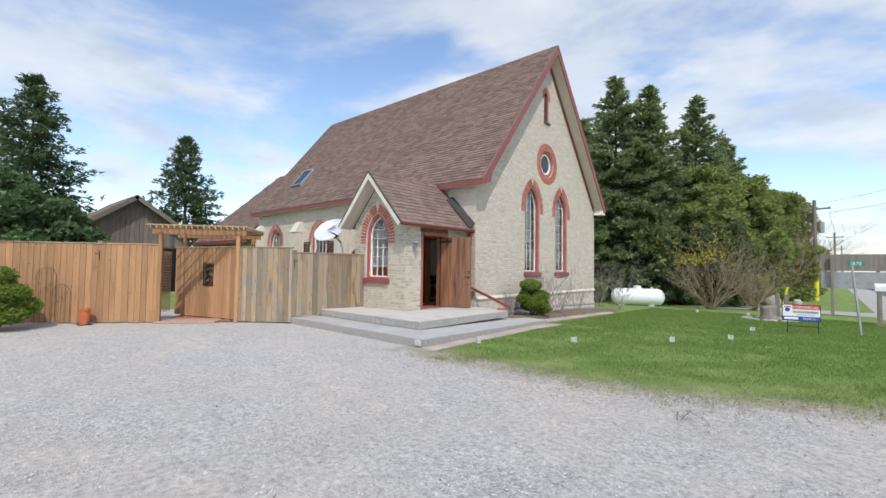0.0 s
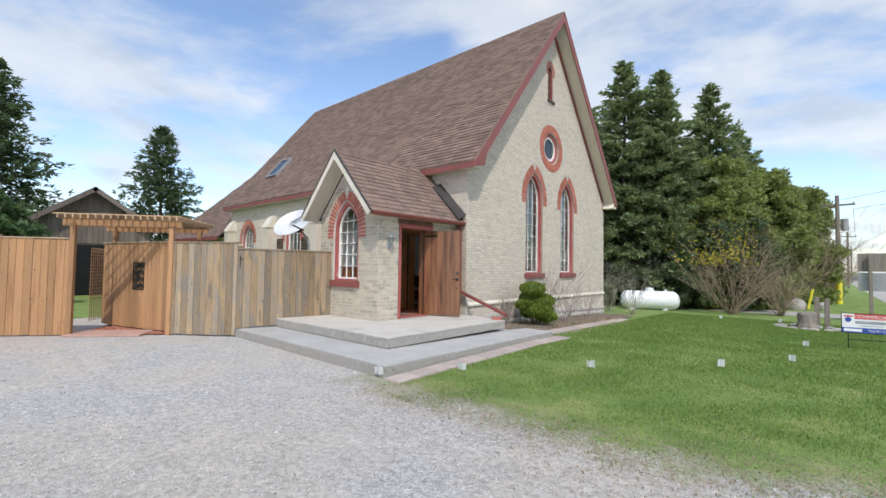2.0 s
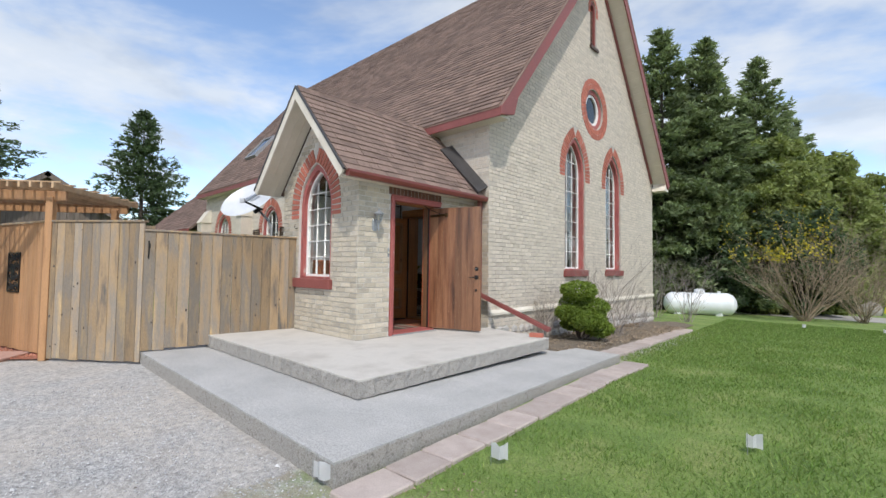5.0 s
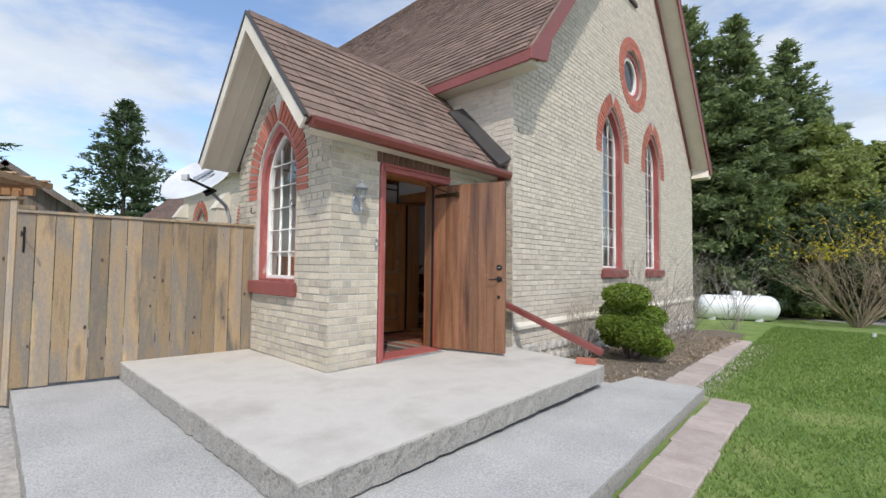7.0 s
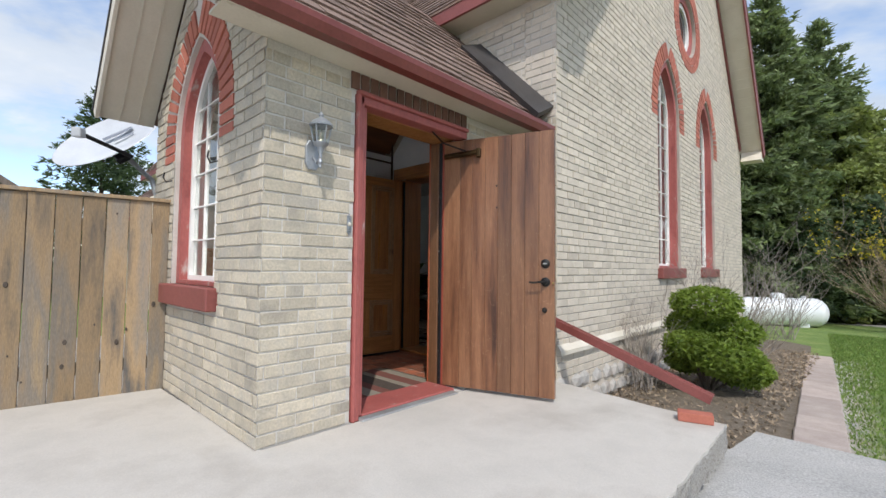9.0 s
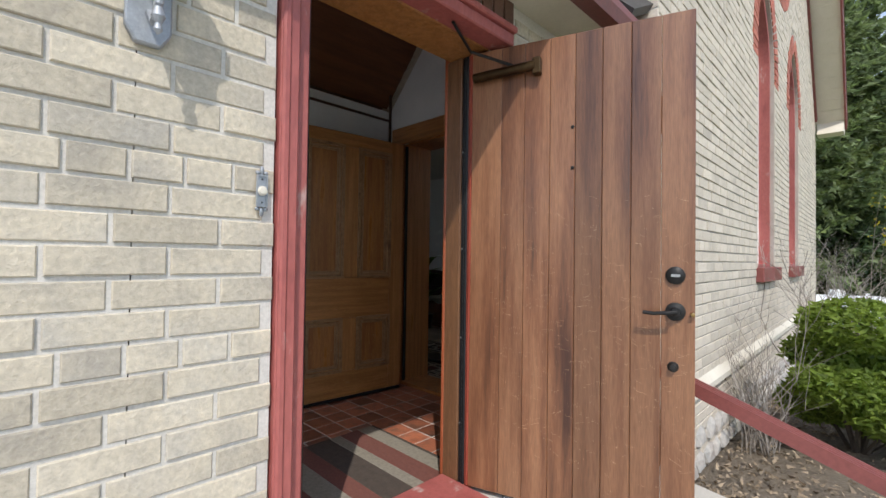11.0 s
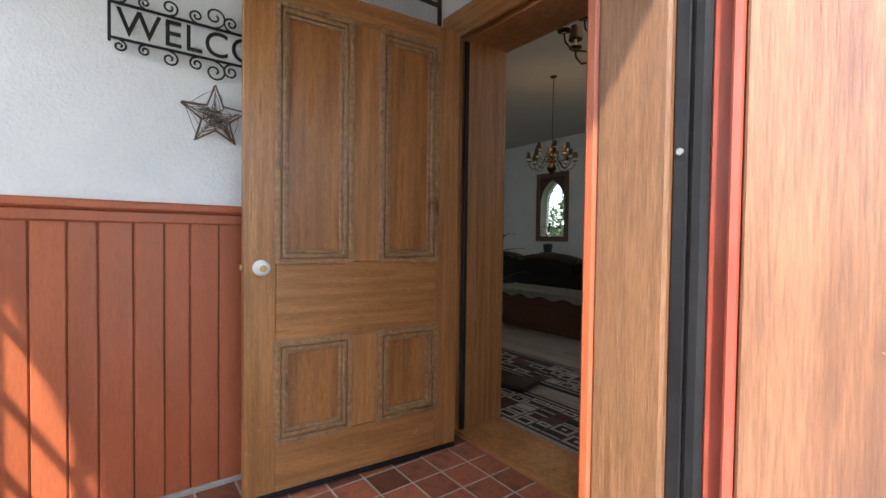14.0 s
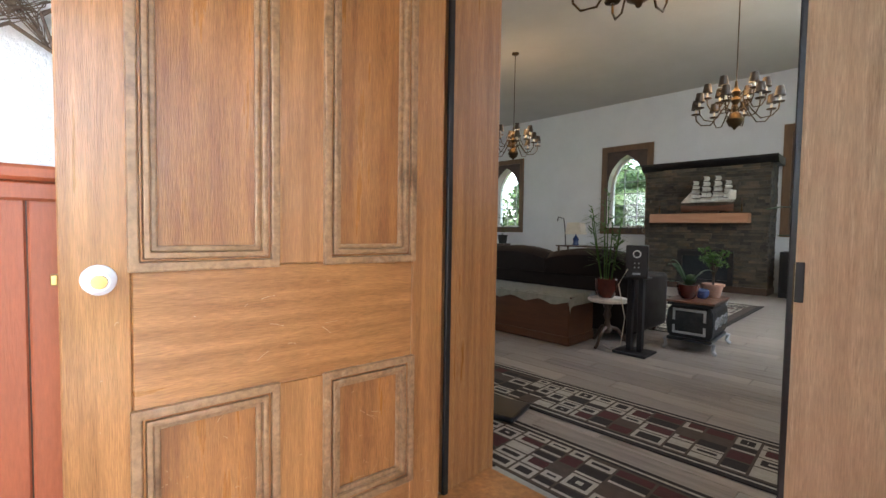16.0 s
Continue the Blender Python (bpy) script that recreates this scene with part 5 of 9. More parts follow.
    closer = part("door_closer", rod(B(), m @ Vector((0.02, -0.075, 2.215)), m @ Vector((0.30, -0.075, 2.228)), 0.021, seg=14), "old_brass", d, "brass door closer tube", True)
    part("bracket", bbox(0.29, 0.325, -0.085, -0.046, 2.19, 2.26, 0.004, m), "old_brass", closer)
    arm = B()
    tube(arm, [m @ Vector((0.2, -0.07, 2.245)), m @ Vector((0.02, -0.12, 2.32)), Vector((PX - 0.03, 9.2, 2.35))], 0.007, 6)
    part("arm", arm, "black_iron", closer)
    # pale gouges and scratches across the planks
    rng = random.Random(21)
    sc = B()
    for k in range(620):
        cu, cz = rng.uniform(0.1, 0.87), rng.gauss(1.05, 0.33)
        if not 0.45 < cz < 1.75:
            continue
        L, a = rng.choice((0.006, 0.009, 0.014, 0.022, 0.04)), rng.uniform(-0.7, 0.6)
        bend = rng.uniform(-0.003, 0.003)
        pts = [m @ Vector((cu + L * f * math.cos(a), -0.0462, cz + L * f * math.sin(a) + bend * math.sin(3 * f))) for f in (0, 0.5, 1)]
        tube(sc, pts, rng.uniform(0.00012, 0.00034), 3)
    part("scratches", sc, "scratch", d, "pale scratches in the varnish", kind="stuff")
    return d


build_outer_door()


def build_lintel():
    l = thing("door_lintel", (PX, 8.97, 2.44), "soldier course of dark red bricks over the door", "lintel", kind="structure")
    y = 8.42
    while y < 9.56:
        part("brick", bbox(PX + 0.001, PX + 0.014, y + 0.006, y + 0.07, 2.445, 2.61, 0.003), "brick_dark", l)
        y += 0.076


build_lintel()


def build_lantern():
    x, y = PX, 8.16
    l = thing("wall_lantern", (x, y, 1.87), "grey metal carriage lantern on the porch wall", "lamp")
    m = Matrix.Translation((x + 0.008, y, 0)) @ Matrix.Identity(4)
    pl = B()
    prism(pl, [(y + 0.05 * a, 1.955 + 0.075 * b) for a, b in ((-0.9, -0.7), (-0.5, -1.15), (0.5, -1.15), (0.9, -0.7), (0.9, 0.7), (0.5, 1.15), (-0.5, 1.15), (-0.9, 0.7))], 0.0, 0.022, at_gable(x + 0.002))
    part("back_plate", bevel(pl, 0.004), "pewter", l)
    arm = B()
    tube(arm, [(x + 0.02, y, 1.94), (x + 0.07, y, 1.90), (x + 0.105, y, 1.93), (x + 0.105, y, 1.98)], 0.009, 8)
    part("arm", arm, "pewter", l, smooth=True)
    c = (x + 0.105, y, 0)
    part("finial", lathe(B(), [(0.001, 1.862), (0.009, 1.872), (0.006, 1.885), (0.014, 1.90), (0.008, 1.92)], c, 14), "pewter", l, smooth=True)
    part("cup", lathe(B(), [(0.012, 1.95), (0.02, 1.985), (0.042, 2.0), (0.045, 2.01), (0.0, 2.012)], c, 16), "pewter", l, smooth=True)
    g = part("glass_body", lathe(B(), [(0.038, 2.011), (0.056, 2.105), (0.053, 2.105), (0.035, 2.013)], c, 6), "glass", l)
    g.visible_shadow = False
    for k in range(6):
        a = 2 * math.pi * k / 6
        part("rib", rod(B(), (c[0] + 0.04 * math.cos(a), y + 0.04 * math.sin(a), 2.01), (c[0] + 0.058 * math.cos(a), y + 0.058 * math.sin(a), 2.108), 0.004, seg=5), "pewter", l)
    part("cap", lathe(B(), [(0.066, 2.105), (0.068, 2.115), (0.05, 2.135), (0.03, 2.15), (0.012, 2.16), (0.016, 2.172), (0.001, 2.195)], c, 18), "pewter", l, smooth=True)
    part("candle_sleeve", rod(B(), (c[0], y, 2.012), (c[0], y, 2.07), 0.008, seg=8), "candle", l)
    yb = 8.424
    b = thing("doorbell", (PX, yb, 1.515), "small tarnished doorbell plate with leaf-shaped ends", "doorbell")
    part("plate", bbox(PX + 0.0085, PX + 0.017, yb - 0.014, yb + 0.014, 1.527, 1.613, 0.003), "pewter", b)
    part("plate_rim", ring_plate(B(), [(yb - 0.014, 1.527), (yb + 0.014, 1.527), (yb + 0.014, 1.613), (yb - 0.014, 1.613)], [(yb - 0.0105, 1.531), (yb + 0.0105, 1.531), (yb + 0.0105, 1.609), (yb - 0.0105, 1.609)], 0.0172, 0.0205, at_gable(PX)), "pewter", b)
    for zc, sg in ((1.613, 1), (1.527, -1)):
        lobes = B()
        ball(lobes, (PX + 0.014, yb, zc + sg * 0.012), 0.012, (0.45, 0.5, 1.1), 2)
        for k in (-1, 1):
            ball(lobes, (PX + 0.014, yb + 0.011 * k, zc + sg * 0.005), 0.008, (0.5, 0.8, 0.75), 2)
        part("leaf_end", lobes, "pewter", b, smooth=True)
        part("screw", rod(B(), (PX + 0.017, yb, zc - sg * 0.012), (PX + 0.0185, yb, zc - sg * 0.012), 0.0025, seg=8), "black_iron", b)
    part("button", lathe(B(), [(0.013, 0), (0.013, 0.004), (0.010, 0.005), (0.009, 0.009), (0.001, 0.010)], (0, 0, 0), 18, Matrix.Translation((PX + 0.017, yb, 1.57)) @ Matrix.Rotation(math.pi / 2, 4, "Y")), "cream", b, "worn cream push button", True)
    for y0, z0 in ((-8.95, 1.98), (-9.93, 1.98)):
        h = B()
        tube(h, [(y0, PY - 0.004, z0), (y0, PY - 0.05, z0 - 0.02), (y0 + 0.02, PY - 0.075, z0 + 0.01), (y0 + 0.03, PY - 0.07, z0 + 0.05)], 0.006, 6)
        solo("wall_hook", h, "black_iron", "small black iron hook in the porch wall", "hook", "hooks on the porch", smooth=True)


build_lantern()


def build_downspout():
    d = thing("downspout", (-7.9, 10.3, 0.36), "red corrugated downspout running across the step", "downspout")

    def square(bm, p, q, w, h):
        p, q = Vector(p), Vector(q)
        L = (q - p).length
        r = (q - p).to_track_quat("X", "Z").to_matrix().to_4x4()
        mm = Matrix.Translation(p) @ r
        box(bm, 0, L, -w / 2, w / 2, -h / 2, h / 2, 0, mm)
        for k in (-0.3, 0.0, 0.3):
            part("rib", box(B(), 0.01, L - 0.01, w * k - 0.006, w * k + 0.006, h / 2, h / 2 + 0.004, 0, mm), "red_flat", d)
        return bm
    part("drop_pipe", square(B(), (-8.08, 10.36, 2.55), (-8.08, 10.36, 0.9), 0.075, 0.055), "red_flat", d)
    part("run_pipe", square(B(), (-8.06, 10.33, 0.9), (-6.72, 10.42, 0.40), 0.085, 0.06), "red_flat", d, "sloping red outlet pipe")


build_downspout()
solo("loose_brick", bbox(-0.1, 0.1, -0.045, 0.045, 0.0, 0.058, 0.004, Matrix.Translation((-6.74, 10.06, 0.331)) @ Matrix.Rotation(0.3, 4, "Z")), "brick_red", "single red brick beside the downspout outlet", "brick")


# ---- porch inside ----
def build_porch_floor():
    f = thing("floor_porch", (-9.4, 9.3, FLOOR), "reddish quarry tile porch floor with pale grout", "floor", kind="structure")
    part("bed", box(B(), PWX + 0.15, PX - 0.3, PY + 0.262, SY - 0.001, 0.2, FLOOR - 0.0018), "grout_pale", f)
    bm = B()
    t = 0.152
    made = {}
    x = PX - 0.305
    while x > PWX + 0.16:
        y = PY + 0.27
        while y < SY - 0.02:
            x0, y1 = max(PWX + 0.16, x - t + 0.007), min(SY - 0.012, y + t - 0.007)
            if x - x0 > 0.03 and y1 - y > 0.03:
                key = (round(x - x0, 3), round(y1 - y, 3))
                if key not in made:
                    made[key] = mesh_of("tile", bbox(-key[0], 0, 0, key[1], -0.008, 0, 0.0025), "quarry")
                ob = hang(new("tile", made[key]), f)
                ob.location = (x, y, FLOOR)
            y += t
        x -= t
    bm.free()
    r = thing("door_mat", (-9.0, 9.1, FLOOR), "striped woven runner in rust and tan", "rug")
    y, k = 8.62, 0
    cols = ("rug_tan", "rug_brown", "rug_red", "rug_tan", "rug_red", "rug_brown", "rug_tan", "rug_red")
    while y < 9.66:
        w = (0.10, 0.16, 0.07, 0.13)[k % 4]
        part("stripe", bbox(-9.42, -8.63, y, min(9.66, y + w), FLOOR + 0.0005, FLOOR + 0.009, 0.002), cols[k % 8], r)
        y += w
        k += 1


build_porch_floor()


def build_inner_door():
    fr = thing("inner_door_frame", (-9.47, SY, FLOOR), "deep oak frame of the inner doorway", "door frame", kind="structure")
    y0, y1 = SY - 0.03, SY + 0.29
    part("jamb", bbox(-10.115, -10.05, SY + 0.012, y1, FLOOR - 0.005, 2.40, 0.004), "oak", fr, "oak jamb through the thick wall")
    part("jamb", bbox(-9.02, -8.95, SY + 0.012, y1, FLOOR - 0.005, 2.40, 0.004), "oak_grey", fr)
    part("head_jamb", bbox(-10.05, -9.02, SY + 0.012, y1, 2.39, 2.45, 0.004), "oak_flat", fr)
    part("casing", bbox(-10.19, -10.055, y0 - 0.015, SY - 0.022, FLOOR, 2.39, 0.006), "oak", fr)
    part("casing", bbox(-9.02, -8.87, y0 - 0.02, SY - 0.022, FLOOR, 2.39, 0.006), "oak_grey", fr, "dry greyed oak casing")
    part("head_casing", bbox(-10.21, -8.85, y0 - 0.02, SY - 0.022, 2.391, 2.54, 0.006), "oak_flat", fr)
    part("stop", bbox(-10.052, -10.036, SY - 0.02, SY + 0.006, FLOOR, 2.37, 0.003), "rubber", fr, "dark weatherstrip")
    part("stop", bbox(-9.035, -9.02, SY - 0.02, SY + 0.012, FLOOR, 2.37, 0.003), "rubber", fr)
    part("strike_plate", bbox(-9.0235, -9.02, SY - 0.04, SY - 0.025, 1.17, 1.27, 0.001), "old_brass", fr, "worn brass strike plate")
    part("strike_plate", bbox(-9.0185, -9.004, SY - 0.0525, SY - 0.0503, 1.195, 1.275, 0.001), "black_iron", fr, "worn dark strike plate")
    part("threshold", bbox(-10.06, -8.95, SY - 0.05, y1 - 0.02, FLOOR - 0.01, FLOOR + 0.022, 0.006), "oak_flat", fr, "worn oak threshold")
    part("threshold_bar", bbox(-10.05, -9.02, y1 - 0.02, y1 + 0.02, FLOOR - 0.005, FLOOR + 0.014, 0.004), "galv", fr, "metal floor strip")
    # leaf: u from the hinge to the free edge, turned open into the porch
    m = pose(-9.9412, 10.31, 0.0, 0, 0, -94.6)
    d = thing("door_2", m, "open four panel oak door with worn mouldings", "door", kind="structure")
    L, z0, z1 = 0.97, 0.325, 2.345
    h = 0.044
    face = 0.0           # the side that looks into the porch
    us = (0.0, 0.12, 0.415, 0.547, 0.853, L)
    zs = (z0, 0.52, 0.92, 1.233, 2.243, z1)
    part("stile", bbox(us[0], us[1], face - h, face, z0, z1, 0.003, m), "oak", d)
    part("stile", bbox(us[4], us[5], face - h, face, z0, z1, 0.003, m), "oak", d)
    for a, b, nm in ((zs[0], zs[1], "bottom_rail"), (zs[2], zs[3], "lock_rail"), (zs[4], zs[5], "top_rail")):
        part(nm, bbox(us[1] + 0.0008, us[4] - 0.0008, face - h, face, a, b, 0.003, m), "oak_flat", d)
    for a, b in ((zs[1], zs[2]), (zs[3], zs[4])):
        part("muntin", bbox(us[2], us[3], face - h, face, a + 0.0008, b - 0.0008, 0.003, m), "oak", d)
        for p, q in ((us[1], us[2]), (us[3], us[4])):
            pan = part("panel", box(B(), p, q, face - h + 0.012, face - 0.017, a, b, 0, m), "oak_panel", d)
            fm = m @ Matrix(((1, 0, 0, 0), (0, 0, 1, 0), (0, 1, 0, 0), (0, 0, 0, 1)))
            for o, i, w0, w1, mt in ((-0.006, 0.015, -0.016, 0.013, "oak_mould"), (0.0155, 0.022, -0.016, 0.004, "oak_panel"), (0.0225, 0.036, -0.016, 0.009, "oak_mould"), (0.0365, 0.05, -0.016, -0.004, "oak_mould")):
                mo = ring_plate(B(), [(p + o, a + o), (q - o, a + o), (q - o, b - o), (p + o, b - o)], [(p + i, a + i), (q - i, a + i), (q - i, b - i), (p + i, b - i)], w0, w1, fm)
                part("moulding", bevel(mo, 0.004, 2), mt, pan)
    # knocks and scratches in the varnish, most of them low down
    rng = random.Random(44)
    sc = B()
    for k in range(150):
        cu, cz = rng.uniform(0.03, L - 0.03), z0 + 0.05 + abs(rng.gauss(0, 0.42))
        if cz > 2.2:
            continue
        inside = any(a + 0.05 < cz < b - 0.05 for a, b in ((zs[1], zs[2]), (zs[3], zs[4]))) and any(p + 0.05 < cu < q - 0.05 for p, q in ((us[1], us[2]), (us[3], us[4])))
        near = any(p - 0.05 < cu < q + 0.05 for p, q in ((us[1], us[2]), (us[3], us[4]))) and any(a - 0.05 < cz < b + 0.05 for a, b in ((zs[1], zs[2]), (zs[3], zs[4])))
        if near and not inside:
            continue
        w = -0.0168 if inside else 0.0003
        S, a = rng.choice((0.004, 0.006, 0.01, 0.02, 0.035)), rng.uniform(-0.9, 0.9)
        tube(sc, [m @ Vector((cu + S * f * math.cos(a), w, cz + S * f * math.sin(a) + 0.002 * math.sin(3 * f))) for f in (0, 0.5, 1)], rng.uniform(0.0003, 0.0009), 3)
    part("scratches", sc, "scratch", d, "pale knocks in the varnish", kind="stuff")
    part("weather_sweep", bbox(0.0, L, face - h - 0.004, face + 0.004, z0 - 0.022, z0 - 0.001, 0.003, m), "rubber", d, "dark sweep along the bottom")
    kq = m @ pose(0, face, 0, -90, 0, 0)
    kn = part("door_knob", lathe(B(), [(0.0, 0.056), (0.018, 0.055), (0.027, 0.046), (0.025, 0.034), (0.012, 0.028), (0.011, 0.012), (0.03, 0.006), (0.031, 0.0)], (L - 0.063, -1.215, 0.0), 24, kq), "plastic_white", d, "white knob on a brass rose", True)
    part("knob_centre", lathe(B(), [(0.0, 0.0605), (0.013, 0.06), (0.014, 0.055)], (L - 0.063, -1.215, 0.0), 18, kq), "brass", kn, "brass knob centre", True)
    part("latch", bbox(L, L + 0.012, face - 0.032, face - 0.014, 1.205, 1.228, 0.002, m), "brass", d)
    return d


build_inner_door()


def spiral(c, r, turns, start, flip=1, n=22):
    return [(c[0] + r * (1 - 0.8 * k / n) * math.cos(start + flip * 2 * math.pi * turns * k / n), c[1] + r * (1 - 0.8 * k / n) * math.sin(start + flip * 2 * math.pi * turns * k / n)) for k in range(n + 1)]


def build_porch_wall_things():
    wx = PWX + 0.15
    m = at_gable(wx + 0.02)
    w = thing("welcome_sign", (wx, 9.28, 2.0), "black wrought iron welcome sign with scrolls", "sign")
    cu = bpy.data.curves.new("lettering", "FONT")
    cu.body, cu.size, cu.extrude, cu.space_character = "WELCOME", 0.142, 0.003, 1.06
    cu.materials.append(M["black_iron"])
    txt = hang(new("lettering", cu), w)
    txt.matrix_basis = at_gable(wx + 0.022) @ Matrix.Translation((8.965, 2.062, 0)) @ Matrix.Diagonal((0.93, 1.0, 1, 1))
    for v in (2.045, 2.172):
        part("rail", bevel(box(B(), 8.945, 9.62, v - 0.005, v + 0.005, 0, 0.008, 0, m), 0.002), "black_iron", w)
    for v, sg in ((2.172, 1), (2.045, -1)):
        for k, (u, r, f) in enumerate(((8.975, 0.022, 1), (9.05, 0.02, -1), (9.13, 0.03, 1), (9.22, 0.026, -1), (9.285, 0.042, 1), (9.345, 0.03, -1), (9.42, 0.026, 1), (9.51, 0.03, -1), (9.58, 0.022, 1))):
            pts = spiral((u, v + sg * (r + 0.004)), r, 1.4, -sg * math.pi / 2, f * sg)
            part("scroll", tube(B(), [m @ Vector((a, b, 0.004)) for a, b in pts], 0.0038, 5), "black_iron", w)
    for u in (8.945, 9.62):
        part("end_bar", bevel(box(B(), u - 0.005, u + 0.005, 2.03, 2.19, 0, 0.008, 0, m), 0.002), "black_iron", w)
    s = thing("wicker_star", (wx, 9.285, 1.70), "five pointed star woven from dark twigs", "decoration")
    rng = random.Random(31)
    cs, pts = (9.285, 1.815), []
    for k in range(10):
        a = math.pi / 2 + math.pi * k / 5
        r = 0.125 if k % 2 == 0 else 0.052
        pts.append((cs[0] + r * math.cos(a), cs[1] + r * math.sin(a)))
    fr = B()
    for k in range(10):
        a, b = pts[k], pts[(k + 1) % 10]
        for j in range(2):
            tube(fr, [m @ Vector((a[0] + rng.uniform(-0.003, 0.003), a[1], 0.008 + 0.01 * j)), m @ Vector((b[0], b[1] + rng.uniform(-0.003, 0.003), 0.02))], 0.003, 4)
    part("star_frame", fr, "wicker", s)
    tw = B()
    for k in range(120):
        i = rng.randrange(10)
        a, b = pts[i], pts[(i + rng.choice((1, 2, 3, 9, 8, 7))) % 10]
        f, g = rng.random(), rng.random()
        a = (cs[0] + (a[0] - cs[0]) * f, cs[1] + (a[1] - cs[1]) * f)
        b = (cs[0] + (b[0] - cs[0]) * g, cs[1] + (b[1] - cs[1]) * g)
        mid = ((a[0] + b[0]) / 2 + rng.uniform(-0.01, 0.01), (a[1] + b[1]) / 2 + rng.uniform(-0.01, 0.01))
        tube(tw, [m @ Vector((*a, rng.uniform(0, 0.02))), m @ Vector((*mid, rng.uniform(0.01, 0.035))), m @ Vector((*b, rng.uniform(0, 0.02)))], 0.0014, 3)
    part("twig_weave", tw, "wicker", s, kind="stuff")


build_porch_wall_things()

# ---- plants ----
def tri_mesh(name, verts, material):
    """A mesh of loose triangles from an n x 3 x 3 array."""
    me = bpy.data.meshes.new(name)
    v = np.asarray(verts, dtype=float).reshape(-1, 3)
    me.from_pydata(v.tolist(), [], np.arange(len(v)).reshape(-1, 3).tolist())
    me.materials.append(M[material])
    return me


def leaf_tris(centres, size, rng, stretch=1.8, droop=0.0):
    """One small pointed leaf or sprig at each centre, turned at random."""
    c = np.asarray(centres)
    n = len(c)
    a = rng.normal(size=(n, 3))
    a[:, 2] = a[:, 2] * 0.6 - droop
    a /= np.linalg.norm(a, axis=1, keepdims=True)
    b = np.cross(a, rng.normal(size=(n, 3)))
    b /= np.linalg.norm(b, axis=1, keepdims=True)
    s = (size * rng.uniform(0.55, 1.3, n))[:, None]
    return np.stack([c - b * s * 0.5, c + b * s * 0.5, c + a * s * stretch], axis=1)


def spruce_mesh(h, r, seed, material, sparse=1.0):
    rng = np.random.default_rng(seed)
    cs, ds = [], []
    limbs = B()
    z = 0.05 * h
    while z < 0.985 * h:
        f = z / h
        reach = r * (1 - f) ** 0.82 * (0.55 + 0.45 * min(1, f / 0.12))
        for k in range(int(rng.integers(6, 10))):
            a = rng.uniform(0, 2 * math.pi)
            L = reach * rng.uniform(0.45, 1.35) + 0.12
            rise = rng.uniform(-0.16, 0.05) + 0.42 * f
            n = int(max(5, 17 * L / max(r, 0.1) * 2.6 * sparse))
            t = rng.uniform(0.12, 1.0, n) ** 0.8
            side = rng.normal(0, 0.13 * L, n) * (1.1 - 0.75 * t)
            hang_down = -np.abs(rng.normal(0, 0.09, n)) - 0.16 * L * t ** 2 + 0.18 * L * np.maximum(0, t - 0.75)
            x = np.cos(a) * L * t - np.sin(a) * side
            y = np.sin(a) * L * t + np.cos(a) * side
            cs.append(np.stack([x, y, z + rise * L * t + hang_down], axis=1))
            ds.append(np.tile((math.cos(a), math.sin(a), rise - 0.2), (n, 1)))
            if k < 3 and f < 0.9:
                rod(limbs, (0, 0, z), (math.cos(a) * L * 0.7, math.sin(a) * L * 0.7, z + rise * L * 0.6 - 0.08 * L), 0.035 * (1 - f) + 0.008, 0.006, 4)
        z += h * rng.uniform(0.014, 0.021)
    c, d = np.concatenate(cs), np.concatenate(ds)
    n = len(c)
    out = []
    for rep in range(5):
        a = d + rng.normal(0, 0.5, (n, 3))
        a /= np.linalg.norm(a, axis=1, keepdims=True)
        b = np.cross(a, rng.normal(size=(n, 3)))
        b /= np.linalg.norm(b, axis=1, keepdims=True)
        s = (0.009 * h * rng.uniform(0.6, 1.4, n) + 0.05)[:, None]
        p = c + rng.normal(0, 0.075, (n, 3))
        out.append(np.stack([p - b * s * 0.33 - a * s * 0.4, p + b * s * 0.33 - a * s * 0.4, p + a * s * 1.25], axis=1))
    trunk = rod(limbs, (0, 0, -0.3), (0, 0, h * 0.97), 0.017 * h, 0.01, 9)
    return tri_mesh("crown", np.concatenate(out), material), mesh_of("trunk", trunk, "bark")


def tree_from(name, crown, trunk, m, label, category="tree", group=""):
    t = thing(name, m, label, category, group)
    for nm, me in (("trunk", trunk), ("crown", crown)):
        ob = new(nm, me)
        ob.parent = t
    return t


def stand(x, y, h, h0, turn=0.0):
    k = h / h0
    return Matrix.Translation((x, y, ground_height(x, y))) @ Matrix.Rotation(turn, 4, "Z") @ Matrix.Diagonal((k, k, k, 1))


SPR_A = spruce_mesh(15, 4.3, 1, "spruce", 0.95)
SPR_B = spruce_mesh(15, 3.9, 2, "spruce", 0.95)
SPR_C = spruce_mesh(11, 4.2, 3, "spruce_dark", 0.6)
big = "tall dark green spruce behind the church"
for mesh_pair, x, y, h, tn in ((SPR_A, -10.4, 28.8, 15.0, 0.3), (SPR_B, -8.6, 29.6, 14.2, 1.2), (SPR_A, -7.3, 36.5, 15.2, 2.6), (SPR_B, -13.6, 31.0, 13.5, 3.0), (SPR_B, -6.1, 41.0, 13.0, 4.4), (SPR_A, -10.6, 37.0, 13.6, 5.0)):
    tree_from("spruce", *mesh_pair, stand(x, y, h, 15, tn), big, group="spruces behind the church")
for x, y, h, tn in ((-34.0, 10.9, 10.6, 0.2), (-37.5, 3.2, 13.4, 1.4), (-42.0, 0.4, 12.6, 2.7)):
    tree_from("spruce", *SPR_C, stand(x, y, h, 11, tn), "dark spruce standing beyond the fence", group="spruces beyond the fence")


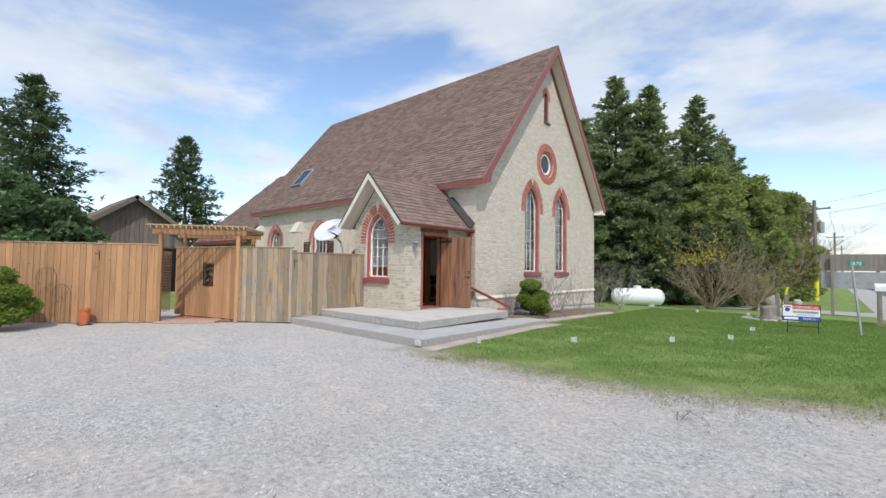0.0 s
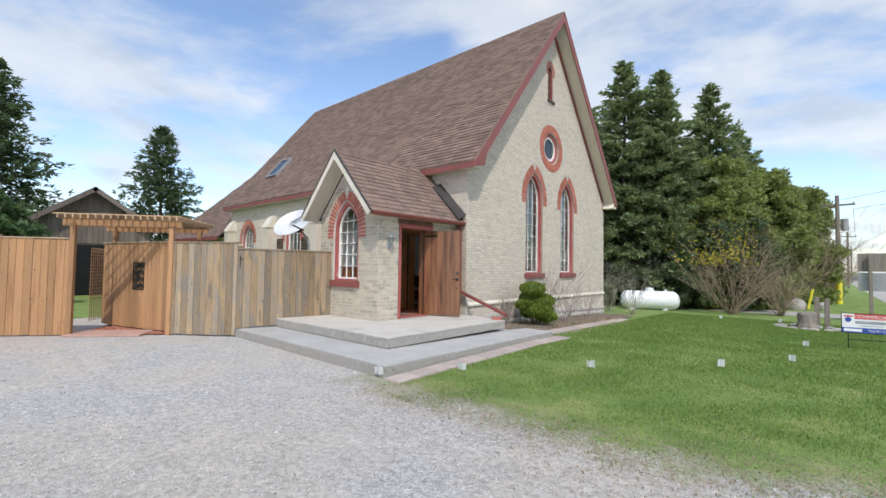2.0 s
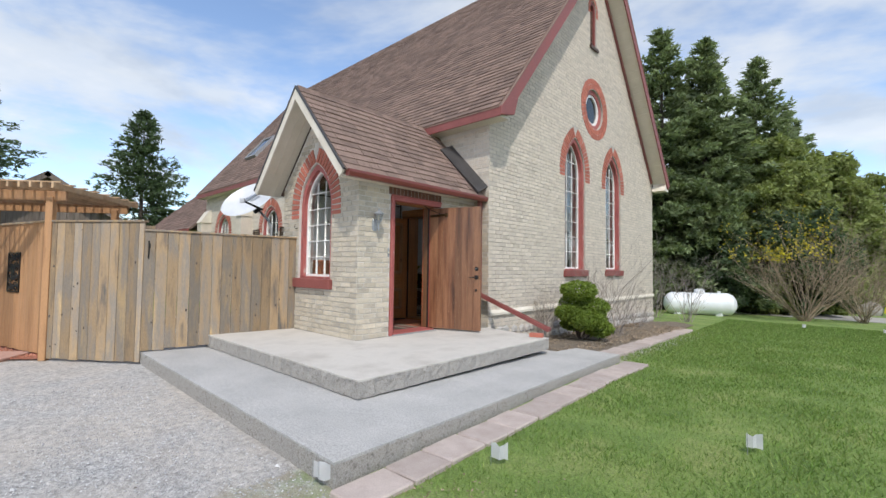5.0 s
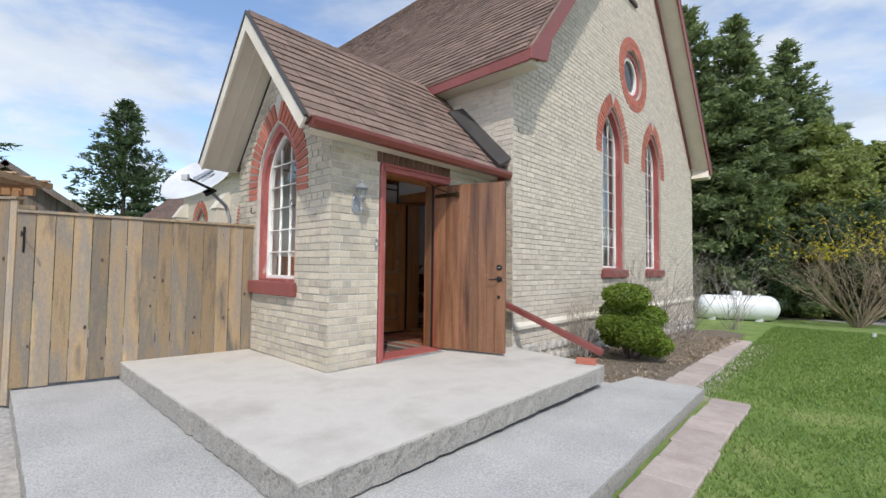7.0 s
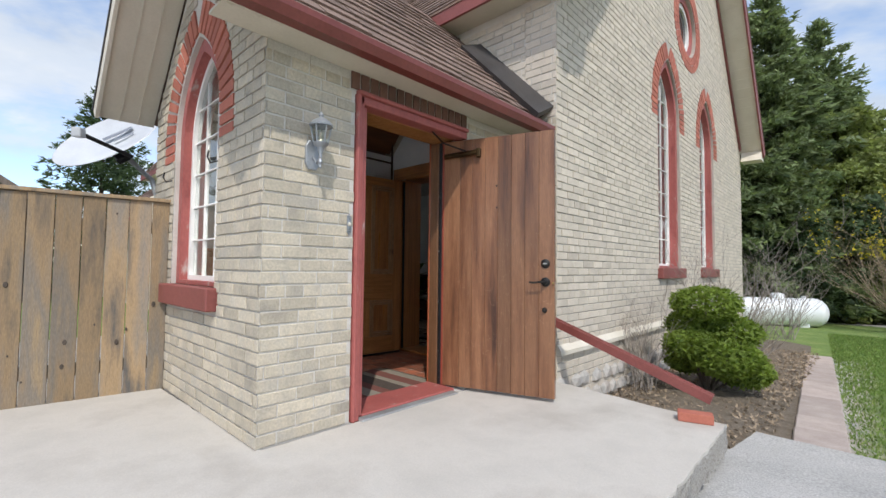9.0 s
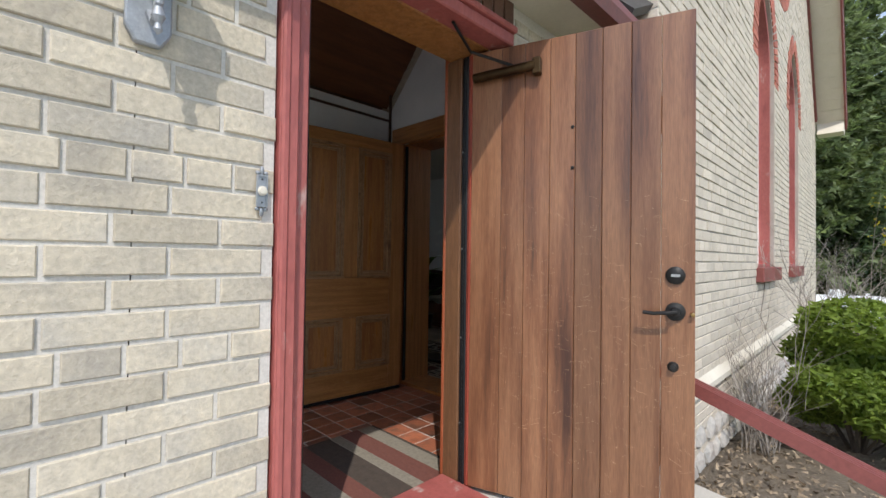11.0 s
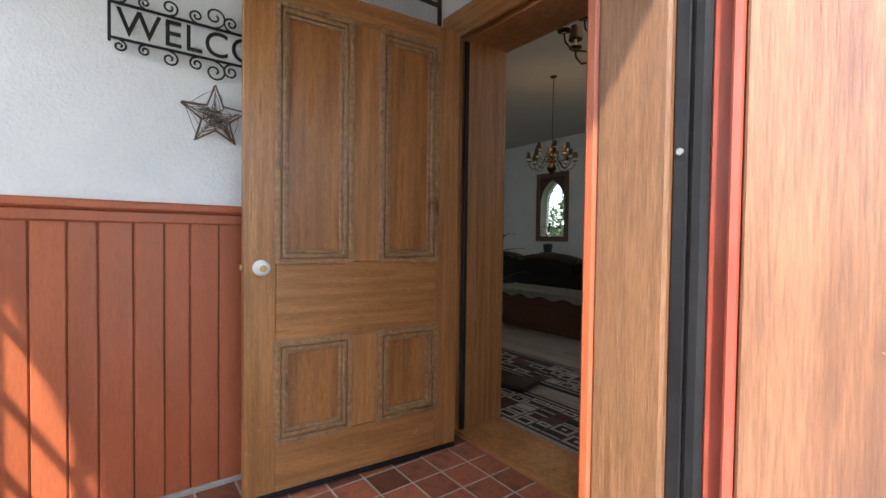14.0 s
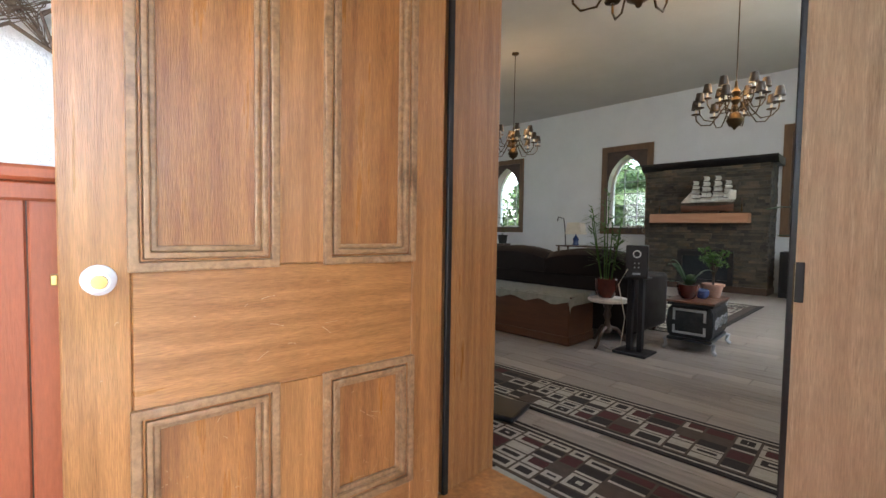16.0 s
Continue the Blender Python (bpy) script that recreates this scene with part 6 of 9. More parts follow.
def cloud(rng, centre, radius, n, shell=0.55):
    d = rng.normal(size=(n, 3))
    d /= np.linalg.norm(d, axis=1, keepdims=True)
    return np.asarray(centre) + d * np.asarray(radius) * (rng.uniform(shell, 1.0, n) ** 0.6)[:, None]


def leafy_mesh(seed, w, h, clumps, per, size, material, low=0.1):
    """A crown of leaf clumps strung along forking limbs."""
    rng = np.random.default_rng(seed)
    limbs = B()
    pts = []
    for k in range(clumps):
        a, f = rng.uniform(0, 2 * math.pi), rng.uniform(low, 1)
        rr = w * (1 - abs(f - 0.4) ** 1.6) * rng.uniform(0.25, 1.0)
        c = np.array((math.cos(a) * rr, math.sin(a) * rr, f * h))
        s = w * rng.uniform(0.16, 0.34)
        pts.append(cloud(rng, c, (s, s, s * 0.8), per, 0.2))
        tube(limbs, [(0, 0, max(0.05, f * h * 0.3)), (c[0] * 0.5, c[1] * 0.5, f * h * 0.7), tuple(c)], 0.02 * w, 4, 0.006)
    rod(limbs, (0, 0, -0.2), (0, 0, h * 0.6), 0.04 * w + 0.03, 0.03, 7)
    return tri_mesh("crown", leaf_tris(np.concatenate(pts), size, rng, 1.5), material), mesh_of("trunk", limbs, "bark")


HEDGE = leafy_mesh(5, 1.9, 6.5, 120, 230, 0.13, "cedar_hedge", 0.02)
for x, y, h, tn in ((-5.9, 33.0, 8.6, 0.6), (-4.9, 38.0, 8.6, 1.7), (-3.6, 44.0, 7.8, 2.9), (-4.9, 31.5, 6.6, 0.0), (-3.9, 35.0, 7.6, 1.0), (-6.4, 30.5, 6.0, 2.0), (-3.0, 41.0, 7.6, 3.0), (-2.6, 50.0, 8.0, 3.7), (-4.2, 46.0, 8.6, 4.1), (-2.8, 62.0, 8.4, 5.0), (-8.2, 31.8, 5.5, 2.2)):
    tree_from("cedar_tree", *HEDGE, stand(x, y, h, 6.5, tn), "loose olive green cedar beside the lawn", group="cedars along the lot line")
PINE = leafy_mesh(6, 2.3, 4.6, 60, 330, 0.15, "pine", 0.05)
for x, y, h, tn in ((-21.5, 2.1, 3.9, 0.0), (-23.0, 0.5, 5.0, 1.0), (-24.5, -1.4, 5.6, 2.0)):
    tree_from("pine_tree", *PINE, stand(x, y, h, 4.6, tn), "soft green young pine behind the fence", group="pines behind the fence")
FAR = leafy_mesh(9, 4.0, 9.0, 60, 160, 0.3, "spruce_dark", 0.1)
for k in range(26):
    x, y = 14 + (k * 37 % 60), 90 + (k * 53 % 150)
    tree_from("tree", *FAR, stand(x, y, 6 + (k * 7 % 5), 9, k), "distant dark trees beyond the road", group="far trees")
for k in range(16):
    x, y = -14 - 5.0 * k, 45 + (k * 29 % 25)
    tree_from("tree", *FAR, stand(x, y, 7 + (k * 7 % 5), 9, k), "dark trees behind the church", group="trees behind the church")
for k, (x, y) in enumerate(((-7.6, 27.8), (-5.0, 29.8), (-11.5, 30.8), (-14.5, 27.5), (-17.5, 28.5), (-20.5, 27.0))):
    tree_from("tree", *FAR, stand(x, y, 3.6 + (k % 2), 9, k), "low dark undergrowth below the spruces", group="undergrowth")


def shrub_mesh(seed, h, spread, stems, forks, material, r0=0.012):
    """Bare arching stems that fork into twigs."""
    rng = random.Random(seed)
    bm = B()
    tips = []

    def grow(p, d, L, r, depth):
        pts = [p]
        q = Vector(p)
        for k in range(3):
            d = (d + Vector((rng.uniform(-0.22, 0.22), rng.uniform(-0.22, 0.22), rng.uniform(-0.1, 0.14)))).normalized()
            q = q + d * (L / 3)
            pts.append(tuple(q))
        tube(bm, pts, r, 3, r * 0.5)
        tips.append(tuple(q))
        if depth:
            for k in range(rng.randint(2, 3)):
                s = pts[rng.randint(1, 3)]
                nd = (d + Vector((rng.uniform(-0.8, 0.8), rng.uniform(-0.8, 0.8), rng.uniform(-0.2, 0.6)))).normalized()
                grow(s, nd, L * rng.uniform(0.45, 0.75), r * 0.55, depth - 1)
    for k in range(stems):
        a = rng.uniform(0, 2 * math.pi)
        d = Vector((math.cos(a) * spread, math.sin(a) * spread, 1)).normalized()
        grow((rng.uniform(-0.12, 0.12), rng.uniform(-0.12, 0.12), -0.05), d, h * rng.uniform(0.5, 0.8), r0, forks)
    return mesh_of("branch_work", bm, material), tips


BARE, bare_tips = shrub_mesh(3, 1.75, 0.55, 13, 3, "twig_grey", 0.011)
for x, y, k in ((-7.25, 13.35, 0.95), (-7.1, 14.3, 0.85), (-7.2, 20.4, 1.1), (-8.6, 21.6, 1.15), (-7.35, 16.2, 0.6)):
    s = thing("bare_shrub", stand(x, y, k, 1.0, x * 7), "leafless grey shrub growing by the brick wall", "shrub", "bare shrubs")
    ob = tagged(new("branch_work", BARE), kind="stuff")
    ob.parent = s
FORS, fors_tips = shrub_mesh(8, 3.6, 0.8, 44, 3, "twig", 0.016)
f = thing("forsythia", stand(-4.6, 26.0, 1.0, 1.0), "bare tan forsythia with a few yellow flowers", "shrub")
fw = tagged(new("branch_work", FORS), kind="stuff")
fw.parent = f
frng = np.random.default_rng(12)
tp = np.array([t for t in fors_tips if t[2] > 2.3 and t[0] < 0.9])
tp = tp[:420]
fl = new("blossom", tri_mesh("blossom", leaf_tris(np.repeat(tp, 2, axis=0) + frng.normal(0, 0.05, (len(tp) * 2, 3)), 0.07, frng, 1.2), "forsythia"))
fl.parent = f
tagged(fl, "yellow blossom", kind="stuff")
for x, y, k in ((-2.9, 27.5, 0.8), (-1.9, 47.0, 1.1), (-1.4, 55.0, 1.3), (-2.9, 39.0, 1.5), (-2.2, 43.5, 1.5)):
    s = thing("bare_shrub", stand(x, y, k, 1.0, x * 5), "bare tan shrub at the edge of the lawn", "shrub", "bare shrubs by the road")
    ob = tagged(new("branch_work", FORS), kind="stuff")
    ob.parent = s


def yew(x, y, seed, s=1.0, label="clipped yellow-green yew in rounded tiers", pads=None):
    rng = np.random.default_rng(seed)
    z0 = ground_height(x, y) + 0.05
    t = thing("yew_bush", (x, y, z0), label, "bush")
    pads = pads or ((0.0, -0.08, 0.98, 0.36), (-0.14, 0.05, 0.72, 0.32), (0.17, 0.14, 0.66, 0.34), (-0.1, -0.28, 0.55, 0.28), (0.22, -0.18, 0.42, 0.36), (0.05, 0.33, 0.4, 0.33), (-0.22, 0.22, 0.3, 0.3), (0.3, 0.12, 0.25, 0.3))
    st = B()
    for k, (px, py, pz, pr) in enumerate(pads):
        c = (x + px * s, y + py * s, z0 + pz * s)
        tube(st, [(x, y, z0 - 0.05), (x + px * s * 0.6, y + py * s * 0.6, z0 + pz * s * 0.5), c], 0.02 * s, 5, 0.008)
        pts = cloud(rng, c, (pr * s, pr * s, pr * 0.55 * s), 2600, 0.62)
        part("foliage_pad", None or _bm_from(leaf_tris(pts, 0.030 * s, rng, 1.9)), "yew", t)
    part("stem", st, "bark", t)


def _bm_from(tris):
    bm = B()
    for a, b, c in tris:
        bm.faces.new((bm.verts.new(a), bm.verts.new(b), bm.verts.new(c)))
    return bm


yew(-7.2, 12.5, 4, 1.0)
yew(-13.45, 0.72, 6, 1.15, "round green bush at the end of the fence")
# a brittle dead creeper beside the yew
DEAD, _tips = shrub_mesh(14, 0.95, 0.18, 26, 2, "twig_grey", 0.006)
s = thing("dry_creeper", stand(-7.74, 12.0, 1.0, 1.0), "dry grey creeper stems against the brick", "shrub")
ob = tagged(new("branch_work", DEAD), kind="stuff")
ob.parent = s

# lawn blades, dry litter and loose stones
def scatter_ground():
    rng = np.random.default_rng(3)
    n = 300000
    x = rng.uniform(-6.6, 3.2, n)
    y = 5.3 + rng.uniform(0, 1, n) ** 1.6 * 18.0
    bend = 0.2 * np.maximum(x + 2.6, 0) ** 1.6
    patchy = 0.35 * np.sin(2.3 * x + 1.1 * np.sin(3.1 * y)) + 0.3 * np.sin(5.7 * x - 4.1 * y) + 0.2 * np.sin(11.0 * x + 9.0 * y)
    dens = np.clip((y - bend - 5.3 + 0.8 * patchy + rng.normal(0, 0.3, n)) / 1.5, 0, 1) ** 1.2
    keep = (rng.uniform(0, 1, n) < dens) & (x > np.where(y < 11.15, -5.26 - 0.04 * (y - 5.8), -6.0 - 0.05 * (y - 11.2)))
    x, y = x[keep], y[keep]
    n = len(x)
    z = -0.031 * np.clip(y - 9.5, 0, 20)
    h = rng.uniform(0.014, 0.04, n) * (1 + 0.02 * (y - 5))
    a = rng.uniform(0, 2 * math.pi, n)
    w = 0.0026 + 0.0009 * (y - 5)
    lean = rng.normal(0, 0.025, (n, 2))
    p0 = np.stack([x - np.cos(a) * w, y - np.sin(a) * w, z - 0.01], 1)
    p1 = np.stack([x + np.cos(a) * w, y + np.sin(a) * w, z - 0.01], 1)
    p2 = np.stack([x + lean[:, 0], y + lean[:, 1], z + h], 1)
    tagged(new("grass", tri_mesh("grass", np.stack([p0, p1, p2], 1), "grass_blade")), "short spring lawn grass", "grass", kind="stuff")
    m = 75000
    x, y = rng.uniform(-9.5, 4.0, m), rng.uniform(-0.5, 5.75, m)
    r = rng.uniform(0.003, 0.010, m)
    big_one = rng.uniform(0, 1, m) < 0.006
    r[big_one] *= 2.4
    c = np.stack([x, y, r * 0.3], 1)
    ax = rng.uniform(0, 2 * math.pi, m)
    e = [np.stack([np.cos(ax + q) * r, np.sin(ax + q) * r, np.zeros(m)], 1) * rng.uniform(0.7, 1.2, (m, 1)) for q in (0, 1.7, 3.1, 4.5)]
    up = np.stack([rng.normal(0, 0.2, m) * r, rng.normal(0, 0.2, m) * r, r * 0.8], 1)
    verts = np.stack([c + e[0], c + e[1], c + e[2], c + e[3], c + up], 1).reshape(-1, 3)
    faces = []
    for k in range(m):
        o = 5 * k
        faces += [(o, o + 1, o + 4), (o + 1, o + 2, o + 4), (o + 2, o + 3, o + 4), (o + 3, o, o + 4)]
    me = bpy.data.meshes.new("gravel")
    me.from_pydata(verts.tolist(), [], faces)
    me.materials.append(M["pebble"])
    tagged(new("gravel", me), "loose grey gravel stones on the drive", "gravel", kind="stuff")
    k = 9000
    x = rng.uniform(-5.4, 0.8, k)
    y = 5.35 + 0.2 * np.maximum(x + 2.6, 0) ** 1.6 + rng.normal(0.2, 0.45, k)
    c = np.stack([x, y, np.full(k, 0.012)], 1)
    tagged(new("leaf_litter", tri_mesh("leaf_litter", leaf_tris(c, 0.010, rng, 2.2), "twig")), "dry brown litter along the lawn's edge", "litter", kind="stuff")
    k = 170
    c = np.stack([rng.uniform(-8, 3, k), rng.uniform(0.3, 5.2, k), np.full(k, 0.012)], 1)
    tagged(new("drive_litter", tri_mesh("drive_litter", leaf_tris(c, 0.015, rng, 1.8), "soil")), "scattered dark dead leaves on the gravel", "litter", kind="stuff")
    x, y = rng.uniform(-7.9, -6.48, 5000), rng.uniform(10.55, 17.5, 5000)
    c = np.stack([x, y, -0.031 * np.clip(y - 9.5, 0, 20) + 0.06], 1)
    tagged(new("bed_litter", tri_mesh("bed_litter", leaf_tris(c, 0.022, rng, 2.0), "twig")), "dry leaves and stalks on the bed", "litter", kind="stuff")


scatter_ground()
LOOSE, _tips = shrub_mesh(27, 0.5, 1.2, 4, 2, "bark", 0.006)
twig_at = Matrix.Translation((-1.10, 5.10, 0.02)) @ Matrix.Rotation(0.8, 4, "Z") @ Matrix.Rotation(1.45, 4, "X") @ Matrix.Diagonal((1, 0.25, 1, 1))
s = thing("fallen_branch", twig_at, "dark broken twigs lying on the gravel", "branch")
ob = tagged(new("branch_work", LOOSE), kind="stuff")
ob.parent = s


# ---- fence, gate and pergola ----
def fence_run(p, q, z0, z1, material, label, seed, posts=(), top=True, back=False):
    p, q = Vector((*p, 0)), Vector((*q, 0))
    L = (q - p).length
    d = (q - p).normalized()
    m = Matrix.Translation(p) @ Matrix(((d.x, -d.y, 0, 0), (d.y, d.x, 0, 0), (0, 0, 1, 0), (0, 0, 0, 1)))
    f = thing("fence", p + Vector((0, 0, z0)), label, "fence", "board fence along the yard")
    rng = random.Random(seed)
    u = 0.0
    while u < L - 0.02:
        w = rng.uniform(0.125, 0.15)
        e = min(L, u + w)
        lo = z0(p + d * u) if callable(z0) else z0
        part("board", bbox(u + 0.002, e - 0.003, -0.011 + rng.uniform(-0.003, 0.003), 0.011, lo + rng.uniform(0.0, 0.02), z1 - rng.uniform(0.0, 0.006), 0.003, m), material, f)
        u = e
    kn = B()
    for k in range(int(L * 9)):
        u, z = rng.uniform(0.05, L - 0.05), rng.uniform((0.2 if callable(z0) else z0) + 0.1, z1 - 0.1)
        r = rng.uniform(0.006, 0.017)
        lathe(kn, [(r, 0.0), (r * 0.8, 0.0035), (0.0, 0.0025)], (0, 0, 0), 9, m @ Matrix.Translation((u, -0.0135, z)) @ Matrix.Rotation(math.pi / 2, 4, "X") @ Matrix.Diagonal((0.8, 1.25, 1, 1)))
    part("knot", kn, "bark", f, kind="stuff")
    for z in (z1 - 0.25, z1 - 1.3):
        part("rail", bbox(0, L, 0.012, 0.05, z, z + 0.09, 0.004, m), material, f)
    if top:
        part("cap_rail", bbox(-0.01, L + 0.01, -0.03, 0.055, z1, z1 + 0.028, 0.004, m), "fence_grey", f, "weathered grey cap rail")
    for u in posts:
        part("post", bbox(u - 0.045, u + 0.045, 0.012, 0.10, z0 if not callable(z0) else 0.0, z1 + 0.0, 0.004, m), material, f)
        part("post_cap", bbox(u - 0.06, u + 0.06, 0.0, 0.115, z1 + 0.03, z1 + 0.075, 0.006, m), "fence_grey", f)
    return f, m


C0, C1, C2, C3 = (-9.97, 7.875), (-10.28, 5.82), (-11.47, 4.96), (-12.62, 3.53)
fence_a, ma = fence_run(C1, C0, 0.175, 1.80, "fence_grey", "grey weathered board fence beside the porch", 3, posts=(0.06,))
fence_b, mb = fence_run(C2, C1, 0.02, 1.92, "fence_grey", "weathered board fence with pale grey patches", 4)
fence_c, mc = fence_run((-14.3, 1.35), C3, 0.02, 1.95, "fence_fresh", "orange-brown cedar board fence by the drive", 5, posts=(1.4,))
fence_d, md = fence_run((-16.6, -2.2), (-14.3, 1.35), 0.02, 1.95, "fence_fresh", "orange-brown cedar board fence by the drive", 6)


def build_gate():
    d = (Vector((*C3, 0)) - Vector((*C2, 0))).normalized()
    n = Vector((d.y, -d.x, 0))
    if n.x > 0:
        n = -n
    # the gate stands open, swung back from the post by the weathered fence
    g0 = Vector((*C2, 0)) + n * 0.06
    g1 = Vector((-13.98, 4.31, 0))
    gd = (g1 - g0).normalized()
    L = (g1 - g0).length
    m = Matrix.Translation(g0) @ Matrix(((gd.x, -gd.y, 0, 0), (gd.y, gd.x, 0, 0), (0, 0, 1, 0), (0, 0, 0, 1)))
    g = thing("gate", g0, "orange-brown board gate standing open, with iron scrollwork", "gate")
    rng = random.Random(5)
    u, z1 = 0.0, 1.93
    while u < L - 0.02:
        e = min(L, u + rng.uniform(0.125, 0.15))
        part("board", bbox(u + 0.002, e - 0.002, -0.011, 0.011, 0.05 + rng.uniform(0, 0.012), z1, 0.003, m), "fence_fresh", g)
        u = e
    part("cap_rail", bbox(-0.02, L + 0.02, -0.035, 0.035, z1, z1 + 0.03, 0.004, m), "fence_grey", g)
    cu0 = (Vector((-12.63, 4.744, 0)) - g0).dot(gd)
    w0 = 0.026
    sg = 1 if (m.inverted() @ Vector((-2.0, 2.9, 0))).y > 0 else -1
    wy = w0 * sg
    gr = part("grille_frame", ring_plate(B(), [(cu0 - 0.2, 0.90), (cu0 + 0.2, 0.90), (cu0 + 0.2, 1.50), (cu0 - 0.2, 1.50)], [(cu0 - 0.185, 0.915), (cu0 + 0.185, 0.915), (cu0 + 0.185, 1.485), (cu0 - 0.185, 1.485)], sg * 0.012, sg * 0.03, m @ Matrix(((1, 0, 0, 0), (0, 0, 1, 0), (0, 1, 0, 0), (0, 0, 0, 1)))), "black_iron", g, "black iron scrollwork panel")
    for cz in (0.98, 1.12, 1.28, 1.42):
        for k, fl in ((-1, 1), (1, -1)):
            for rr, du in ((0.075, 0.095), (0.045, 0.03)):
                pts = spiral((cu0 + k * du, cz), rr, 1.5, 0.5 * fl, fl)
                part("scroll", tube(B(), [m @ Vector((a, wy, b)) for a, b in pts], 0.010, 5), "black_iron", gr)
    part("rosette", lathe(B(), [(0.05, 0.0), (0.045, 0.012), (0.0, 0.018)], (0, 0, 0), 10, m @ Matrix.Translation((cu0, wy, 1.2)) @ Matrix.Rotation(-sg * math.pi / 2, 4, "X")), "black_iron", gr)
    m = Matrix.Translation(g0) @ Matrix(((d.x, -d.y, 0, 0), (d.y, d.x, 0, 0), (0, 0, 1, 0), (0, 0, 0, 1)))
    # pergola over the gateway
    p = thing("pergola", (Vector((*C2, 0)) + Vector((*C3, 0))) / 2, "cedar pergola with slatted top over the gate", "pergola")
    corners = [Vector((*C2, 0)), Vector((*C3, 0)), Vector((*C2, 0)) + n * 1.5, Vector((*C3, 0)) + n * 1.5]
    for c in corners:
        q = Matrix.Translation(c) @ m.to_3x3().to_4x4()
        part("post", bbox(-0.045, 0.045, -0.045, 0.045, 0.0, 2.28, 0.005, q), "fence_fresh", p)
    L2 = (corners[1] - corners[0]).length
    q = Matrix.Translation(corners[0]) @ m.to_3x3().to_4x4()
    sgn = 1 if (q.inverted() @ corners[2]).y > 0 else -1
    for off in (0.0, 1.5):
        yy = off * sgn
        part("beam", bbox(-0.2, L2 + 0.2, yy - 0.019, yy + 0.019, 2.22, 2.36, 0.004, q), "fence_fresh", p)
    k = -0.2
    while k < L2 + 0.25:
        ends = sorted((-0.3 * sgn, 1.8 * sgn))
        part("rafter", bbox(k - 0.014, k + 0.014, ends[0], ends[1], 2.36, 2.44, 0.003, q), "fence_pale", p)
        k += 0.135
    for j in range(8):
        yy = (-0.22 + 0.27 * j) * sgn
        part("slat", bbox(-0.26, L2 + 0.26, yy - 0.022, yy + 0.022, 2.441, 2.463, 0.003, q), "fence_pale", p)
    # lattice further back in the yard
    la = thing("lattice", (-15.2, 4.3, 0.0), "square wooden lattice standing behind the gate", "lattice")
    q3 = Matrix.Translation((-14.95, 4.08, 0)) @ m.to_3x3().to_4x4()
    for j in range(9):
        yy = (0.3 + 0.085 * j) * sgn
        part("lath", bbox(-0.012, 0.0, yy - 0.012, yy + 0.012, 0.0, 1.85, 0.002, q3), "fence_fresh", la)
    for j in range(16):
        z = 0.56 + 0.085 * j
        y0, y1 = sorted((0.28 * sgn, 1.0 * sgn))
        part("lath", bbox(0.001, 0.012, y0, y1, z - 0.012, z + 0.012, 0.002, q3), "fence_fresh", la)
    # gateway floor
    a, b = corners[0], corners[1]
    bm = B()
    for pts, z, mi in (((a + d * 0.1, b, b + n * 1.5, a + n * 1.5), 0.02, 0),):
        vs = [bm.verts.new((v.x, v.y, z)) for v in pts]
        bm.faces.new(vs)
    solo("gateway_gravel", bm, "mulch", "reddish crushed stone in the gateway", "gravel", kind="structure")
    s0 = a + d * 0.35 - n * 0.18
    solo("gateway_slab", bbox(0.45, L2 + 0.02, -0.2, 0.5, 0.0, 0.045, 0.01, Matrix.Translation(a) @ m.to_3x3().to_4x4() if sgn > 0 else Matrix.Translation(a) @ m.to_3x3().to_4x4() @ Matrix.Diagonal((1, -1, 1, 1))), "pink_slab", "flat pinkish concrete slab at the gate", "paving slab")
    rng = random.Random(8)
    st = B()
    for k in range(700):
        u, v = rng.uniform(0.0, L2), rng.uniform(0.05, 1.3)
        c = a + d * u + n * v
        r = rng.uniform(0.008, 0.022)
        bmesh.ops.create_icosphere(st, subdivisions=1, radius=r, matrix=Matrix.Translation((c.x, c.y, 0.022 + r * 0.3)))
    solo("crushed_stone", st, "mulch", "reddish crushed stone pieces", "gravel", kind="stuff")
    for k in range(7):
        c = corners[3] + n * (0.5 + 0.22 * k) + d * (0.1 * math.sin(k * 2.1) - 0.1)
        solo("stacked_stone", ball(B(), (c.x, c.y, 0.12 + 0.14 * (k % 3)), 0.17, (1.2, 0.9, 0.55), 2, 0.35, k), "rock", "rough pale stone stacked behind the fence", "stone", "stacked stones", smooth=True)
    # white garden chair behind the gate
    cp = corners[3] + n * 2.4 + d * 0.2
    ch = thing("garden_chair", cp, "white plastic garden chair with slatted back", "chair")
    mm = Matrix.Translation(cp) @ Matrix.Rotation(0.9, 4, "Z")
    part("seat", bbox(-0.24, 0.24, -0.24, 0.24, 0.40, 0.44, 0.012, mm), "plastic_white", ch)
    for j in range(5):
        part("back_slat", bbox(-0.24, 0.24, 0.22 + 0.022 * j, 0.245 + 0.022 * j, 0.48 + 0.085 * j, 0.545 + 0.085 * j, 0.008, mm), "plastic_white", ch)
    for sx in (-1, 1):
        part("back_post", rod(B(), mm @ Vector((0.23 * sx, 0.22, 0.42)), mm @ Vector((0.23 * sx, 0.35, 0.92)), 0.018, seg=8), "plastic_white", ch)
        part("arm", bbox(0.23 * sx - 0.03, 0.23 * sx + 0.03, -0.24, 0.26, 0.62, 0.65, 0.01, mm), "plastic_white", ch)
        for sy in (-1, 1):
            part("leg", rod(B(), mm @ Vector((0.21 * sx, 0.2 * sy, 0.42)), mm @ Vector((0.25 * sx, 0.25 * sy, 0.0)), 0.022, 0.017, 8), "plastic_white", ch)


build_gate()


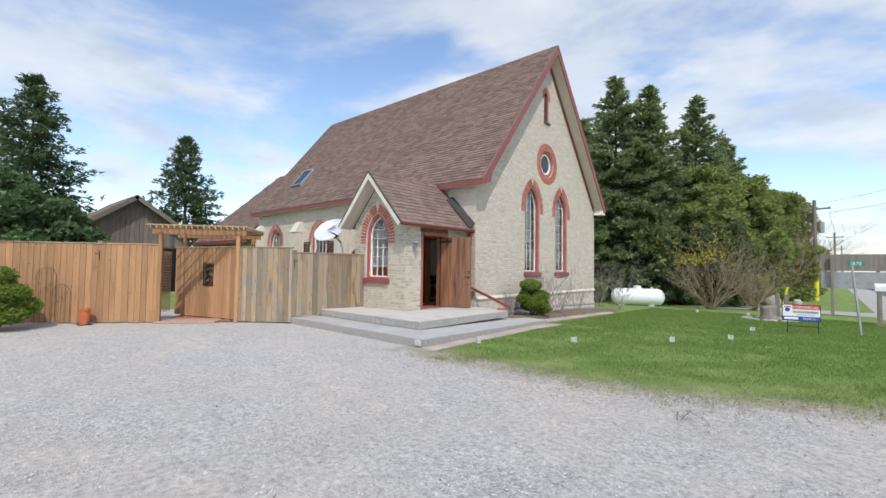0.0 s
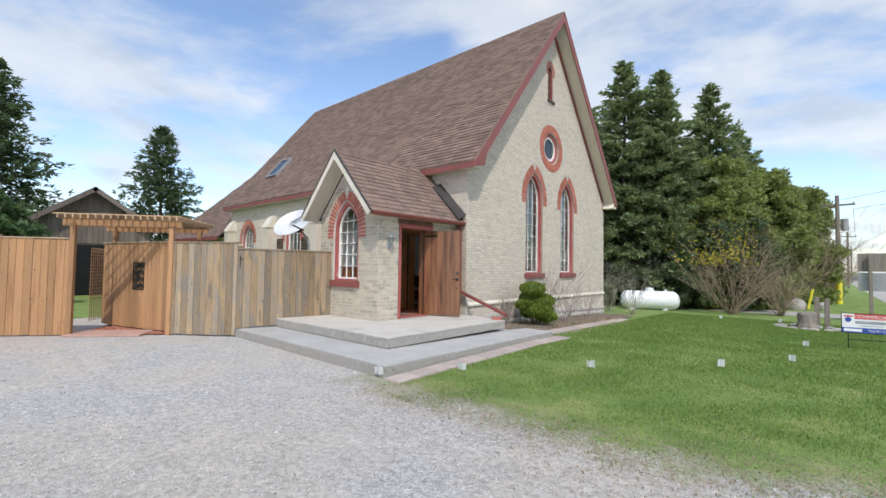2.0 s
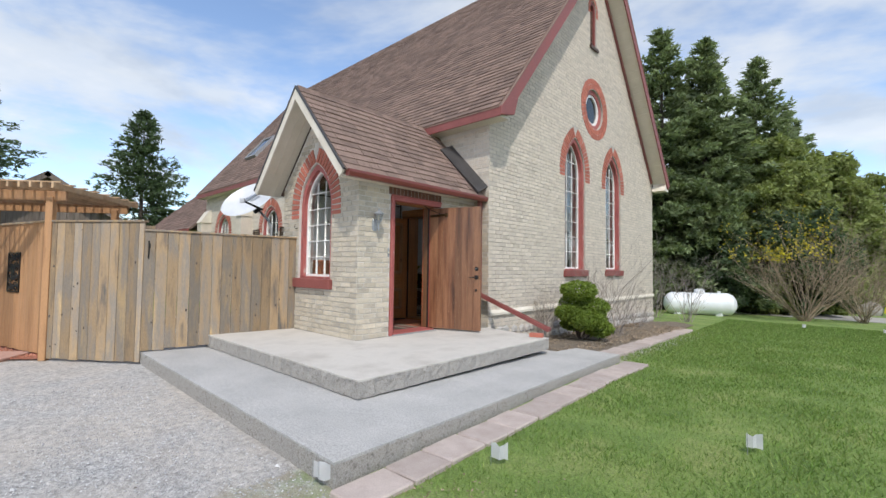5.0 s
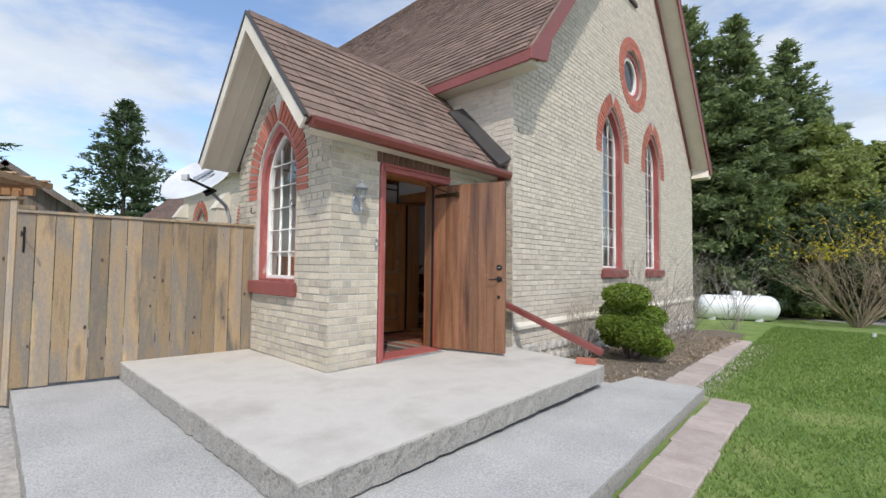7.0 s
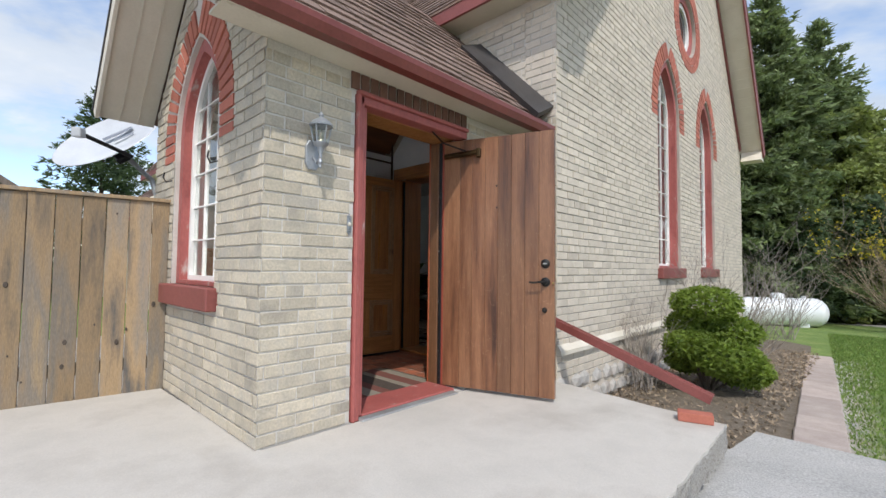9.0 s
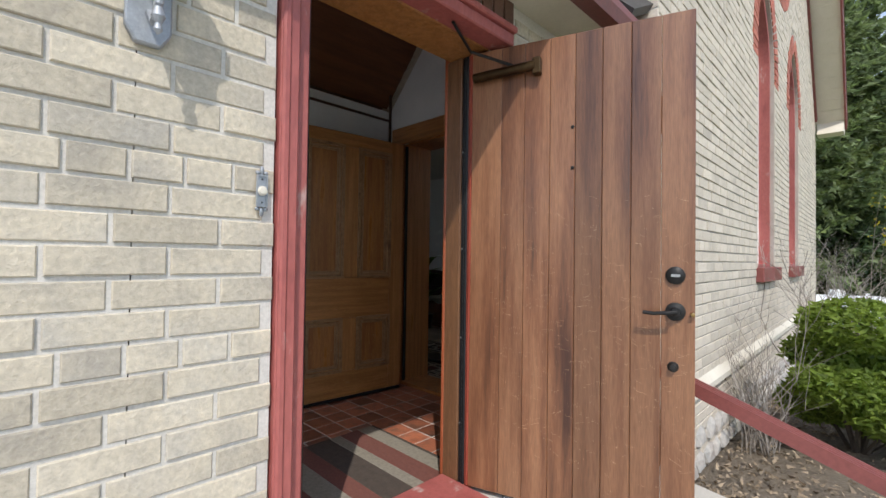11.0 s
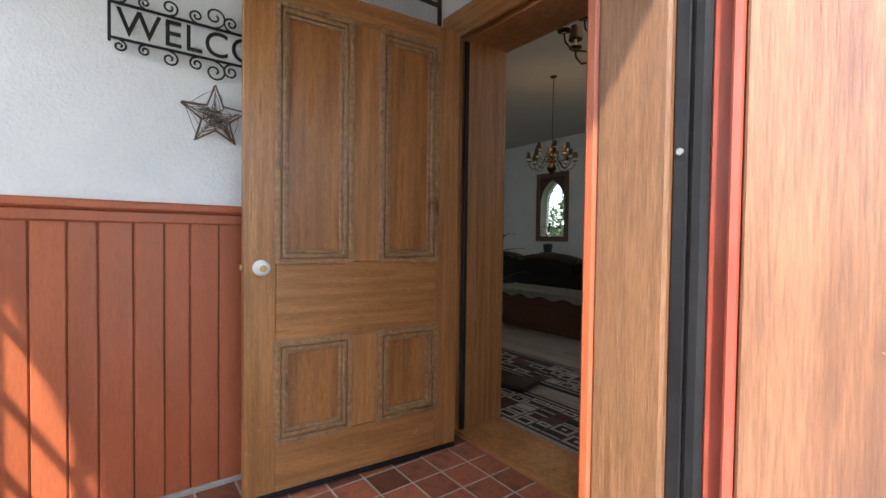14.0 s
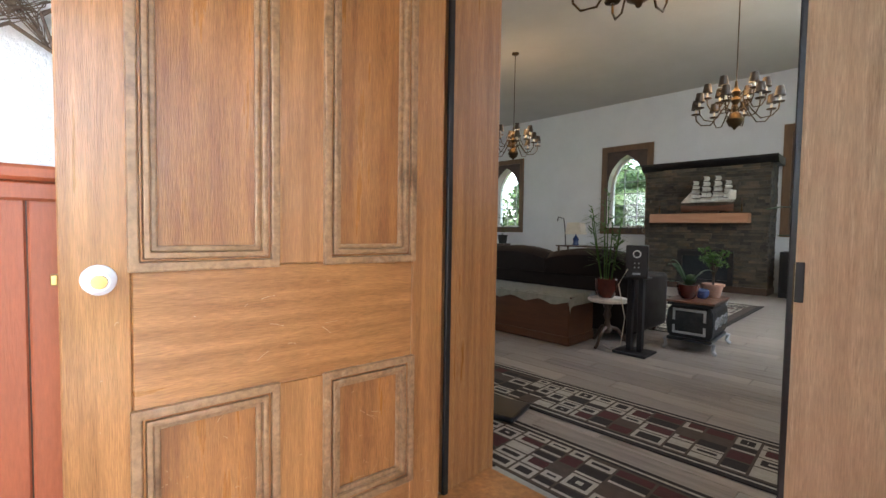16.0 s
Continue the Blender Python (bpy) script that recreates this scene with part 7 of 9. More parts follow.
def hook_on(m, u, z, label):
    h = thing("plant_hook", m @ Vector((u, -0.01, z)), label, "hook", "plant hooks on the fence")
    part("back_bar", bbox(u - 0.008, u + 0.008, -0.022, -0.012, z - 0.12, z + 0.12, 0.003, m), "black_iron", h)
    part("arm", tube(B(), [m @ Vector(p) for p in ((u, -0.02, z + 0.02), (u, -0.12, z + 0.06), (u, -0.2, z + 0.02), (u, -0.19, z + 0.07))], 0.006, 5), "black_iron", h)


hook_on(ma, 0.05, 1.55, "black iron plant hook on a fence post")
hook_on(mc, 1.4, 1.66, "black iron plant hook on a fence post")


def build_yard_things():
    # clay pot by the fence and the iron trellis
    p = thing("clay_pot", (-13.32, 2.2, 0.0), "tall orange clay pot by the fence", "pot")
    part("body", lathe(B(), [(0.09, 0.02), (0.10, 0.2), (0.105, 0.33), (0.12, 0.34), (0.12, 0.38), (0.1, 0.38), (0.09, 0.3)], (-13.32, 2.2, 0), 18), "clay_orange", p, smooth=True)
    part("foot_board", bbox(-13.47, -13.17, 2.07, 2.33, 0.0, 0.02, 0.005), "dark_wood", p)
    t = thing("iron_trellis", mc @ Vector((0.35, -0.05, 0.02)), "thin rusty iron garden trellis against the fence", "trellis")
    for u0, w, h in ((0.1, 0.42, 1.35), (0.45, 0.38, 0.95)):
        pts = [(u0, 0.0)] + [(u0 + w / 2 - w / 2 * math.cos(a), h - w / 2 + w / 2 * math.sin(a)) for a in [math.pi * k / 10 for k in range(11)]] + [(u0 + w, 0.0)]
        part("hoop", tube(B(), [mc @ Vector((a, -0.05, b)) for a, b in pts], 0.006, 5), "bark", t)
        for k in range(1, 4):
            u = u0 + w * k / 4
            part("upright", tube(B(), [mc @ Vector((u, -0.05, 0.02)), mc @ Vector((u, -0.05, h - 0.08))], 0.004, 4), "bark", t)
        for k in range(3):
            part("ring", tube(B(), [mc @ Vector((a, -0.055, b)) for a, b in spiral((u0 + w * (k + 1) / 4, h * 0.55 + 0.1 * k), 0.05, 1.2, 0)], 0.004, 4), "bark", t)
    # satellite dish behind the fence, its oval tipped on its mount
    d = thing("satellite_dish", (-11.37, 8.1, 0.0), "grey oval satellite dish on a steel pole", "satellite dish")
    across = Vector((0.279, 0.774, 0.568)).normalized()
    face = Vector((0.520, -0.619, 0.588))
    face = (face - across * face.dot(across)).normalized()
    up = face.cross(across)
    c = Vector((-11.47, 7.72, 2.54))
    q = Matrix(((across.x, up.x, face.x, c.x), (across.y, up.y, face.y, c.y), (across.z, up.z, face.z, c.z), (0, 0, 0, 1)))
    prof = [(0.0, 0.0), (0.15, 0.012), (0.3, 0.045), (0.43, 0.09), (0.44, 0.085), (0.3, 0.03), (0.0, -0.015)]
    part("reflector", lathe(B(), prof, (0, 0, 0), 36, q @ Matrix.Diagonal((1.16, 0.80, 0.9, 1))), "dish_grey", d, smooth=True)
    foot, head = q @ Vector((0.08, -0.34, -0.02)), Vector((-11.0, 7.40, 2.48))
    part("feed_arm", tube(B(), [foot, foot.lerp(head, 0.5), head], 0.02, 8), "black_iron", d, "dark feed arm")
    horn = head - c
    part("feed_horn", bevel(box(B(), -0.04, 0.04, -0.045, 0.045, -0.04, 0.05, 0, Matrix.Translation(head) @ horn.to_track_quat("Z", "Y").to_matrix().to_4x4()), 0.015, 2), "dish_grey", d, "pale feed head")
    part("emblem", box(B(), -0.05, 0.24, 0.03, 0.075, 0.043, 0.049, 0, q), "pewter", d)
    part("emblem", box(B(), 0.02, 0.22, -0.045, -0.02, 0.034, 0.039, 0, q), "pewter", d)
    part("back_bracket", bevel(box(B(), -0.06, 0.06, -0.3, 0.05, -0.07, -0.016, 0, q), 0.01), "black_iron", d)
    part("pole", tube(B(), [q @ Vector((0.03, -0.2, -0.06)), (-11.36, 8.05, 2.2), (-11.34, 8.1, 2.02), (-11.34, 8.1, 0.0)], 0.026, 10), "galv", d)
    # lean-to against the porch's far side
    l = thing("lean_to", (-11.0, 9.6, 0), "small brown lean-to roof behind the porch", "shed")
    part("wall", box(B(), -11.5, -10.44, 8.9, 10.43, 0, 1.9), "barn", l)
    part("roof", slab_between(B(), [(-11.7, 8.7, 1.92), (-11.7, 10.44, 1.92), (-10.43, 10.44, 2.7), (-10.43, 8.7, 2.7)], 0.06), "shingle", l)
    # buttresses of the side wall
    for x in (-14.35, -17.85, -21.5):
        b = thing("buttress", (x, SY, 0), "buff brick buttress with a sloped stone cap", "buttress", "buttresses")
        part("shaft", bbox(x - 0.2, x + 0.2, SY - 0.36, SY - 0.001, -0.1, 2.95, 0.006), "brick_buff", b)
        part("cap", prism(B(), [(SY - 0.4, 2.95), (SY - 0.001, 2.95), (SY - 0.001, 3.45), (SY - 0.12, 3.4)], x - 0.23, x + 0.23, Matrix(((0, 0, 1, 0), (1, 0, 0, 0), (0, 1, 0, 0), (0, 0, 0, 1)))), "cream", b)
    # louvred shutter between the buttress and the window
    sh = thing("window_shutter", (-17.3, SY - 0.02, 1.5), "dark louvred window shutter", "shutter")
    for x in (-17.25, -15.45):
        part("frame", ring_plate(B(), [(x - 0.22, 1.3), (x + 0.22, 1.3), (x + 0.22, 2.5), (x - 0.22, 2.5)], [(x - 0.18, 1.34), (x + 0.18, 1.34), (x + 0.18, 2.46), (x - 0.18, 2.46)], 0.012, 0.04, at_south(SY)), "dark_wood", sh)
        for k in range(18):
            part("louvre", box(B(), x - 0.18, x + 0.18, 1.36 + 0.06 * k, 1.40 + 0.06 * k, 0.014, 0.032, 0, at_south(SY)), "dark_wood", sh)


build_yard_things()


def build_barn():
    b = thing("barn", (-26, 6.1, 0), "weathered grey board barn behind the fence", "barn")
    y0, y1, yc, ze, zr, x0, x1 = 3.9, 8.3, 6.05, 3.3, 4.85, -31.0, -26.0
    part("wall", box(B(), x0, x1 - 0.03, y0 + 0.02, y1 - 0.02, 0, 2.4), "barn", b)
    part("gable", prism(B(), [(y0, 2.4), (y1, 2.4), (y1, ze), (yc, zr - 0.12), (y0, ze)], -4.9, -0.04, at_gable(x1)), "barn", b)
    y, k = y0, 0
    while y < y1:
        w = 0.2
        top = lambda t: ze + (zr - 0.15 - ze) * (1 - abs(t - yc) / (yc - y0 if t < yc else y1 - yc))
        part("board", prism(B(), [(y + 0.006, 2.35 if k % 2 else 2.3), (y + w - 0.006, 2.3), (y + w - 0.006, top(min(y1, y + w))), (y + 0.006, top(y))], -0.03, 0.0, at_gable(x1)), "barn", b)
        y += w
        k += 1
    # flat black sheet over the solid wall, painted as the interior's shade
    part("doorway", box(B(), x1 - 0.02, x1 + 0.005, y0 + 0.3, y1 - 0.3, 0.0, 2.25), "firebox", b, "black sheet standing for the shade inside the open front")
    for ye in (y0 - 0.35, y1 + 0.35):
        zl = ze - 0.35 * (zr - ze) / (yc - y0)
        part("roof", slab_between(B(), [(x0, ye, zl), (x1 + 0.45, ye, zl), (x1 + 0.45, yc, zr), (x0, yc, zr)], 0.07), "shingle", b)
        part("barge_board", slab_between(B(), [(x1 + 0.45, ye, zl), (x1 + 0.48, ye, zl), (x1 + 0.48, yc, zr), (x1 + 0.45, yc, zr)], 0.2), "barn", b)


build_barn()


# ---- lawn and road things ----
def build_tank():
    a, b = Vector((-9.15, 24.5, 0.12)), Vector((-6.7, 25.7, 0.12))
    g = ground_height(0, 25)
    d = (b - a).normalized()
    t = thing("propane_tank", ((a + b) / 2).to_tuple()[:2] + (g,), "white horizontal propane tank on the grass", "tank")
    q = Matrix.Translation((a.x, a.y, g + 0.47)) @ d.to_track_quat("Z", "Y").to_matrix().to_4x4()
    L = (b - a).length
    r = 0.46
    prof = [(r * math.sin(k * math.pi / 16), 0.36 - 0.36 * math.cos(k * math.pi / 16)) for k in range(9)] + [(r * math.cos(k * math.pi / 16), L - 0.36 + 0.36 * math.sin(k * math.pi / 16)) for k in range(9)]
    part("shell", lathe(B(), prof, (0, 0, 0), 28, q), "tank", t, smooth=True)
    c = (a + b) / 2
    part("dome", lathe(B(), [(0.2, 0.85), (0.2, 1.03), (0.16, 1.08), (0.0, 1.10)], (c.x, c.y, g), 18), "tank", t, smooth=True)
    part("lifting_lug", bbox(c.x + 0.6, c.x + 0.72, c.y + 0.3, c.y + 0.34, g + 0.88, g + 1.0, 0.01), "tank", t)
    for f in (0.22, 0.78):
        p = a.lerp(b, f)
        part("leg", bbox(p.x - 0.12, p.x + 0.12, p.y - 0.3, p.y + 0.3, g - 0.02, g + 0.12, 0.01), "tank", t)


build_tank()


def text_on(parent, body, size, m, material, name="lettering", fit=None):
    cu = bpy.data.curves.new(name, "FONT")
    cu.body, cu.size, cu.extrude = body, size, 0.0008
    cu.materials.append(M[material])
    ob = hang(new(name, cu), parent)
    ob.matrix_basis = m @ (Matrix.Diagonal((fit, 1, 1, 1)) if fit else Matrix.Identity(4))
    return ob


def build_sign():
    a, b = Vector((-0.97, 15.02, 0)), Vector((-0.2, 15.17, 0))
    d = (b - a).normalized()
    g = ground_height(0, 15)
    m = Matrix.Translation((a.x, a.y, 0)) @ Matrix(((d.x, 0, d.y, 0), (d.y, 0, -d.x, 0), (0, 1, 0, 0), (0, 0, 0, 1)))
    s = thing("sale_sign", (a.x, a.y, g), "red, white and blue commercial property sign in a black frame", "sign")
    W = (b - a).length
    part("panel", bevel(box(B(), 0, W, 0.19, 0.60, -0.012, 0.0, 0, m), 0.003), "plastic_white", s)
    part("red_band", box(B(), 0.21, W, 0.485, 0.60, 0.001, 0.003, 0, m), "sign_red", s)
    part("blue_band", box(B(), 0.0, W, 0.19, 0.30, 0.001, 0.003, 0, m), "sign_blue", s)
    part("emblem", lathe(B(), [(0.0, 0.004), (0.055, 0.003), (0.055, 0.0)], (0.105, 0.47, 0), 20, m), "sign_blue", s, "round blue emblem")
    part("emblem_stripe", box(B(), 0.03, 0.18, 0.53, 0.56, 0.004, 0.006, 0, m), "sign_red", s)
    text_on(s, "COMMERCIAL", 0.105, m @ Matrix.Translation((0.22, 0.505, 0.005)), "plastic_white", fit=0.82)
    part("name_bar", box(B(), 0.22, W - 0.04, 0.385, 0.445, 0.001, 0.004, 0, m), "pewter", s)
    part("name_bar", box(B(), 0.30, W - 0.12, 0.335, 0.35, 0.001, 0.004, 0, m), "pewter", s)
    part("logo_bar", box(B(), 0.03, 0.33, 0.215, 0.275, 0.004, 0.006, 0, m), "plastic_white", s)
    text_on(s, "743-9111", 0.085, m @ Matrix.Translation((0.42, 0.215, 0.005)), "plastic_white", fit=0.86)
    for u in (0.1, W - 0.04):
        part("leg", bevel(box(B(), u - 0.008, u + 0.008, g - 0.02, 0.19, -0.016, 0.0, 0, m), 0.002), "black_iron", s)
    part("cross_bar", box(B(), 0.1, W - 0.04, 0.03, 0.045, -0.016, 0.0, 0, m), "black_iron", s)
    part("frame", ring_plate(B(), [(-0.012, 0.178), (W + 0.012, 0.178), (W + 0.012, 0.612), (-0.012, 0.612)], [(0, 0.19), (W, 0.19), (W, 0.6), (0, 0.6)], -0.014, 0.004, m), "black_iron", s)


build_sign()


def build_flags():
    """Small white survey flags pushed into the grass."""
    rng = random.Random(3)
    for x, y in ((-5.72, 5.72), (-5.1, 6.72), (-3.85, 8.2), (-2.45, 9.7), (-1.7, 11.4), (-1.62, 14.2), (-4.35, 21.5), (-2.6, 22.0)):
        g = ground_height(x, y)
        f = thing("lawn_flag", (x, y, g), "small white marker flag in the lawn", "flag", "marker flags")
        part("wire", rod(B(), (x, y, g - 0.02), (x, y, g + 0.17), 0.0018, seg=5), "galv", f)
        bm = B()
        a = rng.uniform(0.3, 1.0)
        cols = []
        for k in range(5):
            u = 0.115 * k / 4
            w = 0.018 * math.sin(k * 1.9 + x)
            px, py = x + u * math.cos(a) - w * math.sin(a), y + u * math.sin(a) + w * math.cos(a)
            cols.append([bm.verts.new((px, py, g + 0.055 - 0.02 * k / 4 * rng.random())), bm.verts.new((px, py, g + 0.165 - 0.03 * rng.random()))])
        for p, q in zip(cols, cols[1:]):
            bm.faces.new((p[0], q[0], q[1], p[1]))
        bmesh.ops.solidify(bm, geom=list(bm.faces), thickness=0.0012)
        part("cloth", bm, "plastic_white", f)


build_flags()


def build_roadside():
    g = ground_height(0, 20.3)
    # tree stump with stones round it
    st = thing("tree_stump", (-1.74, 20.3, g), "grey weathered stump ringed with stones", "stump")
    bm = lathe(B(), [(0.34, -0.1), (0.3, 0.05), (0.25, 0.2), (0.24, 0.48), (0.22, 0.52), (0.0, 0.5)], (-1.74, 20.3, g), 14)
    for v in bm.verts:
        v.co += Vector((0.06, 0.06, 0.05)) * noise.noise(v.co * 4)
    part("trunk", bm, "pole_wood", st)
    rng = random.Random(6)
    for k in range(15):
        a = 2 * math.pi * k / 15 + rng.uniform(-0.1, 0.1)
        x, y = -1.74 + 0.75 * math.cos(a), 20.3 + 0.6 * math.sin(a)
        solo("border_stone", ball(B(), (x, y, g + 0.03), rng.uniform(0.09, 0.15), (1.2, 0.9, 0.55), 1, 0.3, k), "rock", "pale stone round the stump", "stone", "border stones", smooth=True)
    for x, y, h in ((-1.5, 20.9, 1.0), (-1.25, 21.05, 0.95)):
        solo("wooden_post", bevel(box(B(), x - 0.07, x + 0.07, y - 0.07, y + 0.07, g - 0.1, g + h), 0.01), "pole_wood", "short grey wooden post by the stump", "post", "wooden posts")
    # street sign
    s = thing("street_sign", (0.62, 16.3, ground_height(0, 16.3)), "leaning steel post with a small green street sign", "street sign")
    part("post", rod(B(), (0.62, 16.3, ground_height(0, 16) - 0.1), (0.45, 16.35, 1.78), 0.03, seg=6), "galv", s)
    q = Matrix.Translation((0.42, 16.33, 1.66)) @ Matrix(((0.97, 0, 0.2, 0), (0.2, 0, -0.97, 0), (0, 1, 0, 0), (0, 0, 0, 1)))
    part("plate", bevel(box(B(), -0.05, 0.3, 0, 0.14, 0, 0.008, 0, q), 0.002), "sign_green", s)
    text_on(s, "1570", 0.12, q @ Matrix.Translation((0.0, 0.03, 0.01)), "plastic_white")
    # mailbox
    mb = thing("mailbox", (1.3, 21.0, ground_height(0, 21)), "white roadside mailbox on a wooden post", "mailbox")
    gz = ground_height(0, 21)
    part("post", bbox(1.2, 1.32, 20.95, 21.07, gz - 0.05, 0.85, 0.008), "pole_wood", mb)
    ol = [(-0.14, 0.0), (0.14, 0.0), (0.14, 0.12)] + [(0.14 * math.cos(math.pi * k / 8), 0.12 + 0.14 * math.sin(math.pi * k / 8)) for k in range(1, 8)] + [(-0.14, 0.12)]
    part("box", prism(B(), ol, 0, 0.75, Matrix.Translation((1.15, 21.1, 0.86)) @ Matrix(((0, 0, 1, 0), (1, 0, 0, 0), (0, 1, 0, 0), (0, 0, 0, 1)))), "plastic_white", mb)
    # the back of a roadside board
    bd = thing("billboard", (0.6, 27, ground_height(0, 27)), "pale weathered back of a roadside billboard", "billboard")
    gz = ground_height(0, 27)
    part("post", bbox(0.02, 0.14, 26.9, 27.02, gz - 0.1, 2.25, 0.01), "pole_wood", bd)
    part("post", bbox(1.55, 1.67, 27.2, 27.32, gz - 0.1, 2.25, 0.01), "pole_wood", bd)
    part("panel", bbox(-0.3, 2.05, 27.1, 27.14, 1.55, 2.3, 0.006), "pole_wood", bd)
    part("panel", bbox(-0.3, 2.05, 27.1, 27.14, 0.75, 1.5, 0.006), "galv", bd)
    # utility poles and wires
    tops = []
    for x, y, h in ((-0.75, 41.5, 7.3), (0.6, 82.0, 7.6), (2.0, 125.0, 7.6)):
        gz = ground_height(x, y)
        p = thing("utility_pole", (x, y, gz), "grey wooden utility pole by the road", "utility pole", "utility poles")
        part("pole", rod(B(), (x, y, gz - 0.3), (x, y, gz + h), 0.15, 0.11, 12), "pole_wood", p)
        part("cross_arm", bbox(x - 0.9, x + 0.9, y - 0.06, y + 0.06, gz + h - 0.7, gz + h - 0.58, 0.01), "pole_wood", p)
        for k in (-0.8, 0.0, 0.8):
            part("insulator", lathe(B(), [(0.04, 0), (0.05, 0.05), (0.03, 0.12), (0.0, 0.14)], (x + k, y, gz + h - 0.58), 10), "rock", p)
        if y < 50:
            part("guard", rod(B(), (x, y, gz), (x, y, gz + 1.6), 0.17, seg=12), "yellow", p, "yellow guard sleeve")
            part("transformer", rod(B(), (x + 0.35, y, gz + h - 2.4), (x + 0.35, y, gz + h - 1.6), 0.2, seg=14), "galv", p)
        tops.append((x, y, gz + h - 0.45))
    for a, b in ((tops[0], (17.0, 12.0, 8.4)), (tops[0], tops[1]), (tops[1], tops[2])):
        for k, off in enumerate((-0.8, 0.8)):
            pts = []
            for i in range(13):
                f = i / 12
                pts.append((a[0] + (b[0] - a[0]) * f + off, a[1] + (b[1] - a[1]) * f, a[2] + (b[2] - a[2]) * f - 3.2 * f * (1 - f) - 0.5 * k))
            solo("power_line", tube(B(), pts, 0.012, 4), "rubber", "black power line over the road", "cable", "power lines")
    # yellow marker and stones by the side drive
    solo("marker_stake", rod(B(), (-2.1, 33.0, -0.5), (-1.9, 33.1, 0.55), 0.06, seg=6), "yellow", "yellow marker stake by the drive", "stake")
    for k, (x, y, r) in enumerate(((-2.6, 33.2, 0.4), (-3.0, 33.6, 0.25), (-1.5, 34.0, 0.22))):
        solo("boulder", ball(B(), (x, y, -0.45), r, (1.2, 0.8, 1.2), 2, 0.3, k), "rock", "pale boulder beside the side drive", "boulder", "boulders", smooth=True)
    # far vehicles on the road
    for x, y, c in ((4.6, 75.0, "black_plastic"), (5.2, 92.0, "plastic_white")):
        gz = -0.5
        v = thing("car", (x, y, gz), "distant parked-looking car on the road", "car", "cars on the road")
        part("body", bevel(box(B(), x - 0.9, x + 0.9, y - 2.1, y + 2.1, gz + 0.35, gz + 1.0), 0.12, 2), c, v)
        part("cabin", bevel(prism(B(), [(-1.5, 1.0), (1.3, 1.0), (0.9, 1.55), (-1.2, 1.55)], -0.8, 0.8, Matrix.Translation((x, y, gz)) @ Matrix(((0, 0, 1, 0), (1, 0, 0, 0), (0, 1, 0, 0), (0, 0, 0, 1)))), 0.05), "dark_glass", v)
        for sx in (-0.85, 0.85):
            for sy in (-1.35, 1.35):
                part("wheel", rod(B(), (x + sx - 0.1, y + sy, gz + 0.36), (x + sx + 0.1, y + sy, gz + 0.36), 0.33, seg=14), "rubber", v)


build_roadside()

# field stones of the church foundation, where the bed meets the wall
frng2 = random.Random(15)
fd = thing("foundation", (GX, 14.85, -0.2), "rough grey fieldstone foundation of the church", "foundation", kind="structure")
y = 10.5
while y < 19.2:
    for row in range(3):
        w = frng2.uniform(0.18, 0.34)
        z = -0.16 + 0.17 * row + ground_height(0, y)
        if z + 0.1 > 0.42:
            continue
        part("stone", ball(B(), (GX + 0.0, y + frng2.uniform(0, 0.1), z + 0.09), 0.14, (0.32, 0.95, 0.62), 1, 0.35, y * 3 + row), "stone_found", fd)
    y += frng2.uniform(0.19, 0.26)
part("water_table", prism(B(), [(0.0, 0.52), (0.045, 0.52), (0.045, 0.56), (0.0, 0.62)], 10.46, 19.26, Matrix(((1, 0, 0, GX + 0.001), (0, 0, 1, 0), (0, 1, 0, 0), (0, 0, 0, 1)))), "cream", fd, "sloped pale stone course")

# ---- nave inside ----
def build_nave_floor():
    f = thing("plank_floor", (-11, 13, FLOOR), "grey-brown wood look plank tiles", "floor", kind="structure")
    rng = random.Random(5)
    W, L = 0.152, 0.92
    shared = {}
    rest = B()
    y = SY + 0.295
    row = 0
    while y < NY - 0.42:
        x = GX - 0.42 + (row * 0.31) % L
        while x > WX + 0.45:
            x1, x0 = min(x, GX - 0.42), max(x - L, WX + 0.42)
            w = round(x1 - x0 - 0.004, 3)
            if w > 0.05:
                if x1 > -13.2 and y < 14.6:
                    if w not in shared:
                        shared[w] = mesh_of("plank", bbox(-w, 0, 0, W - 0.004, -0.008, 0, 0.0015), "plank_tile")
                    ob = hang(new("plank", shared[w]), f)
                    ob.location = (x1, y, FLOOR)
                else:
                    box(rest, x0 + 0.002, x1 - 0.002, y, y + W - 0.004, FLOOR - 0.008, FLOOR)
            x -= L
        y += W
        row += 1
    part("plank_field", rest, "plank_tile", f, kind="stuff")
    part("baseboard", bbox(WX + 0.42, -12.4, NY - 0.43, NY - 0.406, FLOOR, FLOOR + 0.14, 0.004), "casing", f)


build_nave_floor()


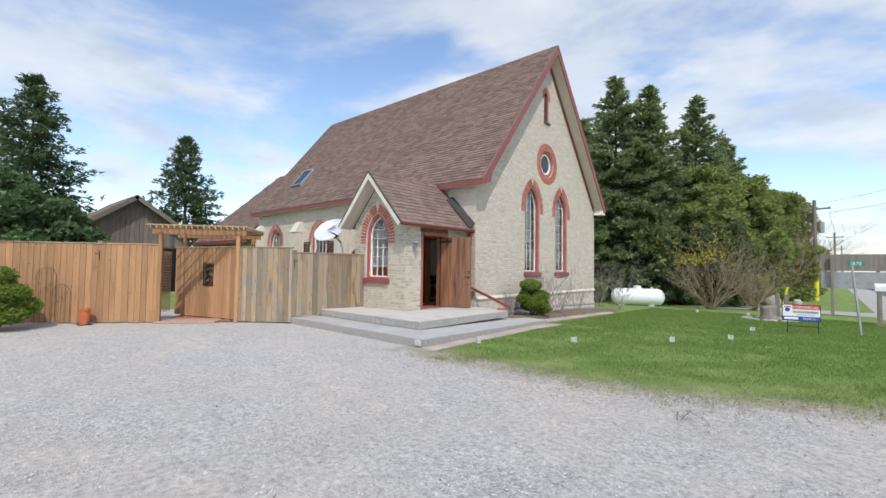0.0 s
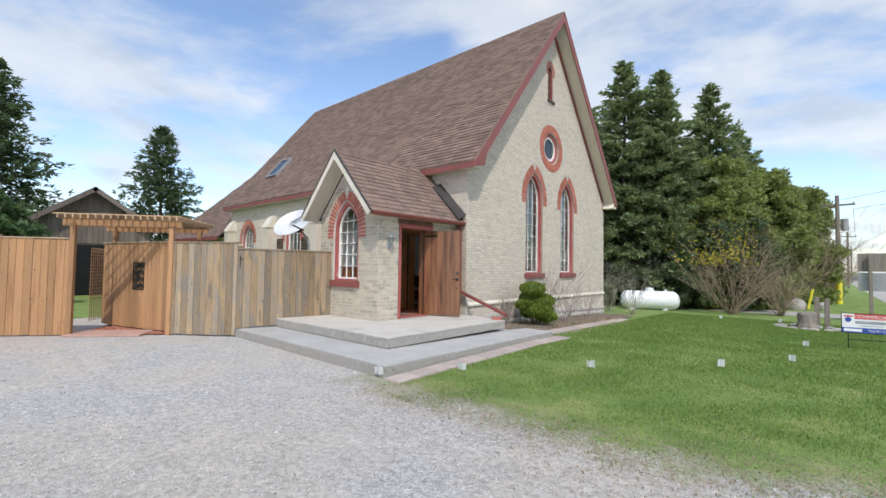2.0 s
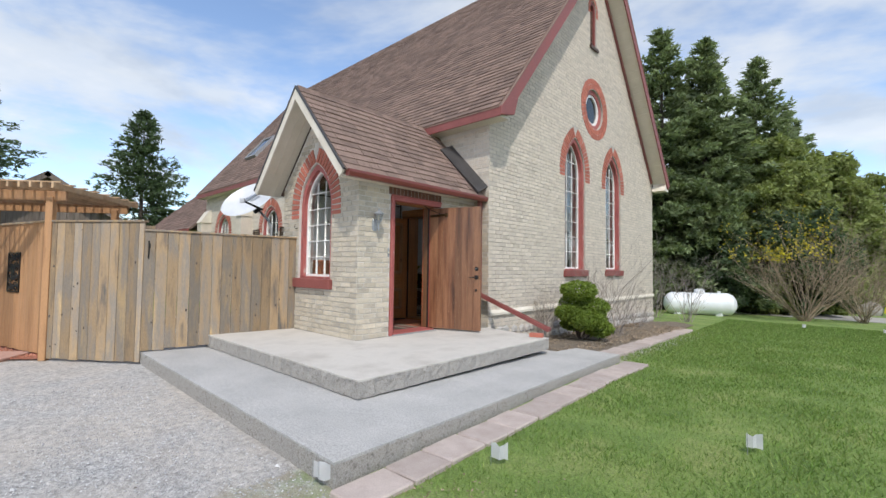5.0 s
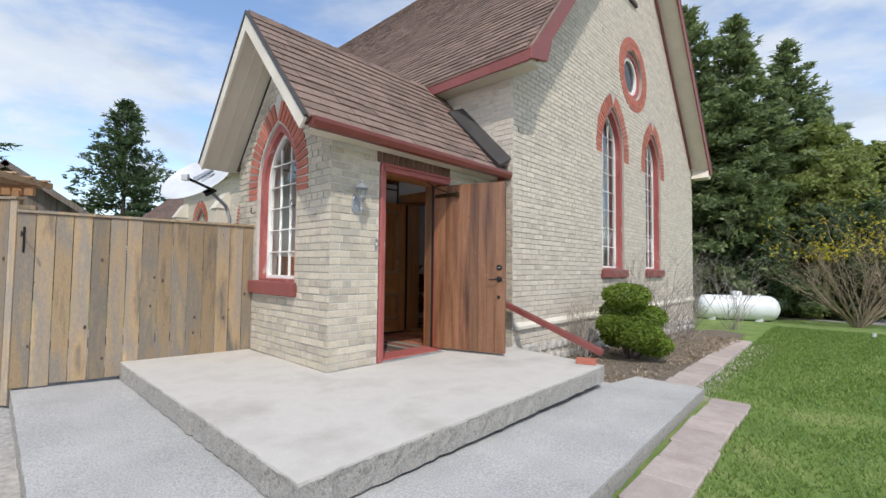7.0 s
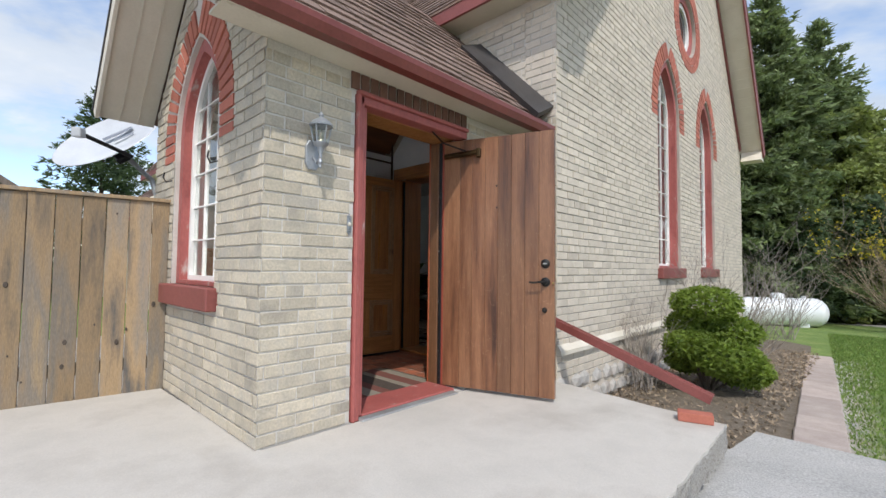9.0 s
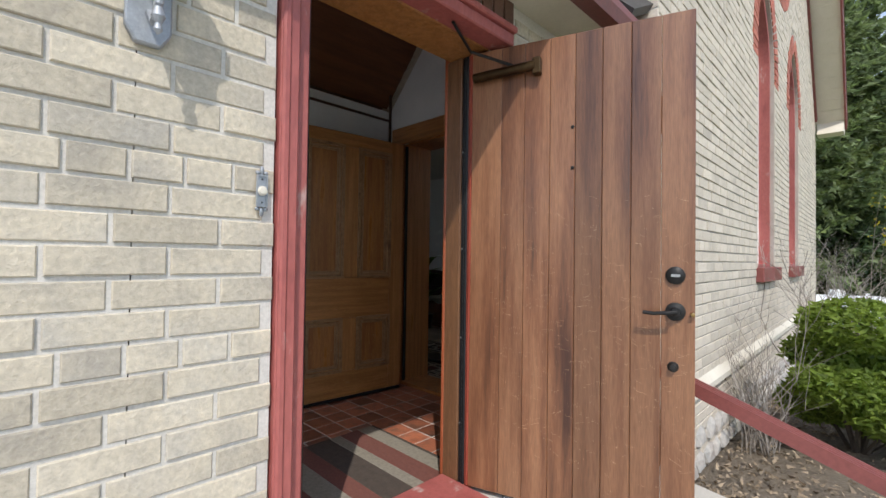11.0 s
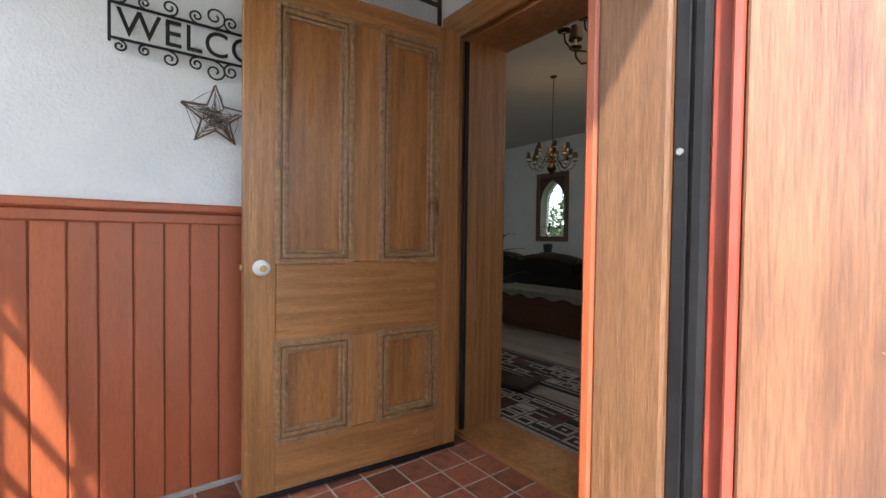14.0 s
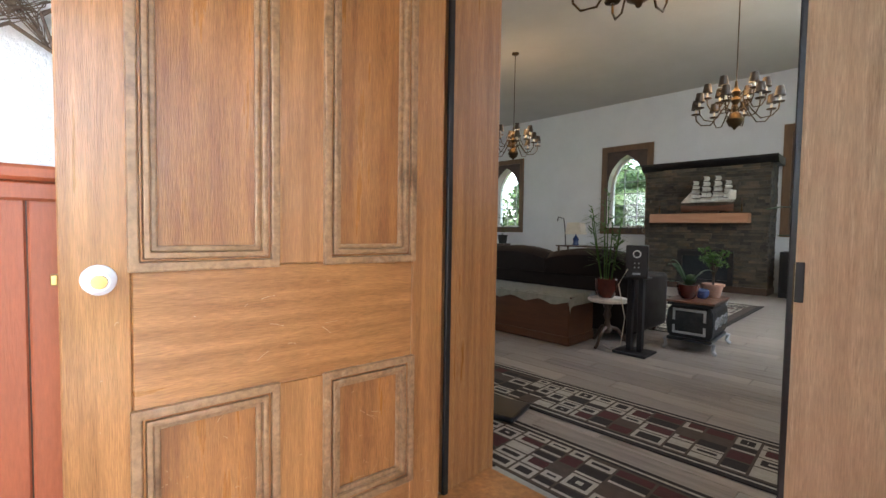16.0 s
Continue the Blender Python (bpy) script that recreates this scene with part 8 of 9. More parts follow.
def rug(name, cx, cy, L, W, turn, seed, label):
    m = pose(cx, cy, FLOOR, 0, 0, turn)
    r = thing(name, m, label, "rug")
    part("rug_body", bbox(-L / 2, L / 2, -W / 2, W / 2, 0.0005, 0.009, 0.003, m), "rug_dark", r)
    rng = random.Random(seed)
    layers = {k: B() for k in ("rug_brown", "rug_cream", "rug_wine", "rug_dark")}

    def patch(mat_name, u0, u1, v0, v1, z):
        box(layers[mat_name], u0, u1, v0, v1, 0.009, z, 0, m)
    b = 0.035
    for s in (-1, 1):
        patch("rug_cream", -L / 2 + b, L / 2 - b, s * (W / 2 - b) - 0.006, s * (W / 2 - b) + 0.006, 0.0102)
    patch("rug_brown", -L / 2 + 0.06, L / 2 - 0.06, -W / 2 + 0.06, W / 2 - 0.06, 0.0098)
    u = -L / 2 + 0.07
    while u < L / 2 - 0.2:
        cw = rng.uniform(0.09, 0.16)
        v = -W / 2 + 0.07
        while v < W / 2 - 0.1:
            ch = min(rng.uniform(0.06, 0.12), W / 2 - 0.06 - v)
            kind = rng.random()
            a0, a1, b0, b1 = u + 0.006, u + cw - 0.006, v + 0.006, v + ch - 0.006
            if kind < 0.34:
                patch("rug_cream", a0, a1, b0, b1, 0.0105)
                patch("rug_dark", a0 + 0.018, a1 - 0.018, b0 + 0.018, b1 - 0.018, 0.0109)
                if kind < 0.2:
                    patch("rug_cream", a0 + 0.045, a1 - 0.045, b0 + 0.04, b1 - 0.04, 0.0113) if ch > 0.1 else None
            elif kind < 0.42:
                patch("rug_wine", a0, a1, b0, b1, 0.0105)
            elif kind < 0.68:
                patch("rug_dark", a0, a1, b0, b1, 0.0105)
                patch("rug_cream", a0, a1, b0, b0 + 0.014, 0.0109)
            elif kind < 0.82:
                patch("rug_cream", a0, a1, b0, b1, 0.0105)
            elif kind < 0.92:
                patch("rug_cream", a0, a1, b0, b1, 0.0105)
                patch("rug_wine", a0 + 0.02, a1, b0 + 0.02, b1, 0.0109)
            v += ch
        u += cw
    for k, bm in layers.items():
        part("woven_pattern", bm, k, r, kind="stuff")
    return r


rug("runner_rug", -10.35, 11.66, 3.6, 0.53, 1.5, 3, "long patterned runner in black, cream and wine")
rug("entry_rug", -9.75, 10.98 - 0.02, 1.7, 0.5, 0.5, 9, "patterned door rug with cream squares")
rug("area_rug", -11.5, 15.5, 2.7, 2.8, 0.0, 14, "large patterned area rug before the fireplace")
mm = pose(-10.55, 11.2, FLOOR + 0.012, 0, 0, 14)
solo("shoe_tray", bevel(box(B(), -0.28, 0.28, -0.13, 0.13, 0.0, 0.03, 0, mm), 0.012, 2), "black_plastic", "dark rubber shoe tray by the door", "tray")


def build_chest():
    c = thing("blanket_chest", (-11.55, 13.05, FLOOR), "reddish wooden blanket chest under a pale cloth", "chest")
    x0, x1, y0, y1, z = -12.35, -10.9, 12.82, 13.28, FLOOR
    part("body", bbox(x0, x1, y0, y1, z + 0.06, z + 0.42, 0.006), "chest_wood", c)
    part("base", bbox(x0 - 0.015, x1 + 0.015, y0 - 0.015, y1, z, z + 0.08, 0.008), "chest_wood", c)
    part("lid", bbox(x0 - 0.02, x1 + 0.02, y0 - 0.02, y1, z + 0.421, z + 0.45, 0.008), "chest_wood", c)
    bm = B()
    rows = []
    rng = random.Random(2)
    for i in range(25):
        u = x0 - 0.02 + (x1 - x0 + 0.10) * i / 24
        row = []
        for v, dz in ((y1, 0.008), ((y0 + y1) / 2, 0.012), (y0 + 0.02, 0.01), (y0 - 0.03, -0.01), (y0 - 0.036, -0.07 - 0.02 * math.sin(i * 1.3))):
            over = max(0.0, u - (x1 + 0.02))
            row.append(bm.verts.new((min(u, x1 + 0.035), v + rng.uniform(-0.004, 0.004), z + 0.45 + dz + rng.uniform(0, 0.006) - over * 1.6)))
        rows.append(row)
    for a, b in zip(rows, rows[1:]):
        for k in range(4):
            bm.faces.new((a[k], a[k + 1], b[k + 1], b[k]))
    bmesh.ops.solidify(bm, geom=list(bm.faces), thickness=0.006)
    solo("throw_cloth", bm, "cloth_pale", "pale grey-green woven throw over the chest", "cloth", smooth=True)


build_chest()


def build_sofa():
    s = thing("sofa", (-11.6, 13.75, FLOOR), "dark brown leather sofa seen from behind", "sofa")
    z = FLOOR
    x0, x1 = -13.3, -10.55
    part("back", bevel(box(B(), x0, x1, 13.32, 13.56, z + 0.08, z + 0.72), 0.04, 3), "leather", s, smooth=True)
    part("base", bevel(box(B(), x0 + 0.02, x1 - 0.02, 13.56, 14.2, z + 0.06, z + 0.4), 0.03, 2), "leather", s, smooth=True)
    for k in range(3):
        a = x0 + (x1 - x0) * k / 3
        b = x0 + (x1 - x0) * (k + 1) / 3
        bm = B()
        n = 12
        ring = []
        for i in range(n + 1):
            u = a + 0.01 + (b - a - 0.02) * i / n
            top = z + 0.80 + 0.065 * math.sin(math.pi * i / n) ** 0.7
            ring.append([bm.verts.new((u, y, zz)) for y, zz in ((13.30, z + 0.6), (13.29, top - 0.06), (13.36, top), (13.5, top + 0.005), (13.6, top - 0.05), (13.62, z + 0.55))])
        for p, q in zip(ring, ring[1:]):
            for j in range(6):
                bm.faces.new((p[j], p[(j + 1) % 6], q[(j + 1) % 6], q[j]))
        bm.faces.new(ring[0])
        bm.faces.new(ring[-1])
        part("back_cushion", bm, "leather", s, smooth=True)
        part("seat_cushion", bevel(box(B(), a + 0.01, b - 0.01, 13.62, 14.22, z + 0.4, z + 0.52), 0.04, 3), "leather", s, smooth=True)
    for x in (x0, x1 - 0.22):
        part("arm", bevel(box(B(), x, x + 0.22, 13.4, 14.25, z + 0.06, z + 0.62), 0.06, 3), "leather", s, smooth=True)
    for x in (x0 + 0.1, x1 - 0.1):
        for y in (13.4, 14.15):
            part("foot", lathe(B(), [(0.02, 0), (0.03, 0.06), (0.03, 0.08)], (x, y, z), 10), "dark_wood", s)


build_sofa()


def plant_table():
    x, y, z = -10.68, 13.12, FLOOR
    t = thing("pedestal_table", (x, y, z), "small tripod pedestal table with pale marble top", "table")
    part("tabletop", lathe(B(), [(0.0, 0.405), (0.16, 0.405), (0.175, 0.415), (0.175, 0.43), (0.165, 0.438), (0.0, 0.44)], (x, y, z), 28), "marble", t, "pale marble top", True)
    part("column", lathe(B(), [(0.03, 0.12), (0.045, 0.15), (0.03, 0.19), (0.02, 0.23), (0.035, 0.28), (0.022, 0.33), (0.05, 0.395), (0.06, 0.405)], (x, y, z), 16), "dark_wood", t, smooth=True)
    for k in range(3):
        a = 0.5 + 2 * math.pi * k / 3
        part("leg", tube(B(), [(x + r * math.cos(a), y + r * math.sin(a), z + h) for r, h in ((0.02, 0.17), (0.08, 0.16), (0.14, 0.09), (0.18, 0.03), (0.21, 0.012))], 0.018, 8, 0.012), "dark_wood", t, smooth=True)
    p = thing("bamboo_plant", (x - 0.02, y, z + 0.44), "leafy bamboo plant in a glossy red pot", "plant")
    part("pot", lathe(B(), [(0.06, 0.0), (0.075, 0.02), (0.098, 0.09), (0.1, 0.15), (0.106, 0.165), (0.1, 0.175), (0.09, 0.16), (0.0, 0.15)], (x - 0.02, y, z + 0.44), 24), "glaze_red", p, "glossy dark red pot", True)
    rng = np.random.default_rng(5)
    leaves, stems = [], B()
    for k in range(9):
        a = rng.uniform(0, 2 * math.pi)
        h = rng.uniform(0.42, 0.85)
        tip = Vector((math.cos(a) * rng.uniform(0.02, 0.12), math.sin(a) * rng.uniform(0.02, 0.12), h))
        o = Vector((x - 0.02 + math.cos(a) * 0.04, y + math.sin(a) * 0.04, z + 0.58))
        tube(stems, [o, o + tip * 0.5, o + tip], 0.007, 5, 0.004)
        for j in range(26):
            f = rng.uniform(0.3, 1.05)
            c = o + tip * f
            b = rng.uniform(0, 2 * math.pi)
            d = Vector((math.cos(b), math.sin(b), rng.uniform(-0.5, 0.7))).normalized()
            side = d.cross(Vector((0, 0, 1))).normalized() * 0.011
            l = rng.uniform(0.08, 0.17)
            leaves.append((c, c + d * l * 0.5 + side, c + d * l))
            leaves.append((c, c + d * l, c + d * l * 0.5 - side))
    part("stem", stems, "leaf", p, kind="stuff")
    part("foliage", _bm_from(leaves), "leaf", p)


plant_table()


def speaker_on_stand():
    x, y, z = -10.40, 13.05, FLOOR
    s = thing("speaker_stand", (x, y, z), "black metal speaker stand on the floor", "stand")
    part("base_plate", bevel(box(B(), x - 0.14, x + 0.14, y - 0.13, y + 0.13, z + 0.005, z + 0.025), 0.006), "black_plastic", s)
    for dx in (-0.045, 0.045):
        part("column", bbox(x + dx - 0.02, x + dx + 0.02, y - 0.03, y + 0.03, z + 0.025, z + 0.645, 0.004), "black_plastic", s)
    part("top_plate", bbox(x - 0.09, x + 0.09, y - 0.1, y + 0.1, z + 0.645, z + 0.657, 0.003), "black_plastic", s)
    for dx in (-0.11, 0.11):
        for dy in (-0.1, 0.1):
            part("spike", rod(B(), (x + dx, y + dy, z), (x + dx, y + dy, z + 0.006), 0.008, seg=8), "galv", s)
    m = pose(x, y, z + 0.657, 0, 0, 20)
    b = thing("loudspeaker", m, "black bookshelf loudspeaker seen from behind", "loudspeaker")
    part("cabinet", bevel(box(B(), -0.085, 0.085, -0.12, 0.12, 0, 0.27, 0, m), 0.006), "black_plastic", b)
    q = m @ pose(0, -0.1205, 0, 90, 0, 0)
    part("port", ring_plate(B(), circle((0, 0.20), 0.032, 20), circle((0, 0.20), 0.024, 20), 0, 0.004, q), "plastic_white", b, "pale bass port ring")
    part("terminal_cup", bevel(box(B(), -0.035, 0.035, 0.075, 0.145, 0, 0.004, 0, q), 0.001), "firebox", b)
    for u in (-0.015, 0.015):
        for v in (0.09, 0.125):
            part("terminal", rod(B(), q @ Vector((u, v, 0.003)), q @ Vector((u, v, 0.018)), 0.006, seg=8), "galv", b)
    part("label_plate", box(B(), -0.03, 0.03, 0.03, 0.045, 0, 0.002, 0, q), "pewter", b)
    solo("speaker_cable", tube(B(), [(x - 0.02, y - 0.14, z + 0.73), (x - 0.08, y - 0.17, z + 0.6), (x - 0.07, y - 0.05, z + 0.3), (x - 0.1, y - 0.05, z + 0.06), (x - 0.18, y - 0.06, z + 0.012), (x - 0.3, y + 0.05, z + 0.006)], 0.004, 5), "cream", "pale speaker cable trailing to the floor", "cable", smooth=True)


speaker_on_stand()


def parlour_stove():
    m = pose(-10.12, 13.75, FLOOR, 0, 0, 3)
    s = thing("parlour_stove", m, "small black cast iron stove with claw feet", "stove")
    body = B()
    prof = [(0.155, 0.115), (0.175, 0.15), (0.185, 0.25), (0.175, 0.36), (0.15, 0.40)]
    rings = []
    for w, z in prof:
        d = w + 0.12
        rings.append([body.verts.new(m @ Vector(p)) for p in ((-w, -d, z), (w, -d, z), (w, d, z), (-w, d, z))])
    for a, b in zip(rings, rings[1:]):
        for k in range(4):
            body.faces.new((a[k], a[(k + 1) % 4], b[(k + 1) % 4], b[k]))
    body.faces.new(rings[0])
    body.faces.new(rings[-1])
    part("body", bevel(body, 0.008), "stove_iron", s)
    part("base_rim", bevel(box(B(), -0.18, 0.18, -0.3, 0.3, 0.09, 0.118, 0, m), 0.008), "stove_iron", s)
    part("top_rim", bevel(box(B(), -0.18, 0.18, -0.3, 0.3, 0.40, 0.425, 0, m), 0.008), "stove_iron", s)
    part("top_board", bevel(box(B(), -0.19, 0.19, -0.31, 0.31, 0.4255, 0.445, 0, m), 0.004), "chest_wood", s, "wooden board on top")
    for y in (-0.282,):
        part("door_panel", bevel(box(B(), -0.115, 0.115, y - 0.016, y, 0.17, 0.36, 0, m), 0.01), "stove_iron", s)
        part("door_rim", ring_plate(B(), [(-0.13, 0.155), (0.13, 0.155), (0.13, 0.375), (-0.13, 0.375)], [(-0.11, 0.175), (0.11, 0.175), (0.11, 0.355), (-0.11, 0.355)], 0.268, 0.303, m @ Matrix(((1, 0, 0, 0), (0, 0, -1, 0), (0, 1, 0, 0), (0, 0, 0, 1)))), "pewter", s)
    sm = m @ Matrix(((0, 0, 1, 0), (1, 0, 0, 0), (0, 1, 0, 0), (0, 0, 0, 1)))
    for k in range(3):
        for fl in (1, -1):
            part("relief_scroll", tube(B(), [sm @ Vector((a, b, 0.186)) for a, b in spiral((-0.17 + 0.17 * k + 0.03 * fl, 0.26), 0.05, 1.4, 0.4 * fl, fl)], 0.006, 5), "pewter", s)
    for x in (-0.16, 0.16):
        for y in (-0.27, 0.27):
            part("claw_foot", tube(B(), [m @ Vector(p) for p in ((x, y, 0.1), (x * 1.2, y * 1.08, 0.09), (x * 1.15, y * 1.05, 0.04), (x * 1.3, y * 1.12, 0.012))], 0.02, 7, 0.016), "pewter", s, smooth=True)
    top = FLOOR + 0.445
    a = thing("potted_orchid", m @ Vector((-0.06, -0.12, 0.445)), "broad leaved plant in a brown glazed pot", "plant")
    c = m @ Vector((-0.06, -0.12, 0.445))
    part("pot", lathe(B(), [(0.05, 0), (0.075, 0.03), (0.09, 0.10), (0.095, 0.13), (0.085, 0.125), (0.0, 0.11)], c, 20), "glaze_red", a, smooth=True)
    for k, (an, l, up) in enumerate(((0.4, 0.2, 0.16), (1.6, 0.18, 0.1), (2.8, 0.22, 0.2), (4.0, 0.17, 0.05), (5.2, 0.2, 0.08), (3.4, 0.16, 0.24))):
        part("leaf", broad_leaf(c + Vector((0, 0, 0.11)), an, l, up, 0.045), "leaf_big", a)
    b = thing("blue_pot", m @ Vector((0.03, 0.02, 0.445)), "small cobalt blue pot", "pot")
    part("pot", lathe(B(), [(0.035, 0), (0.055, 0.03), (0.058, 0.07), (0.045, 0.085), (0.04, 0.07), (0.0, 0.06)], m @ Vector((0.03, 0.0, 0.445)), 18), "glaze_blue", b, smooth=True)
    d = thing("jade_tree", m @ Vector((0.08, 0.16, 0.445)), "small jade tree in a terracotta pot", "plant")
    c = m @ Vector((0.08, 0.16, 0.445))
    part("pot", lathe(B(), [(0.055, 0), (0.065, 0.02), (0.08, 0.1), (0.095, 0.105), (0.095, 0.125), (0.08, 0.12), (0.0, 0.11)], c, 20), "terracotta", d, smooth=True)
    tr = B()
    rng = np.random.default_rng(4)
    pts = []
    for k in range(9):
        an = rng.uniform(0, 6.28)
        tip = c + Vector((math.cos(an) * rng.uniform(0.03, 0.14), math.sin(an) * rng.uniform(0.03, 0.14), rng.uniform(0.3, 0.44)))
        tube(tr, [c + Vector((0, 0, 0.1)), c + Vector((0, 0, 0.2)), (c + Vector((0, 0, 0.25))).lerp(tip, 0.5), tip], 0.012, 5, 0.004)
        pts.append(cloud(rng, tuple(tip), (0.055, 0.055, 0.04), 42, 0.2))
    part("trunk", tr, "bark", d)
    part("foliage", _bm_from(leaf_tris(np.concatenate(pts), 0.022, rng, 1.3)), "leaf", d)


def broad_leaf(o, an, l, up, w):
    bm = B()
    d = Vector((math.cos(an), math.sin(an), 0))
    s = Vector((-math.sin(an), math.cos(an), 0))
    rows = []
    for k in range(7):
        f = k / 6
        c = Vector(o) + d * l * f + Vector((0, 0, up * math.sin(f * 2.0)))
        ww = w * math.sin(math.pi * min(0.98, f * 0.92 + 0.06)) ** 0.8
        rows.append([bm.verts.new(c - s * ww), bm.verts.new(c - Vector((0, 0, 0.006))), bm.verts.new(c + s * ww)])
    for a, b in zip(rows, rows[1:]):
        for k in range(2):
            bm.faces.new((a[k], a[k + 1], b[k + 1], b[k]))
    bmesh.ops.solidify(bm, geom=list(bm.faces), thickness=0.002)
    return bm


parlour_stove()


def build_fireplace():
    x0, x1, y0, y1 = -12.38, -10.37, 18.27, NY - 0.407
    f = thing("fireplace", (-11.4, y0, FLOOR), "stacked slate fireplace with a dark crown", "fireplace", kind="structure")
    part("core", box(B(), x0 + 0.02, x1 - 0.02, y0 + 0.02, y1, FLOOR, 2.56), "firebox", f)
    rng = random.Random(7)
    z, row = FLOOR + 0.12, 0
    while z < 2.5:
        h = (0.05, 0.06, 0.045)[row % 3]
        x = x0 - rng.random() * 0.2
        while x < x1:
            w = rng.uniform(0.12, 0.34)
            a, b = max(x0, x), min(x1, x + w)
            x += w
            if b - a < 0.03:
                continue
            if z < 1.02 and a < -10.86 and b > -11.75:
                if a < -11.75:
                    b = -11.76
                elif b > -10.86:
                    a = -10.85
                else:
                    continue
            part("slate", box(B(), a + 0.002, b - 0.002, y0 - rng.uniform(0.0, 0.022), y0 + 0.03, z + 0.002, z + h - 0.002), "slate", f)
        yy = y0
        while yy < y1 - 0.02:
            w = rng.uniform(0.12, 0.3)
            part("slate", box(B(), x1 - 0.03, x1 + rng.uniform(0.0, 0.015), yy + 0.002, min(y1, yy + w) - 0.002, z + 0.002, z + h - 0.002), "slate", f)
            yy += w
        z += h
        row += 1
    part("plinth", bbox(x0 - 0.01, x1 + 0.02, y0 - 0.03, y1, FLOOR, FLOOR + 0.12, 0.006), "dark_wood", f)
    part("crown", bevel(prism(B(), [(0, 2.52), (-0.06, 2.56), (-0.1, 2.62), (-0.1, 2.66), (0.56, 2.66), (0.56, 2.52)], x0 - 0.08, x1 + 0.1, Matrix(((0, 0, 1, 0), (1, 0, 0, y0), (0, 1, 0, 0), (0, 0, 0, 1)))), 0.006), "firebox", f, "dark wooden crown moulding")
    part("mantel_shelf", bbox(-12.22, -10.62, y0 - 0.22, y0 - 0.005, 1.52, 1.69, 0.008), "pine_shelf", f, "thick pale pine mantel shelf")
    fb = part("firebox_front", ring_plate(B(), [(-11.76, FLOOR + 0.12), (-10.85, FLOOR + 0.12), (-10.85, 1.02), (-11.76, 1.02)], [(-11.68, FLOOR + 0.2), (-10.93, FLOOR + 0.2), (-10.93, 0.92), (-11.68, 0.92)], -0.05, 0.03, at_south(y0)), "black_iron", f)
    part("fire_glass", prism(B(), [(-11.68, FLOOR + 0.2), (-10.93, FLOOR + 0.2), (-10.93, 0.92), (-11.68, 0.92)], -0.02, -0.015, at_south(y0)), "dark_glass", fb)
    part("louvre", box(B(), -11.7, -10.9, y0 - 0.035, y0 - 0.03, 0.94, 1.0), "firebox", fb)
    # the model ship
    cx, cy, z = -11.28, y0 - 0.12, 1.69
    s = thing("model_ship", (cx, cy, z), "model sailing ship with four masts of pale sails", "model ship")
    hull = B()
    rows = []
    for k in range(15):
        t = k / 14
        u = -0.42 + 0.84 * t
        w = 0.055 * (1 - abs(2 * t - 1) ** 3)
        sheer = 0.035 * (2 * t - 1) ** 2
        rows.append([hull.verts.new((cx + u, cy + y, z + zz)) for y, zz in ((-w - 0.002, 0.13 + sheer), (-w * 0.8, 0.06), (0, 0.035), (w * 0.8, 0.06), (w + 0.002, 0.13 + sheer))])
    for a, b in zip(rows, rows[1:]):
        for k in range(5):
            hull.faces.new((a[k], a[(k + 1) % 5], b[(k + 1) % 5], b[k]))
    part("hull", hull, "chest_wood", s, "varnished wooden hull", True)
    part("cradle", bbox(cx - 0.2, cx + 0.2, cy - 0.04, cy + 0.04, z, z + 0.045, 0.004), "dark_wood", s)
    for k, u in enumerate((-0.2, -0.03, 0.15, 0.31)):
        h = (0.42, 0.5, 0.5, 0.4)[k]
        mast = part("mast", rod(B(), (cx + u, cy, z + 0.12), (cx + u, cy, z + 0.16 + h), 0.005, 0.003, 6), "dark_wood", s)
        for j in range(5):
            zz = z + 0.2 + h * 0.19 * j
            w = 0.095 * (1 - 0.13 * j)
            sail = B()
            g = []
            for a in range(5):
                q = a / 4
                g.append([sail.verts.new((cx + u + 0.022 * math.sin(math.pi * q) + 0.012 + 0.8 * w * (b / 2 - 1), cy - 0.012 + 0.6 * w * (b / 2 - 1), zz + h * 0.165 * q)) for b in range(5)])
            for a, b in zip(g, g[1:]):
                for i in range(4):
                    sail.faces.new((a[i], a[i + 1], b[i + 1], b[i]))
            bmesh.ops.solidify(sail, geom=list(sail.faces), thickness=0.002)
            part("sail", sail, "sail", mast)
    jib = prism(B(), [(-0.42, 0.2), (-0.24, 0.2), (-0.22, 0.44)], -0.002, 0.002, Matrix(((1, 0, 0, cx), (0, 0, 1, cy), (0, 1, 0, z), (0, 0, 0, 1))))
    part("jib", jib, "sail", s)
    part("bowsprit", rod(B(), (cx - 0.4, cy, z + 0.16), (cx - 0.52, cy, z + 0.22), 0.005, 0.003, 6), "dark_wood", s)
    part("spanker", prism(B(), [(0.33, 0.24), (0.45, 0.24), (0.45, 0.4), (0.33, 0.4)], -0.002, 0.002, Matrix(((1, 0, 0, cx), (0, 0, 1, cy), (0, 1, 0, z), (0, 0, 0, 1)))), "sail", s)
    rig = B()
    for u in (-0.2, -0.03, 0.15, 0.31):
        for du in (-0.1, -0.06, 0.06, 0.1):
            tube(rig, [(cx + u, cy, z + 0.58), (cx + u + du, cy - 0.05, z + 0.15)], 0.0012, 3)
    part("rigging", rig, "wicker", s, kind="stuff")
